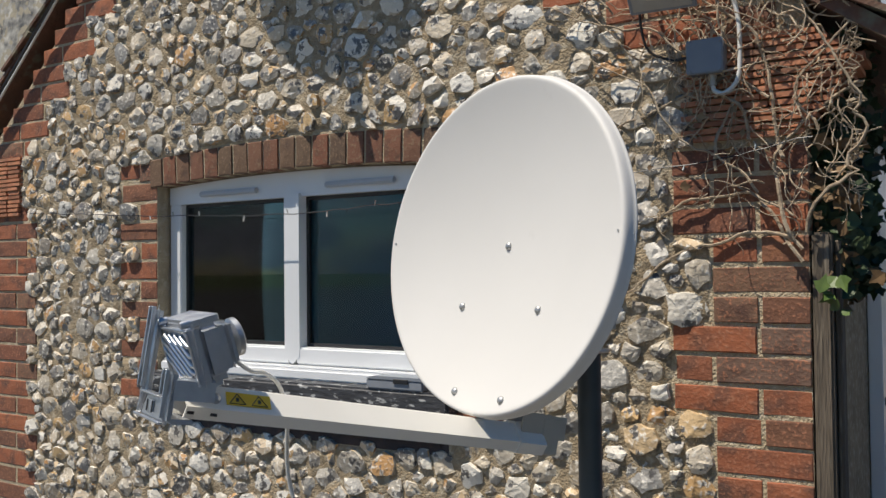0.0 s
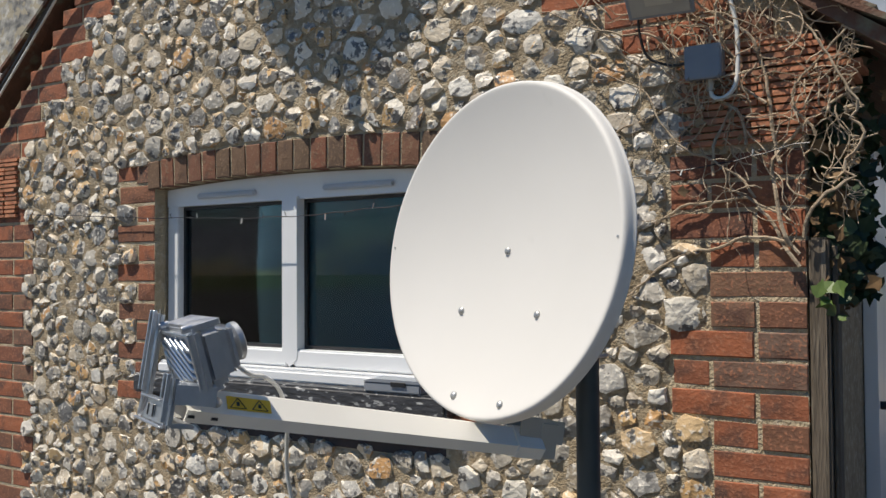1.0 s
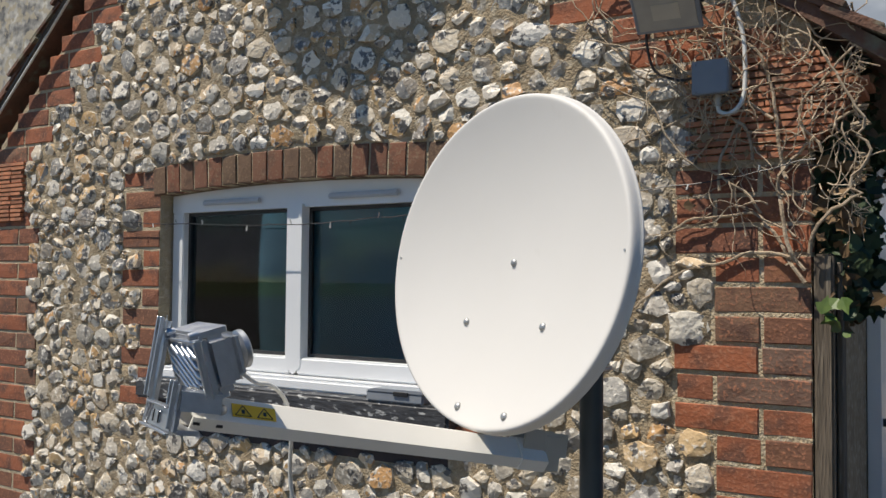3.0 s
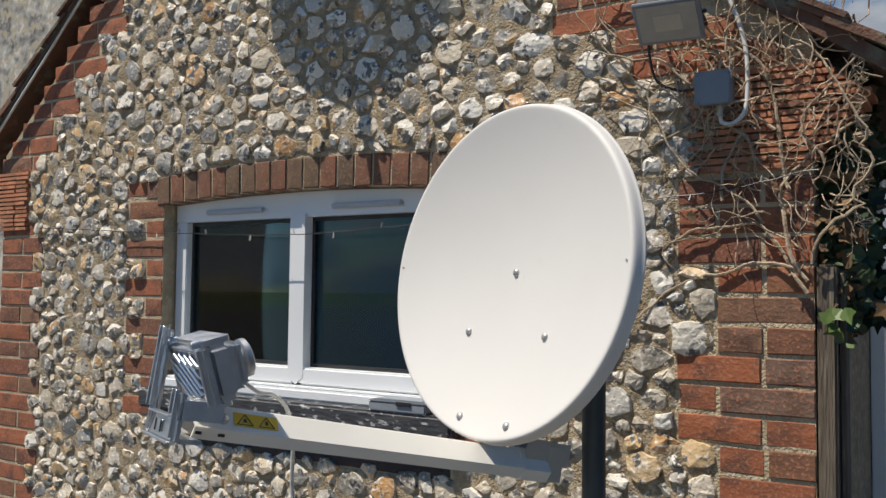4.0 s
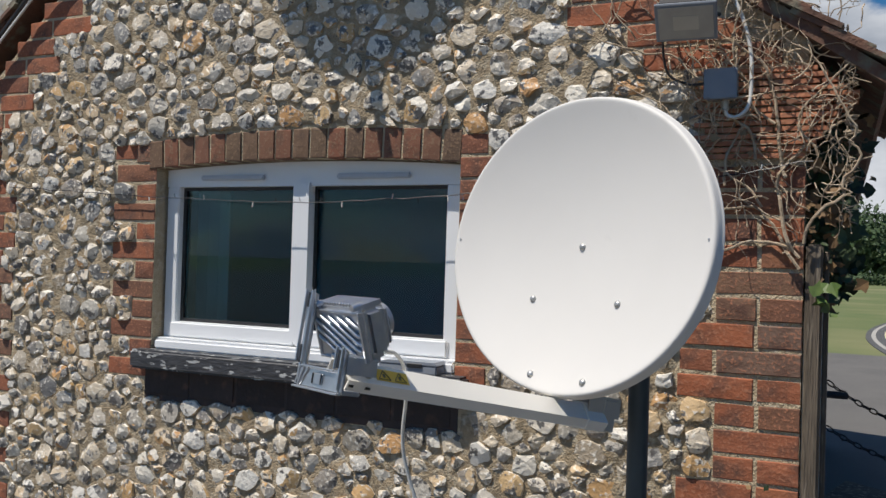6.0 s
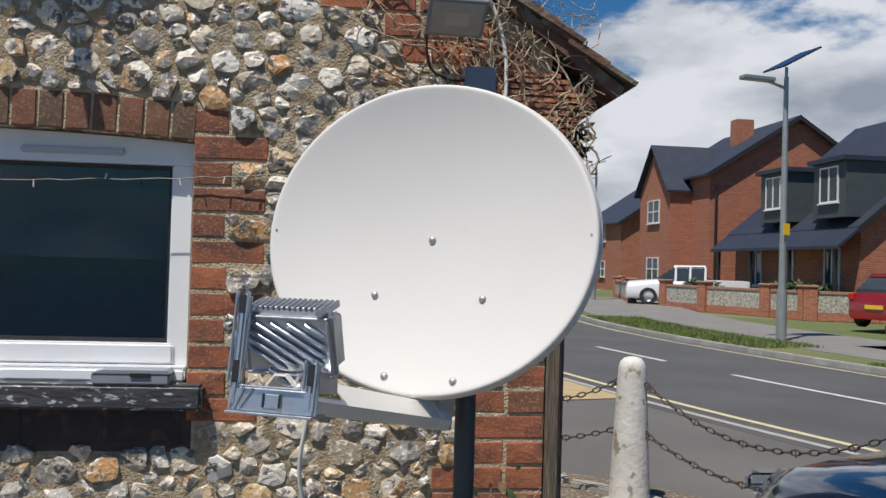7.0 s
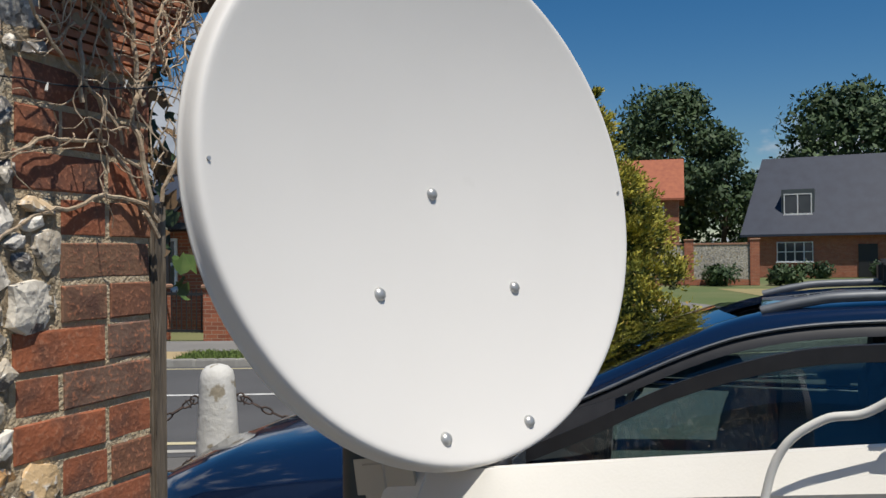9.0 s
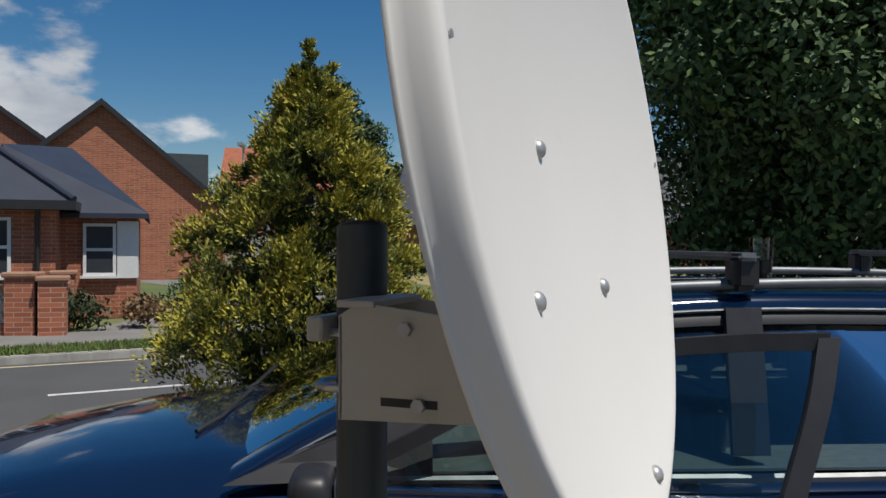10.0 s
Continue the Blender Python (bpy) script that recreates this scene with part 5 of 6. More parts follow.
slab(h3, "roof", [(-1.5, 4.4, 8.6), (-1.5, 6.9, 5.9), (5, 6.9, 5.9), (5, 4.4, 8.6)], .12, M_slate, None)
for z in (1.0, 4.2):
    window(h3, pose(-1.24, 5.3, z, 0, 0, -90), 1.7, 1.3, 2, 2)
part("downpipe", cyl(.06, 0, 6, 8, None, pose(.3, -.08, 0)), M_fascia, h3)
h4 = gable_house("farther red brick house with slate roof", house_frame(18.6, 57.0, 2), 9.0, 9.0, 5.0, 8.0, M_slate, .35)
window(h4, pose(-.04, 5.0, 3.6, 0, 0, -90), 1.7, 1.2, 2, 2)
window(h4, pose(-.04, 5.0, 1.0, 0, 0, -90), 1.7, 1.2, 2, 2)
h5 = gable_house("red brick house with an orange tiled roof and solar panels", house_frame(39.0, 23.0, -70), 9, 12, 5.0, 8.3, M_redroof, .3)
part("solar_panels", box(0, 3.2, 0, 2.0, 0, .05, 0, 1, None, pose(5.4, 1.5, 7.45, 0, 36, 0)), M_solar, h5)
h6 = gable_house("red brick gabled house with slate roof and dormer", house_frame(33.5, 16.0, -70), 9.5, 9, 3.2, 7.2, M_slate, .3)
part("dormer", box(5.5, 9.3, 2.5, 5.5, 3.6, 5.5), M_greypanel, h6)
h7 = empty("house", "brick house with an orange-red tiled roof", "house", house_frame(62.0, 12.0, -85))
part("wall", box(0, 7.4, 0, 7, 0, 5.7), M_hbrick, h7)
slab(h7, "roof", [(-.4, -.4, 5.55), (7.8, -.4, 5.55), (7.8, 3.5, 8.7), (-.4, 3.5, 8.7)], .15, M_redroof, None)
slab(h7, "roof", [(-.4, 3.5, 8.7), (7.8, 3.5, 8.7), (7.8, 7.4, 5.55), (-.4, 7.4, 5.55)], .15, M_redroof, None)
for i in range(3):
    window(h7, pose(.9 + i * 2.3, -.04, 3.7), .9, 1.3, 2, 2)
# long chalet terrace far off, with dormers
h8 = empty("terrace_house", "long grey-roofed brick house with white dormers", "house", house_frame(60.0, 0.0, -96))
part("wall", box(0, 26, 0, 8, 0, 3.0), M_hbrick, h8)
slab(h8, "roof", [(-.4, -.5, 2.8), (26.4, -.5, 2.8), (25.5, 4.5, 8.2), (.5, 4.5, 8.2)], .15, M_slate, None)
slab(h8, "roof", [(.5, 4.5, 8.2), (25.5, 4.5, 8.2), (26.4, 9.5, 2.8), (-.4, 9.5, 2.8)], .15, M_slate, None)
for x in (2.2, 9.2, 16.4, 21.5):
    part("dormer", box(x - .15, x + 1.85, .8, 3.2, 3.9, 5.75), M_greypanel, h8)
    window(h8, pose(x, .75, 4.1), 1.7, 1.35, 2, 1)
    window(h8, pose(x - .4, -.04, 1.0), 2.2, 1.3, 4, 2)
for x in (6.6, 14.0):
    part("door", box(x, x + 1.1, -.06, 0, 0, 2.1), M_fascia, h8)
    part("rooflight", box(x, x + .8, 0, .9, 0, .06, 0, 1, None, pose(0, 1.6, 4.95, 44, 0, 0)), M_pane, h8)
garden_wall([(43.6, 8.5), (43.9, 5.5), (44.3, 2.5), (44.6, -0.6)], 2.1, "high brick and flint boundary wall")


# ---- street lamps ----
def street_lamp(x, y, h, ang, yellow):
    s = empty("street_lamp", "grey steel solar street lamp by the kerb", "street lamp", pose(x, y, 0.09, 0, 0, ang), "street lamps")
    part("post", cyl(.085, 0, h, 14, .05), M_lamppost, s, smooth=60)
    part("base", cyl(.11, 0, 1.1, 14), M_lamppost, s, smooth=60)
    part("arm", tube([(0, 0, h - .25), (-.5, 0, h - .12)], .035, 8), M_lamppost, s)
    part("lamp_head", box(-1.15, -.35, -.12, .12, h - .14, h - .05, .02, 2, None, pose(0, 0, 0, 0, 0, 0)), M_lamppost, s)
    part("panel_stem", cyl(.035, h - .05, h + .22, 8), M_lamppost, s)
    part("solar_panel", box(-.55, .55, -.35, .35, 0, .04, .01, 1, None, pose(.15, 0, h + .38, 0, -28, 0)), M_solar, s)
    if yellow:
        part("sign", box(-.08, .08, -.115, -.10, 2.3, 2.55), M_yellow, s)


street_lamp(9.10, 15.55, 5.75, 12, True)
street_lamp(11.3, 38.0, 6.2, 0, False)
street_lamp(14.2, 62.9, 6.2, 0, False)
for x, y in ((36.0, 6.0), (31.5, 4.3)):
    s = empty("street_lamp", "plain grey steel street lamp", "street lamp", pose(x, y, 0), "far street lamps")
    part("post", cyl(.07, 0, 5.6, 10, .045), M_lamppost, s)
    part("lamp_head", box(-.9, .05, -.09, .09, 5.5, 5.62), M_lamppost, s)
cb = empty("utility_cabinet", "pale grey roadside utility cabinet", "cabinet", pose(6.2, 58.0, 0))
part("body", box(-.45, .45, -.25, .25, 0, 1.5, .03), M_winwhite, cb)
part("door", box(-.40, .40, -.27, -.255, .1, 1.4, .005), M_winwhite, cb)
rl = empty("low_rail", "low wooden knee rail at the edge of the field", "fence", pose(9, 66, 0))
part("rail", box(0, 8, -.06, .06, .5, .62), M_tactile, rl)
for i in range(5):
    part("post", box(i * 1.95, i * 1.95 + .12, -.06, .06, 0, .55), M_tactile, rl)


# ---- vehicles ----
def loft(stations, m=None):
    """Cross sections, each a list of (x, z), at given y."""
    b2 = bmesh.new()
    rings = [[b2.verts.new((x, y, z)) for x, z in sec] for y, sec in stations]
    for a, c in zip(rings, rings[1:]):
        for i in range(len(a) - 1):
            b2.faces.new((a[i], a[i + 1], c[i + 1], c[i]))
    b2.faces.new(rings[0][::-1])
    b2.faces.new(rings[-1])
    bmesh.ops.recalc_face_normals(b2, faces=b2.faces)
    if m is not None:
        b2.transform(m)
    return b2


def half_section(w, zt, zs, crown):
    """Right half from sill to middle, then mirrored."""
    right = [(w - .06, .26), (w - .01, .34), (w, .52), (w - .005, zs - .10), (w - .035, zs - .02), (w - .10, zs + (zt - zs) * .5), (w - .30, zt - .01), (w * .35, zt + crown * .8), (0, zt + crown)]
    return right + [(-x, z) for x, z in right[-2::-1]]


def wheel(parent, x, y, r=.31):
    t = part("tyre", lathe([(r * .62, -.1), (r * .95, -.1), (r, -.07), (r, .07), (r * .95, .1), (r * .62, .1)], 32, pose(x, y, r, 0, 90, 0)), M_rubber, parent, smooth=40)
    part("rim", lathe([(0, .05), (r * .2, .06), (r * .5, .045), (r * .64, .09), (r * .64, -.09), (0, -.05)], 24, pose(x, y, r, 0, 90 if x > 0 else -90, 0)), M_chrome, t, smooth=30)


def estate_car():
    """Nose at +y; the windscreen's foot near y = 0."""
    c = empty("estate_car", "dark blue estate car with roof bars and an open door", "car", pose(2.20, -0.10, 0, 0, 0, 0))
    st = [(1.22, half_section(.58, .56, .50, .01)), (1.18, half_section(.70, .66, .58, .015)), (1.02, half_section(.78, .76, .66, .03)), (.75, half_section(.825, .845, .74, .035)), (.35, half_section(.845, .915, .81, .035)),
          (0.0, half_section(.855, .955, .87, .03)), (-.28, half_section(.86, .945, .885, .01)), (-.6, half_section(.86, .915, .885, .0)), (-1.6, half_section(.86, .915, .885, .0)), (-2.6, half_section(.855, .925, .89, .0)), (-3.15, half_section(.82, .91, .88, 0)), (-3.25, half_section(.75, .85, .80, 0))]
    part("body", loft(st), M_bluecar, c, "glossy dark blue bodywork", 50)
    roof_x = .565
    prof = [(-.10, .915, .745), (-.32, 1.035, .70), (-.55, 1.138, .67), (-.82, 1.262, .635), (-1.02, 1.326, .61), (-1.28, 1.358, .59), (-1.7, 1.366, .575), (-2.3, 1.352, .565), (-2.85, 1.315, .55)]
    # roof skin
    rs = []
    for y, z, w in prof[4:]:
        rs.append((y, [(w, z - .035), (w - .03, z - .008), (w * .6, z + .012), (0, z + .022), (-w * .6, z + .012), (-w + .03, z - .008), (-w, z - .035)]))
    part("roof", loft(rs), M_bluecar, c, "", 60)
    for s in (1, -1):
        pb = bmesh.new()
        fine = spline(prof, 4)
        rows = [[pb.verts.new((s * (w + dx), y, z + dz)) for dx, dz in ((.036, -.040), (.034, -.024), (.018, -.006), (-.02, .006), (-.085, .010), (-.085, -.02), (.0, -.04))] for y, z, w in fine]
        for ra, rb in zip(rows, rows[1:]):
            for q in range(7):
                pb.faces.new((ra[q], ra[(q + 1) % 7], rb[(q + 1) % 7], rb[q]))
        bmesh.ops.recalc_face_normals(pb, faces=pb.faces)
        part("roof_side", pb, M_bluecar, c, smooth=50)
        fb = bmesh.new()
        rows = [[fb.verts.new((s * (w + dx), y, z + dz)) for dx, dz in ((.030, -.046), (.042, -.062), (.048, -.082), (.030, -.082), (.016, -.05))] for y, z, w in fine[5:]]
        for ra, rb in zip(rows, rows[1:]):
            for q in range(5):
                fb.faces.new((ra[q], ra[(q + 1) % 5], rb[(q + 1) % 5], rb[q]))
        bmesh.ops.recalc_face_normals(fb, faces=fb.faces)
        part("door_surround", fb, M_black, c, "black window surround", 40)
        part("drip_trim", tube(spline([(s * (w + .038), y, z - .042) for y, z, w in prof], 5), .0055, 6), M_rail, c, smooth=60)
        g = bmesh.new()
        vs = [(g.verts.new((s * (w + .004), y, max(z - .05, .93))), g.verts.new((s * .795, y, .925))) for y, z, w in prof[1:]]
        for a, b2 in zip(vs, vs[1:]):
            g.faces.new((a[0], b2[0], b2[1], a[1]))
        o = part("side_window", g, M_carglass, c)
        o.visible_shadow = False
        for y0, w0 in ((-1.46, .05), (-2.35, .04)):
            part("pillar", prism([(y0 - w0, .95), (y0 + w0, .95), (y0 + w0 - .02, 1.33), (y0 - w0 - .02, 1.33)], -.012, .012, None, Matrix(((0, s, 0, s * .675), (1, 0, 0, 0), (0, 0, 1, 0), (0, 0, 0, 1))) @ pose(0, 0, 0) @ Matrix(((1, 0, 0, 0), (0, 1, -.30, .35), (0, 0, 1, 0), (0, 0, 0, 1)))), M_black, c)
        part("window_trim", tube([(s * .83, -.50, .918), (s * .835, -1.6, .915), (s * .83, -2.9, .925)], .012, 6), M_rail, c)
        rail = [(s * .575, -1.02, 1.340), (s * .580, -1.14, 1.368), (s * .585, -1.30, 1.386), (s * .585, -1.9, 1.398), (s * .575, -2.6, 1.385), (s * .57, -2.8, 1.345)]
        part("roof_rail", tube(spline(rail, 5), .015, 8), M_rail, c, smooth=60)
    ws = bmesh.new()
    vs = []
    for y, z, w in prof[:5]:
        row = []
        for k in range(9):
            a = -1 + k / 4
            row.append(ws.verts.new((a * w * .97, y + .16 * (1 - a * a), z - .02 + .02 * (1 - a * a))))
        vs.append(row)
    for a, b2 in zip(vs, vs[1:]):
        for k in range(8):
            ws.faces.new((a[k], a[k + 1], b2[k + 1], b2[k]))
    o = part("windscreen", ws, M_carglass, c, smooth=80)
    o.visible_shadow = False
    for x in (-.45, .15):
        w = part("wiper", tube([(x, .05, .962), (x + .12, .0, .984), (x + .50, -.02, 1.0)], .007, 6), M_black, c)
    for y in (-1.49, -2.47):
        b2 = part("cross_bar", box(-.66, .66, y - .03, y + .03, 1.458, 1.482, .010, 2), M_rail, c, "grey roof bar with black feet", 40)
        for s in (1, -1):
            part("bar_foot", box(s * .60 - .045, s * .60 + .045, y - .038, y + .038, 1.375, 1.478, .018, 3), M_black, b2, smooth=40)
    for s in (1, -1):
        hb = bmesh.new()
        bmesh.ops.create_uvsphere(hb, u_segments=24, v_segments=14, radius=1)
        for v in hb.verts:
            v.co = Vector([math.copysign(abs(q) ** .55, q) for q in v.co])
            v.co = Vector((s * .955 + v.co.x * .092, -.335 + v.co.y * .055, .908 + v.co.z * .078))
        mi = part("mirror", hb, M_black, c, "black door mirror housing", 60)
        part("mirror_glass", box(s * .955 - .068, s * .955 + .068, -.3935, -.389, .852, .964, .0015, 1), M_pane, mi)
        part("mirror_stalk", box(min(s * .79, s * .875), max(s * .79, s * .875), -.37, -.31, .885, .925, .010, 2), M_black, mi, smooth=50)
        sp = bmesh.new()
        qs = [[sp.verts.new((s * (x + dx), y, z)) for x, y, z in ((.805, -.10, .905), (.812, -.62, .925), (.722, -.62, 1.095), (.745, -.30, .985))] for dx in (.0, .014)]
        for q in range(4):
            sp.faces.new((qs[0][q], qs[0][(q + 1) % 4], qs[1][(q + 1) % 4], qs[1][q]))
        sp.faces.new(qs[0])
        sp.faces.new(qs[1][::-1])
        bmesh.ops.recalc_face_normals(sp, faces=sp.faces)
        part("sail_panel", sp, M_black, c, "black panel at the mirror's foot")
        part("headlamp", box(s * .62 - .13, s * .62 + .13, 1.02, 1.16, .60, .70, .03, 3), M_clear, c, smooth=50)
        for y in (.55, -2.15):
            wheel(c, s * .79, y)
        part("seat", box(s * .36 - .23, s * .36 + .23, -1.50, -1.37, .45, 1.08, .05, 3), M_seat, c, smooth=50)
        part("headrest", box(s * .36 - .12, s * .36 + .12, -1.50, -1.40, 1.10, 1.25, .04, 3), M_seat, c, smooth=50)
    part("cabin_trim", box(-.77, .77, -2.95, -.46, .9165, .923, 0, 1), M_trim, c, "grey cabin lining")
    part("rear_seat", box(-.62, .62, -2.3, -2.15, .45, 1.12, .05, 3), M_seat, c, smooth=50)
    part("dashboard", box(-.60, .60, -.46, -.14, .70, .925, .03, 2), M_black, c, smooth=50)
    part("steering_wheel", tube([(.36 + .18 * math.cos(t), -.52 - .06 * math.sin(t), .93 + .17 * math.sin(t)) for t in [i * .3927 for i in range(16)]], .014, 6, closed=True), M_black, c)
    # front door, standing ajar on the near side
    D = pose(-.850, -.28, 0, 0, 0, -9)
    door = part("door", box(-.03, .03, -1.20, 0, .30, .915, .012, 2, None, D), M_bluecar, c, "dark blue front door standing ajar", 40)
    fr = [(.0, -.02, .91), (.035, -.26, 1.02), (.075, -.52, 1.150), (.105, -.80, 1.242), (.120, -1.05, 1.272), (.125, -1.29, 1.280), (.07, -1.25, 1.12), (.0, -1.17, .90)]
    fb = bmesh.new()
    top = spline([(x, y, z) for x, y, z in fr[:6]], 5)
    rows = [[fb.verts.new(D @ (Vector(p) + Vector(q))) for q in ((-.016, 0, .012), (-.016, 0, -.030), (.016, 0, -.030), (.016, 0, .012))] for p in top]
    back = spline(fr[5:], 5)
    rows2 = [[fb.verts.new(D @ (Vector(p) + Vector(q))) for q in ((-.018, .028, 0), (-.018, -.024, 0), (.018, -.024, 0), (.018, .028, 0))] for p in back]
    for rr in (rows, rows2):
        for ra, rb in zip(rr, rr[1:]):
            for q in range(4):
                fb.faces.new((ra[q], ra[(q + 1) % 4], rb[(q + 1) % 4], rb[q]))
        fb.faces.new(rr[0])
        fb.faces.new(rr[-1][::-1])
    bmesh.ops.recalc_face_normals(fb, faces=fb.faces)
    part("window_frame", fb, M_black, door, "black door window frame")
    g = bmesh.new()
    g.faces.new([g.verts.new(D @ Vector((x, y, z))) for x, y, z in fr])
    o = part("door_glass", g, M_carglass, door)
    o.visible_shadow = False


estate_car()
gl = empty("glass_tumbler", "clear glass half full of dark drink on the car roof", "glass", pose(1.78, -1.72, 1.374))
part("tumbler", lathe([(.028, 0), (.036, .15), (.034, .15), (.026, .008), (0, .008)], 24), M_clear, gl, smooth=50)
part("drink", lathe([(0, .009), (.0255, .009), (.031, .085), (0, .085)], 24), M_black, gl, smooth=50)


def small_car(x, y, ang, paint, label, lights=True):
    c = empty("parked_car", label, "car", pose(x, y, 0.1, 0, 0, ang))
    st = [(2.05, half_section(.55, .60, .5, .01)), (1.95, half_section(.75, .72, .6, .02)), (1.2, half_section(.84, .92, .8, .03)), (.6, half_section(.86, 1.0, .9, .0)), (-1.4, half_section(.86, 1.02, .94, .0)), (-1.95, half_section(.82, 1.0, .92, 0)), (-2.05, half_section(.74, .8, .7, 0))]
    part("body", loft(st), paint, c, "", 50)
    part("cabin", loft([(.75, [(.70, .98), (.66, 1.0), (-.66, 1.0), (-.70, .98)]), (0, [(.74, .98), (.60, 1.48), (-.60, 1.48), (-.74, .98)]), (-1.2, [(.74, .98), (.58, 1.50), (-.58, 1.50), (-.74, .98)]), (-1.85, [(.70, .98), (.62, 1.10), (-.62, 1.10), (-.70, .98)])]), M_pane, c)
    part("roof", loft([(.05, [(.61, 1.44), (.5, 1.52), (-.5, 1.52), (-.61, 1.44)]), (-1.35, [(.59, 1.44), (.5, 1.54), (-.5, 1.54), (-.59, 1.44)])]), paint, c)
    for s in (1, -1):
        for y2 in (1.25, -1.25):
            wheel(c, s * .80, y2, .33)
        if lights:
            part("tail_light", box(s * .68 - .10, s * .68 + .10, -2.06, -1.90, .78, .95, .02), M_red, c)
    if lights:
        part("number_plate", box(-.26, .26, -2.09, -2.06, .55, .66), M_yellow, c)


small_car(15.9, 21.0, -62, M_redcar, "dark red hatchback parked on the drive")


def pickup(x, y, ang):
    c = empty("pickup_truck", "white double-cab pick-up truck parked behind the garden wall", "pick-up", pose(x, y, .08, 0, 0, ang))
    part("body", loft([(2.5, half_section(.72, .85, .7, .02)), (2.4, half_section(.84, .98, .8, .03)), (1.2, half_section(.88, 1.10, .98, .02)), (.9, half_section(.89, 1.08, 1.0, 0)), (-.85, half_section(.89, 1.08, 1.0, 0))]), M_whitecar, c, "", 50)
    part("cab", loft([(1.15, [(.74, 1.05), (.70, 1.08), (-.70, 1.08), (-.74, 1.05)]), (.45, [(.78, 1.05), (.64, 1.66), (-.64, 1.66), (-.78, 1.05)]), (-.75, [(.78, 1.05), (.64, 1.68), (-.64, 1.68), (-.78, 1.05)]), (-.85, [(.78, 1.05), (.66, 1.55), (-.66, 1.55), (-.78, 1.05)])]), M_pane, c, "dark cab windows")
    part("roof", loft([(.50, [(.66, 1.62), (.55, 1.72), (-.55, 1.72), (-.66, 1.62)]), (-.82, [(.66, 1.62), (.55, 1.74), (-.55, 1.74), (-.66, 1.62)])]), M_whitecar, c)
    for s in (1, -1):
        for ya in (.42, -.18, -.80):
            part("pillar", prism([(ya - .05, 1.05), (ya + .05, 1.05), (ya + .03, 1.66), (ya - .05, 1.66)], -.012, .012, None, Matrix(((0, s, 0, s * .72), (1, 0, 0, 0), (0, 0, 1, 0), (0, 0, 0, 1))) @ Matrix(((1, 0, 0, 0), (0, 1, -.22, .30), (0, 0, 1, 0), (0, 0, 0, 1)))), M_whitecar, c)
        part("bed_side", box(s * .86 - .03, s * .86 + .03, -2.55, -.90, .55, 1.12, .015), M_whitecar, c, smooth=40)
        for y2 in (1.55, -1.70):
            wheel(c, s * .80, y2, .37)
    part("bed_floor", box(-.83, .83, -2.55, -.90, .52, .62), M_black, c)
    part("tailgate", box(-.83, .83, -2.60, -2.55, .55, 1.10, .01), M_whitecar, c)


pickup(14.3, 34.2, 70)
small_car(15.4, 38.8, 60, M_bluecar, "blue hatchback parked behind the garden wall", False)
small_car(37.5, 11.0, 120, M_black, "black car parked by the boundary wall")


# ---- plants ----
def leaf_cloud(V, F, c, r, n, size, rng, squash=(1, 1, 1), up=0.0):
    """Leaf-sized triangles and quads over a rough ball."""
    for _ in range(n):
        d = Vector((rng.gauss(0, 1), rng.gauss(0, 1), rng.gauss(0, 1))).normalized()
        rad = r * (rng.uniform(.55, 1.08))
        p = Vector(c) + Vector((d.x * squash[0], d.y * squash[1], d.z * squash[2])) * rad
        a = Vector((rng.gauss(0, 1), rng.gauss(0, 1), rng.gauss(0, 1) + up)).normalized()
        b2 = a.cross(d if abs(a.dot(d)) < .9 else Vector((0, 0, 1))).normalized()
        s = size * rng.uniform(.6, 1.4)
        o = len(V)
        V += [tuple(p - a * s), tuple(p + b2 * s * .5), tuple(p + a * s), tuple(p - b2 * s * .5)]
        F.append((o, o + 1, o + 2, o + 3))


def tree(name, label, x, y, h, rad, leaf, material, seed, n_clump=60, per=70, trunk=.3, base=.25, cat="tree"):
    rng = random.Random(seed)
    t = empty(name, label, cat, pose(x, y, 0))
    bm = bmesh.new()
    tube(spline([(0, 0, -.1), (rng.uniform(-.1, .1), 0, h * .25), (rng.uniform(-.3, .3), rng.uniform(-.3, .3), h * .55), (0, 0, h * .8)], 5), trunk, 9, trunk * .3, bm)
    V, F = [], []
    for i in range(n_clump):
        a, zf = rng.uniform(0, 6.283), rng.random() ** .8
        prof = math.sin(math.pi * min(.97, .12 + .85 * zf)) ** .6
        rr = rad * prof * rng.uniform(.35, 1.0)
        c = Vector((rr * math.cos(a), rr * math.sin(a), h * (base + (1 - base) * zf) - rad * .1))
        leaf_cloud(V, F, c, rad * rng.uniform(.20, .34), per, leaf, rng, (1, 1, .8))
        if i % 3 == 0:
            s = Vector((0, 0, h * rng.uniform(.25, .6)))
            tube([s, s.lerp(c, .5) + Vector((0, 0, .1 * rad)), c], trunk * .22, 5, trunk * .05, bm)
    part("trunk", bm, M_bark, t)
    raw("crown", V, F, material, t)
    return t


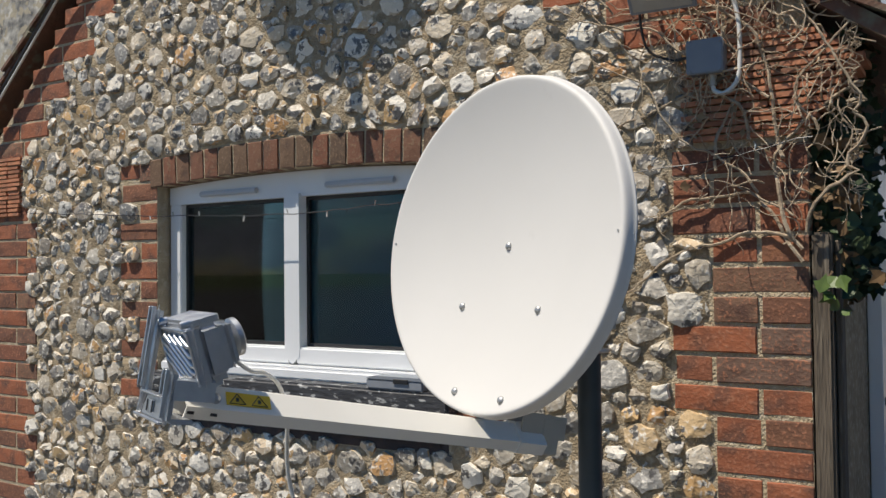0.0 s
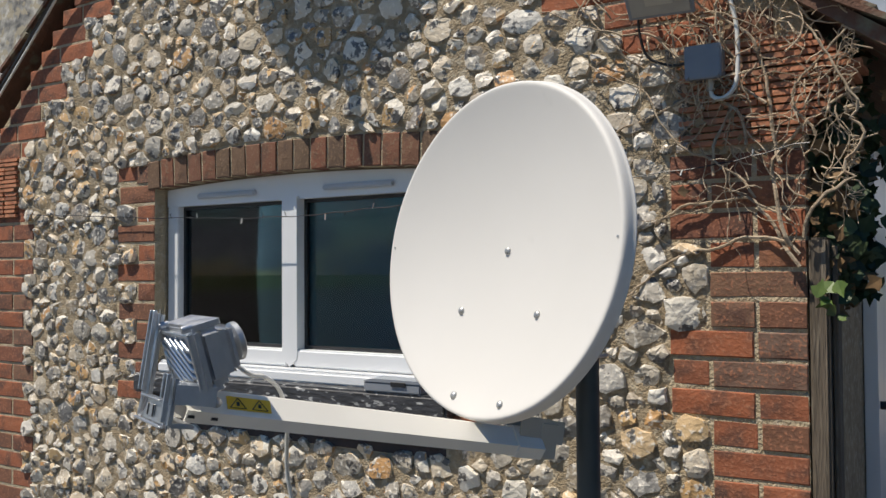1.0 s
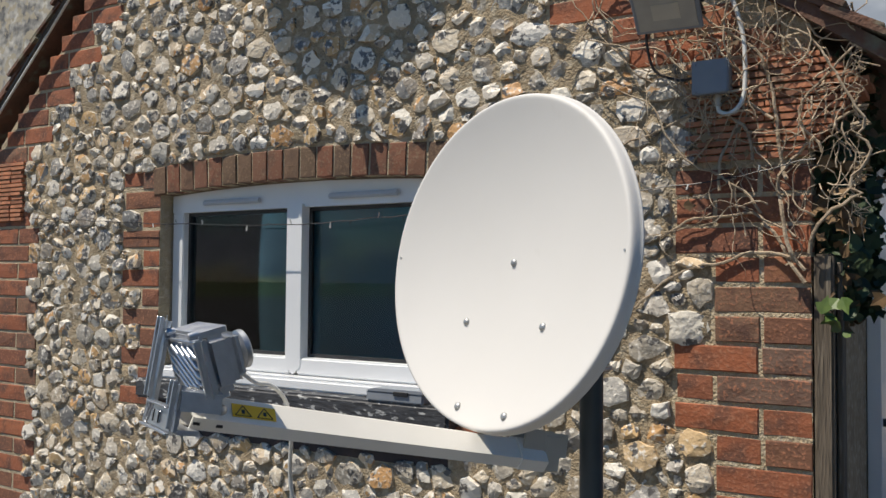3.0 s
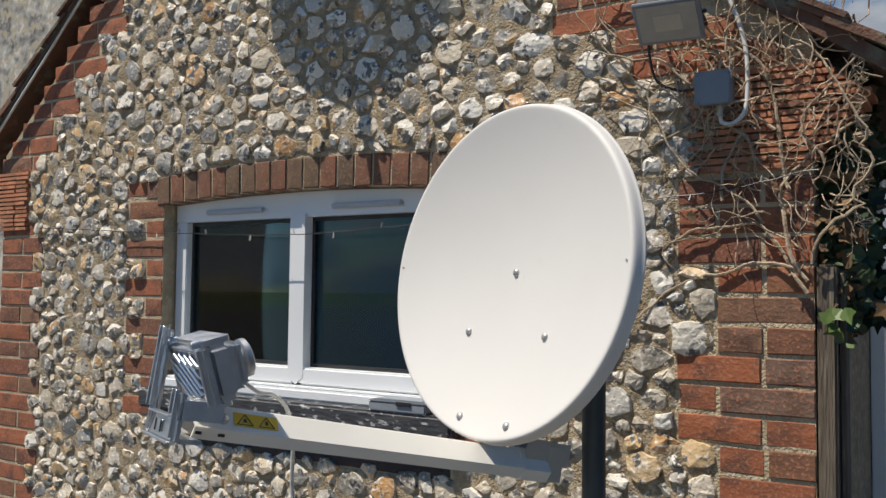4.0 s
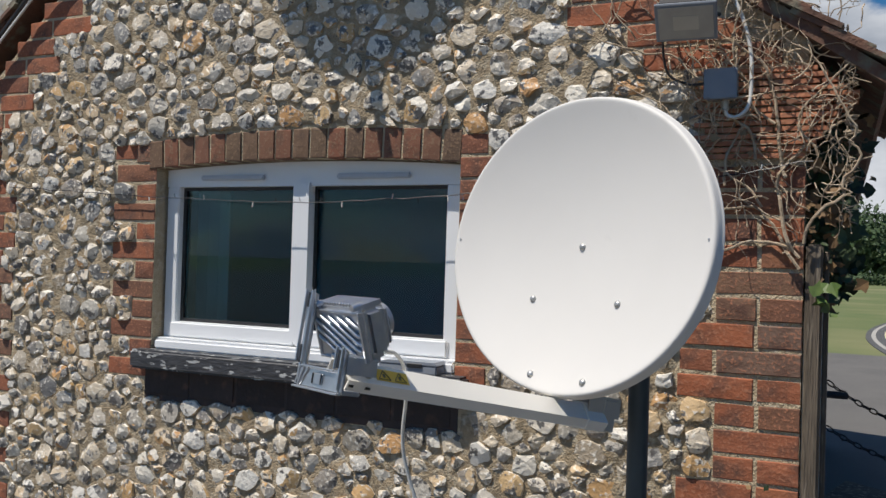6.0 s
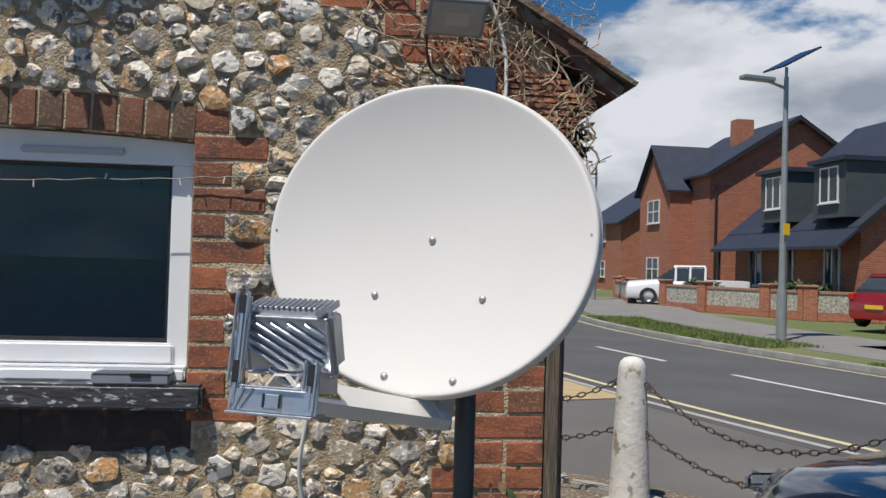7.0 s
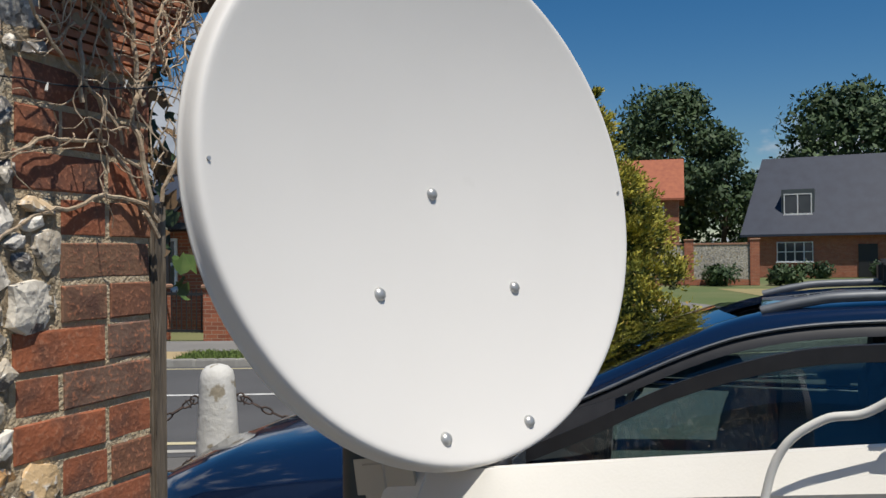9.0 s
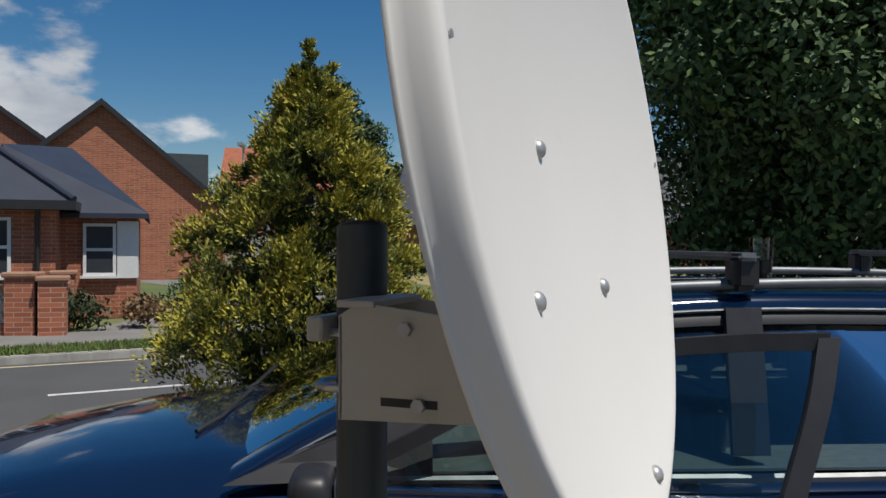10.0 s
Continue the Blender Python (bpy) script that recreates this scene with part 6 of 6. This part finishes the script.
def conifer(x, y, h, rad):
    """Tiers of upswept sprays: dark green inside, golden at the tips."""
    rng = random.Random(77)
    t = empty("conifer", "golden-green bushy conifer beside the car", "tree", pose(x, y, 0))
    bm = bmesh.new()
    tube([(0, 0, -.1), (.02, 0, .6), (0, .02, h * .85)], .06, 8, .012, bm)
    dark, gold = ([], []), ([], [])

    def frond(p, g, ln, wd, tip):
        V, F = gold if tip else dark
        w = Matrix.Rotation(rng.uniform(0, 6.28), 3, g) @ g.orthogonal().normalized()
        o = len(V)
        V += [tuple(p - w * wd * .4), tuple(p + g * ln * .5 - w * wd), tuple(p + g * ln), tuple(p + g * ln * .5 + w * wd)]
        F.append((o, o + 1, o + 2, o + 3))
    sprays = []
    for i in range(470):
        zf = rng.random() ** 1.05
        z = .45 + (h - .72) * zf
        prof = (.22 + .78 * zf / .36 if zf < .36 else (1 - (zf - .36) / .64) ** .80) + .05
        a = rng.uniform(0, 6.283)
        bump = 1 + .20 * math.sin(3 * a + 5 * zf) + .20 * math.sin(5 * a - 9 * zf) + .10 * math.sin(17 * zf + 2 * a)
        inner = i % 4 == 0
        rr = rad * prof * bump * (rng.uniform(.15, .6) if inner else rng.uniform(.72, .98))
        sprays.append((Vector((rr * math.cos(a), rr * math.sin(a), z)), Vector((math.cos(a), math.sin(a), rng.uniform(.35, 1.0))).normalized(), rng.uniform(.085, .155) * (1.12 - .5 * zf), inner))
        if i % 4 == 0:
            tube([(0, 0, max(.2, z - rr * .6)), sprays[-1][0] * .9], .010, 5, .004, bm)
    for k, (dx, dy, top) in enumerate(((0, 0, 0), (.10, -.06, -.10), (-.09, .07, -.15), (.05, .11, -.20), (-.06, -.10, -.24))):
        for q in range(6):
            sprays.append((Vector((dx + rng.gauss(0, .012), dy + rng.gauss(0, .012), h - .40 + top + q * .06)), Vector((dx, dy, .5)).normalized(), .070 - q * .008, False))
    for c, out, size, inner in sprays:
        # each spray is a handful of twigs that fan out and carry short fronds
        for _ in range(21):
            d = (out * 1.0 + Vector((rng.gauss(0, .55), rng.gauss(0, .55), rng.gauss(.18, .45)))).normalized()
            root = c - out * size * .7
            reach = size * rng.uniform(1.0, 1.75)
            for q in range(20):
                f = rng.uniform(.25, 1.0)
                p = root + d * reach * f + Vector((rng.gauss(0, 1), rng.gauss(0, 1), rng.gauss(0, 1))) * size * .13 * (1.2 - f * .7)
                g = (d + Vector((rng.gauss(0, .45), rng.gauss(0, .45), rng.gauss(.25, .4)))).normalized()
                frond(p, g, rng.uniform(.018, .034), rng.uniform(.0035, .0065), not inner and f > .56 + rng.gauss(0, .08))
    part("trunk", bm, M_bark, t)
    raw("crown", *dark, M_conifer, t, "dark green inner foliage")
    raw("golden_crown", *gold, M_conifertip, t, "golden yellow-green tips of the sprays")


conifer(3.56, -0.19, 2.58, .66)
tree("oak_tree", "large dark green broadleaf tree behind the car", 21.5, -12.0, 14.0, 6.0, .115, M_treeleaf, 5, 330, 520, .35, .13)
tree("round_tree", "round-headed dark tree behind the houses", 80, 6.8, 16.6, 6.0, .24, M_farleaf, 6, 90, 170, .4)
tree("round_tree", "broad dark tree behind the long house", 82, -8, 15.8, 7.2, .26, M_farleaf, 8, 100, 170, .4)
tree("round_tree", "small rounded tree behind the long house", 76, 2.2, 10, 4.5, .24, M_farleaf, 9, 50, 120, .3)
rng = random.Random(31)
V, F = [], []
for i in range(260):
    x = rng.uniform(-20, 110)
    y = 172 + rng.uniform(-6, 14)
    hh = (8 + 7 * (.5 + .5 * math.sin(x * .33)) * (.5 + .5 * math.sin(x * .117 + 1.3))) * rng.uniform(.7, 1.15) + (5 if x < 2 else 0)
    leaf_cloud(V, F, (x, y, hh * .5), hh * .5, 300, .48, rng, (.9, 1, 1.0))
for i in range(60):
    x = rng.uniform(80, 94)
    y = rng.uniform(-40, 40)
    leaf_cloud(V, F, (x, y, 4), 4.2, 200, .36, rng)
for i in range(150):
    leaf_cloud(V, F, (rng.uniform(-5, 62), 138 + rng.uniform(-3, 3), .6), rng.uniform(.8, 1.5), 90, .30, rng, (1.6, 1, .9))
wd = raw("far_wood", V, F, M_farleaf)
tagged(wd, "belt of dark green trees on the skyline", "trees", kind="stuff")
for x, y, w, d2, rz in ((29, 152, 7, 5, 70), (39, 158, 8, 5, 100), (50, 154, 6, 5, 80)):
    f = gable_house("low old farm building with a grey roof", house_frame(x, y, rz), d2, w, 2.0, 4.6, M_farslate, .3, kind="building")


def shrub(x, y, r, label, material, seed, leaf=.05, z=.1):
    rng = random.Random(seed)
    V, F = [], []
    for k in range(7):
        leaf_cloud(V, F, (rng.uniform(-r, r) * .7, rng.uniform(-r, r) * .7, r * rng.uniform(.35, .7)), r * .55, 130, leaf, rng)
    b2 = raw("shrub", V, F, material)
    b2.location = (x, y, z)
    tagged(b2, label, "shrub", "garden shrubs")


shrub(14.6, 5.0, .55, "green garden shrub by the brick wall", M_leaf, 1)
shrub(15.0, 3.9, .5, "brownish low garden shrub", M_dryleaf, 2)
shrub(16.3, 3.4, .8, "green garden shrub beside the bungalow", M_treeleaf, 3)
for i, (x, y) in enumerate(((43.5, 1.0), (44.5, -2.0), (57, -4.0), (57, -8.0), (56, -13), (55.5, -18))):
    shrub(x, y, .9, "clipped green shrub before the long house", M_farleaf, 20 + i, .12, 0)
for i, (x, y) in enumerate(((16.2, 29.0), (16.8, 28.0), (14.4, 33.0), (14.6, 34.5))):
    shrub(x, y, .8, "green shrub behind the garden wall", M_farleaf, 40 + i, .1, .4)
tagged(raw("dry_lawn", [(22, -4, -.01), (40, 1, -.01), (42, -20, -.01), (20, -18, -.01)], [(0, 1, 2, 3)], mat("dry_lawn", (0.30, 0.24, 0.11), (0.24, 0.21, 0.09), .95, 0, 2, .6, 30)), "parched yellow lawn across the road", "lawn", kind="structure")
tagged(raw("side_road", [(14.5, 2.2, -.008), (24, -1, -.008), (36, 6, -.008), (36, 11, -.008), (25, 4, -.008), (13, 5, -.008)], [tuple(range(6))], M_path), "pale side road between the lawns", "road", kind="structure")

for x, y, m2 in ((13.05, 17.2, M_yellow), (12.85, 17.4, M_bluecar)):
    tb = empty("garden_tub", "small coloured plastic tub at the drive's edge", "tub", pose(x, y, .09), "garden tubs")
    part("tub", lathe([(.10, 0), (.14, .26), (.13, .26), (.095, .02), (0, .02)], 18), m2, tb, smooth=50)
    part("soil", cyl(.12, .20, .215, 16), M_dirt, tb)


# ---- roof edges, ivy and fittings on the cottage ----
def roof_edge(name, label, foot, top, side_sign, y_front, y_back):
    """Overlapping tile courses up the slope from foot to top, each (x, z), with an undercloak board."""
    a, b2 = Vector((foot[0], 0, foot[1])), Vector((top[0], 0, top[1]))
    d = (b2 - a).normalized()
    n = Vector((-d.z, 0, d.x)) if d.x > 0 else Vector((d.z, 0, -d.x))
    ln = (b2 - a).length
    r = empty(name, label, "roof", pose(0, 0, 0), kind="structure")
    bm = bmesh.new()
    rng = random.Random(4)
    k = 0
    while k * .10 < ln:
        p = a + d * (k * .10 - .02)
        y = y_front
        col = 0
        while y < y_back:
            w = min(.165, y_back - y)
            q = p + n * rng.uniform(-.003, .004)
            e = q + d * .24
            yy = y + (rng.uniform(-.012, .012) if col == 0 else 0)
            lo, hi = n * .030, n * .004
            vs = [bm.verts.new(v) for v in (q + lo + Vector((0, yy, 0)), e + hi + Vector((0, yy, 0)), e + hi + Vector((0, y + w - .004, 0)), q + lo + Vector((0, y + w - .004, 0)))]
            ws = [bm.verts.new(v.co - n * .014) for v in vs]
            bm.faces.new(vs)
            bm.faces.new(ws[::-1])
            for i in range(4):
                j = (i + 1) % 4
                bm.faces.new((vs[j], vs[i], ws[i], ws[j]))
            y += w
            col += 1
            if col > 7:
                w = y_back - y
                y = y_back
        k += 1
    bmesh.ops.recalc_face_normals(bm, faces=bm.faces)
    part("tiles", bm, M_rooftile, r, "weathered brown clay roof tiles")
    bb = bmesh.new()
    vs = []
    for p, t in ((a, .004), (b2, .004)):
        vs.append([bb.verts.new(p + Vector((0, yy, 0)) - n * q) for yy, q in ((y_front + .012, t), (y_front + .012, t + .034), (y_back, t + .034), (y_back, t))])
    for i in range(4):
        j = (i + 1) % 4
        bb.faces.new((vs[0][i], vs[0][j], vs[1][j], vs[1][i]))
    bb.faces.new(vs[0])
    bb.faces.new(vs[1][::-1])
    bmesh.ops.recalc_face_normals(bb, faces=bb.faces)
    part("undercloak", bb, M_rooftile, r)
    return r


roof_edge("roof_east", "weathered clay tile roof slope over the road side", (0.545, 2.075), (-1.15, 3.30), 1, -0.050, 6.0)
roof_edge("roof_west", "weathered clay tile roof slope on the yard side", (-3.35, 2.02), (-1.40, 3.80), -1, -0.030, 6.0)
for k, r in ((0, .008), (1, .006)):
    c = part("roof_cable", tube([(-3.30 + 1.9 * t, -.045 - .004 * k, 1.98 - .025 * k + 1.9 * .93 * t + .008 * math.sin(9 * t + k)) for t in [i / 14 for i in range(15)]], r, 6), M_cable if k else M_black, smooth=60)
    tagged(c, "cable clipped along the roof edge", "cable", "roof cables")
nb = part("wall_neighbour", box(-7.0, -3.2, 1.2, 1.5, 0, 6.0), M_hflint)
tagged(nb, "shaded flint wall of the house next door", "wall", kind="structure")

# corner post, side door
ps = empty("timber_post", "weathered timber post fixed at the cottage corner", "post", pose(.375, .035, 0))
part("post", box(-.040, .004, -.04, .06, 0, 1.62, .006, 2), M_timber, ps, smooth=30)
part("batten", box(.006, .020, -.01, .05, 0, 1.60, .003, 1), M_timber, ps)
dr = empty("door_1", "white painted door in the side wall", "door", pose(.331, 1.15, 0), kind="structure")
part("door_leaf", box(0, .03, .06, .96, .05, 2.0, .004), M_upvc, dr)
part("door_frame", box(0, .045, 0, .055, 0, 2.06, .003), M_upvc, dr)
part("door_handle", cyl(.015, 0, .10, 10, None, pose(.03, .14, 1.05, 0, 90, 0)), M_black, dr)

# flood lamp, junction box and their cables
fl = empty("flood_lamp", "small black flood lamp with a grey glass front", "lamp", pose(.02, -.02, 2.24))
H = pose(0, -.12, -.01, -42, 0, 4)
body = part("housing", box(-.078, .078, -.055, .055, -.005, .028, .008, 2, None, H), M_black, fl, smooth=35)
part("front_rim", box(-.083, .083, -.060, .060, -.014, -.005, .003, 1, None, H), M_jbox, body)
part("front_glass", box(-.073, .073, -.050, .050, -.016, -.0142, 0, 1, None, H), M_lampglass, body)
part("reflector", box(-.034, .034, -.022, .022, -.0175, -.0162, 0, 1, None, H), M_bracket, body)
part("bracket", tube([(-.06, 0, .0), (-.06, -.06, .02), (-.086, -.11, .0)], .006, 6), M_black, fl)
part("bracket", tube([(.06, 0, .0), (.06, -.06, .02), (.086, -.11, .0)], .006, 6), M_black, fl)
part("cable", tube(spline([(-.06, -.08, .02), (-.075, -.05, -.06), (-.06, -.03, -.14), (.0, -.02, -.17), (.05, -.03, -.17)], 5), .004, 6), M_black, fl, smooth=60)
jb = empty("junction_box", "grey plastic junction box among ivy stems", "junction box", pose(.105, -.004, 2.064))
part("box_body", box(-.044, .044, -.050, 0, -.042, .042, .006, 2), M_jbox, jb, smooth=35)
part("lid", box(-.045, .045, -.060, -.0502, -.043, .043, .0025, 2), M_jbox, jb)
for x in (-.037, .037):
    for z in (-.035, .035):
        part("screw", cyl(.0045, 0, .003, 8, None, pose(x, -.060, z, 90, 0, 0)), M_jbox, jb)
part("gland", cyl(.011, -.07, -.042, 12, None, pose(.012, -.028, 0)), M_bracket, jb, smooth=40)
part("cable", tube(spline([(.012, -.028, -.068), (.018, -.03, -.085), (.045, -.035, -.092), (.075, -.035, -.06), (.080, -.03, .02), (.075, -.028, .10), (.055, -.03, .18), (.03, -.03, .24), (.0, -.02, .30)], 6), .0058, 8), M_cable, jb, "white cable looped up the wall", 60)

# string of small lights across the window
rng = random.Random(9)
sl = empty("string_lights", "thin black wire with tiny clear bulbs across the window", "string lights", pose(0, 0, 0))
wp = spline([(-2.75, -.022, 1.80), (-2.3, -.024, 1.775), (-1.98, -.02, 1.757), (-1.5, -.015, 1.738), (-1.15, -.015, 1.738), (-.75, -.018, 1.757), (-.45, -.026, 1.775), (0.05, -.03, 1.80), (.35, -.05, 1.845)], 8)
part("wire", tube([p + Vector((0, 0, rng.uniform(-.003, .003))) for p in wp], .0016, 5), M_black, sl)
for i in range(2, len(wp) - 1, 2):
    p = wp[i] + Vector((rng.uniform(-.02, .02), 0, 0))
    q = p + Vector((rng.uniform(-.006, .006), -.002, rng.choice((-.020, -.014, .016))))
    part("bulb", tube([p, p.lerp(q, .5), q], .0018, 5, .0026), M_clear if i % 4 else M_cable, sl)

# ivy: bare stems, twigs and leaves
iv = empty("ivy", "bare brown ivy stems over the corner with some green leaves", "ivy", pose(.33, -.02, 0))
rng = random.Random(12)
OFF = Vector((-.33, .02, 0))


def wander(p, ang, ln, step, bend, y0, keep=None):
    pts = [Vector(p)]
    a = ang
    y = y0
    while ln > 0:
        a += rng.gauss(0, bend)
        y = max(-.045, min(-.010, y + rng.gauss(0, .005)))
        q = pts[-1] + Vector((math.cos(a) * step, 0, math.sin(a) * step))
        q.y = y
        q.x = min(q.x, .44 + rng.uniform(-.02, .03))
        pts.append(q)
        ln -= step
    return [v + OFF for v in pts]


for sx, sz, ang, ln, r in ((.32, 1.55, 145, .62, .0065), (.32, 1.58, 128, .75, .006), (.30, 1.60, 112, .8, .0075), (.33, 1.62, 100, .85, .006), (.30, 1.66, 150, .55, .004), (.22, 1.72, 120, .6, .005), (.12, 1.78, 108, .7, .006), (.20, 1.85, 95, .6, .006),
                           (.28, 1.80, 90, .6, .007), (.36, 1.86, 85, .5, .005), (.10, 1.95, 130, .55, .005), (.05, 2.05, 120, .5, .004), (.25, 1.95, 135, .7, .005)):
    part("stem", tube(wander((sx, -.03, sz), radians(ang), ln, .024, .24, -.03), r * .78, 6, r * .35), M_stem, iv)
tw = bmesh.new()
for i in range(185):
    x, z = rng.gauss(.20, .15), rng.gauss(2.08, .20)
    if x < -.22 or x > .50 or z < 1.58 or z > 2.62 or z > 1.72 + (x + .30) * 2.6 + .6:
        x, z = rng.uniform(.05, .40), rng.uniform(1.75, 2.3)
    tube(wander((x, -.03, z), rng.uniform(0, 6.28), rng.uniform(.06, .26), .016, .38, rng.uniform(-.055, -.015)), rng.uniform(.0012, .0027), 5, .0007, tw)
for i in range(42):
    x, z = rng.uniform(.33, .45), rng.uniform(1.72, 2.05)
    tube(wander((x, -.03, z), rng.uniform(-.6, 2.2), rng.uniform(.05, .16), .016, .4, rng.uniform(-.05, -.015)), rng.uniform(.0014, .0028), 5, .0008, tw)
for i in range(26):
    x = rng.uniform(-.25, .15)
    tube(wander((x, -.03, rng.uniform(2.15, 2.6)), rng.uniform(0, 6.28), rng.uniform(.15, .4), .02, .25, rng.uniform(-.05, -.015)), rng.uniform(.0018, .003), 5, .001, tw)
tagged(part("twig_tangle", tw, M_stem, iv, "tangle of thin dry ivy twigs"), kind="stuff")


def leaves(name, material, n, place, size, label, five=True):
    V, F = [], []
    for _ in range(n):
        p = Vector(place()) + OFF
        nrm = Vector((rng.gauss(0, .5), -1, rng.gauss(.3, .5))).normalized()
        a = nrm.orthogonal().normalized()
        a = Matrix.Rotation(rng.uniform(0, 6.28), 3, nrm) @ a
        b2 = nrm.cross(a)
        s = size * rng.uniform(.5, 1.3)
        o = len(V)
        shape = ((0, -.9), (.55, -.55), (.95, .05), (.42, .25), (0, 1.1), (-.42, .25), (-.95, .05), (-.55, -.55))
        V += [tuple(p + (a * u + b2 * v) * s + nrm * (.12 * s * abs(u))) for u, v in shape]
        F += [(o, o + 1, o + 2, o + 3), (o, o + 3, o + 4, o + 5), (o, o + 5, o + 6, o + 7)]
    return tagged(raw(name, V, F, material, iv), label, kind="stuff")


leaves("green_leaves", M_leaf, 1500, lambda: (.340 + abs(rng.gauss(0, .045)), rng.uniform(.03, .50), rng.uniform(1.46, 2.10)), .024, "dark green ivy leaves")
leaves("dry_leaves", M_dryleaf, 420, lambda: (.335 + abs(rng.gauss(0, .05)), rng.uniform(.0, .3), rng.uniform(1.44, 2.10)), .020, "withered brown ivy leaves")
leaves("bright_leaves", mat("young_leaf", (.045, .080, .016), (.085, .13, .026), .5, 0, 30, 0, 60, "island", .3), 7, lambda: (rng.uniform(.34, .45), rng.uniform(-.06, -.01), rng.uniform(1.38, 1.50)), .020, "bright green young ivy leaves")
leaves("dry_leaves", M_dryleaf, 26, lambda: (rng.uniform(-.05, .3), rng.uniform(-.05, -.02), rng.uniform(1.7, 2.3)), .014, "withered brown ivy leaves")
sp = empty("ivy_sprig", "small ivy sprig with dry leaves at the wall foot", "ivy", pose(.21, -.03, .80))
for i in range(6):
    part("stem", tube(spline([(rng.uniform(-.03, .03), 0, -.25), (rng.uniform(-.06, .06), -.03, -.08), (rng.uniform(-.12, .12), -.05, rng.uniform(.0, .12))], 4), .003, 5, .0012), M_stem, sp)
V, F = [], []
for i in range(60):
    p = Vector((rng.gauss(0, .055), rng.uniform(-.07, -.01), rng.gauss(.02, .055)))
    a = Vector((rng.gauss(0, 1), rng.gauss(0, .5), rng.gauss(0, 1))).normalized()
    b2 = a.cross(Vector((0, -1, .3))).normalized()
    s = rng.uniform(.010, .022)
    o = len(V)
    V += [tuple(p - a * s), tuple(p + b2 * s * .7), tuple(p + a * s), tuple(p - b2 * s * .7)]
    F.append((o, o + 1, o + 2, o + 3))
tagged(raw("foliage", V[:120], F[:30], M_leaf, sp), "green ivy leaves", kind="stuff")
tagged(raw("foliage", V[120:], [tuple(q - 120 for q in f) for f in F[30:]], M_dryleaf, sp), "dry ivy leaves", kind="stuff")

# ---- the pieces of the walls ----
lay_bricks()
lay_tiles()
lay_flints()
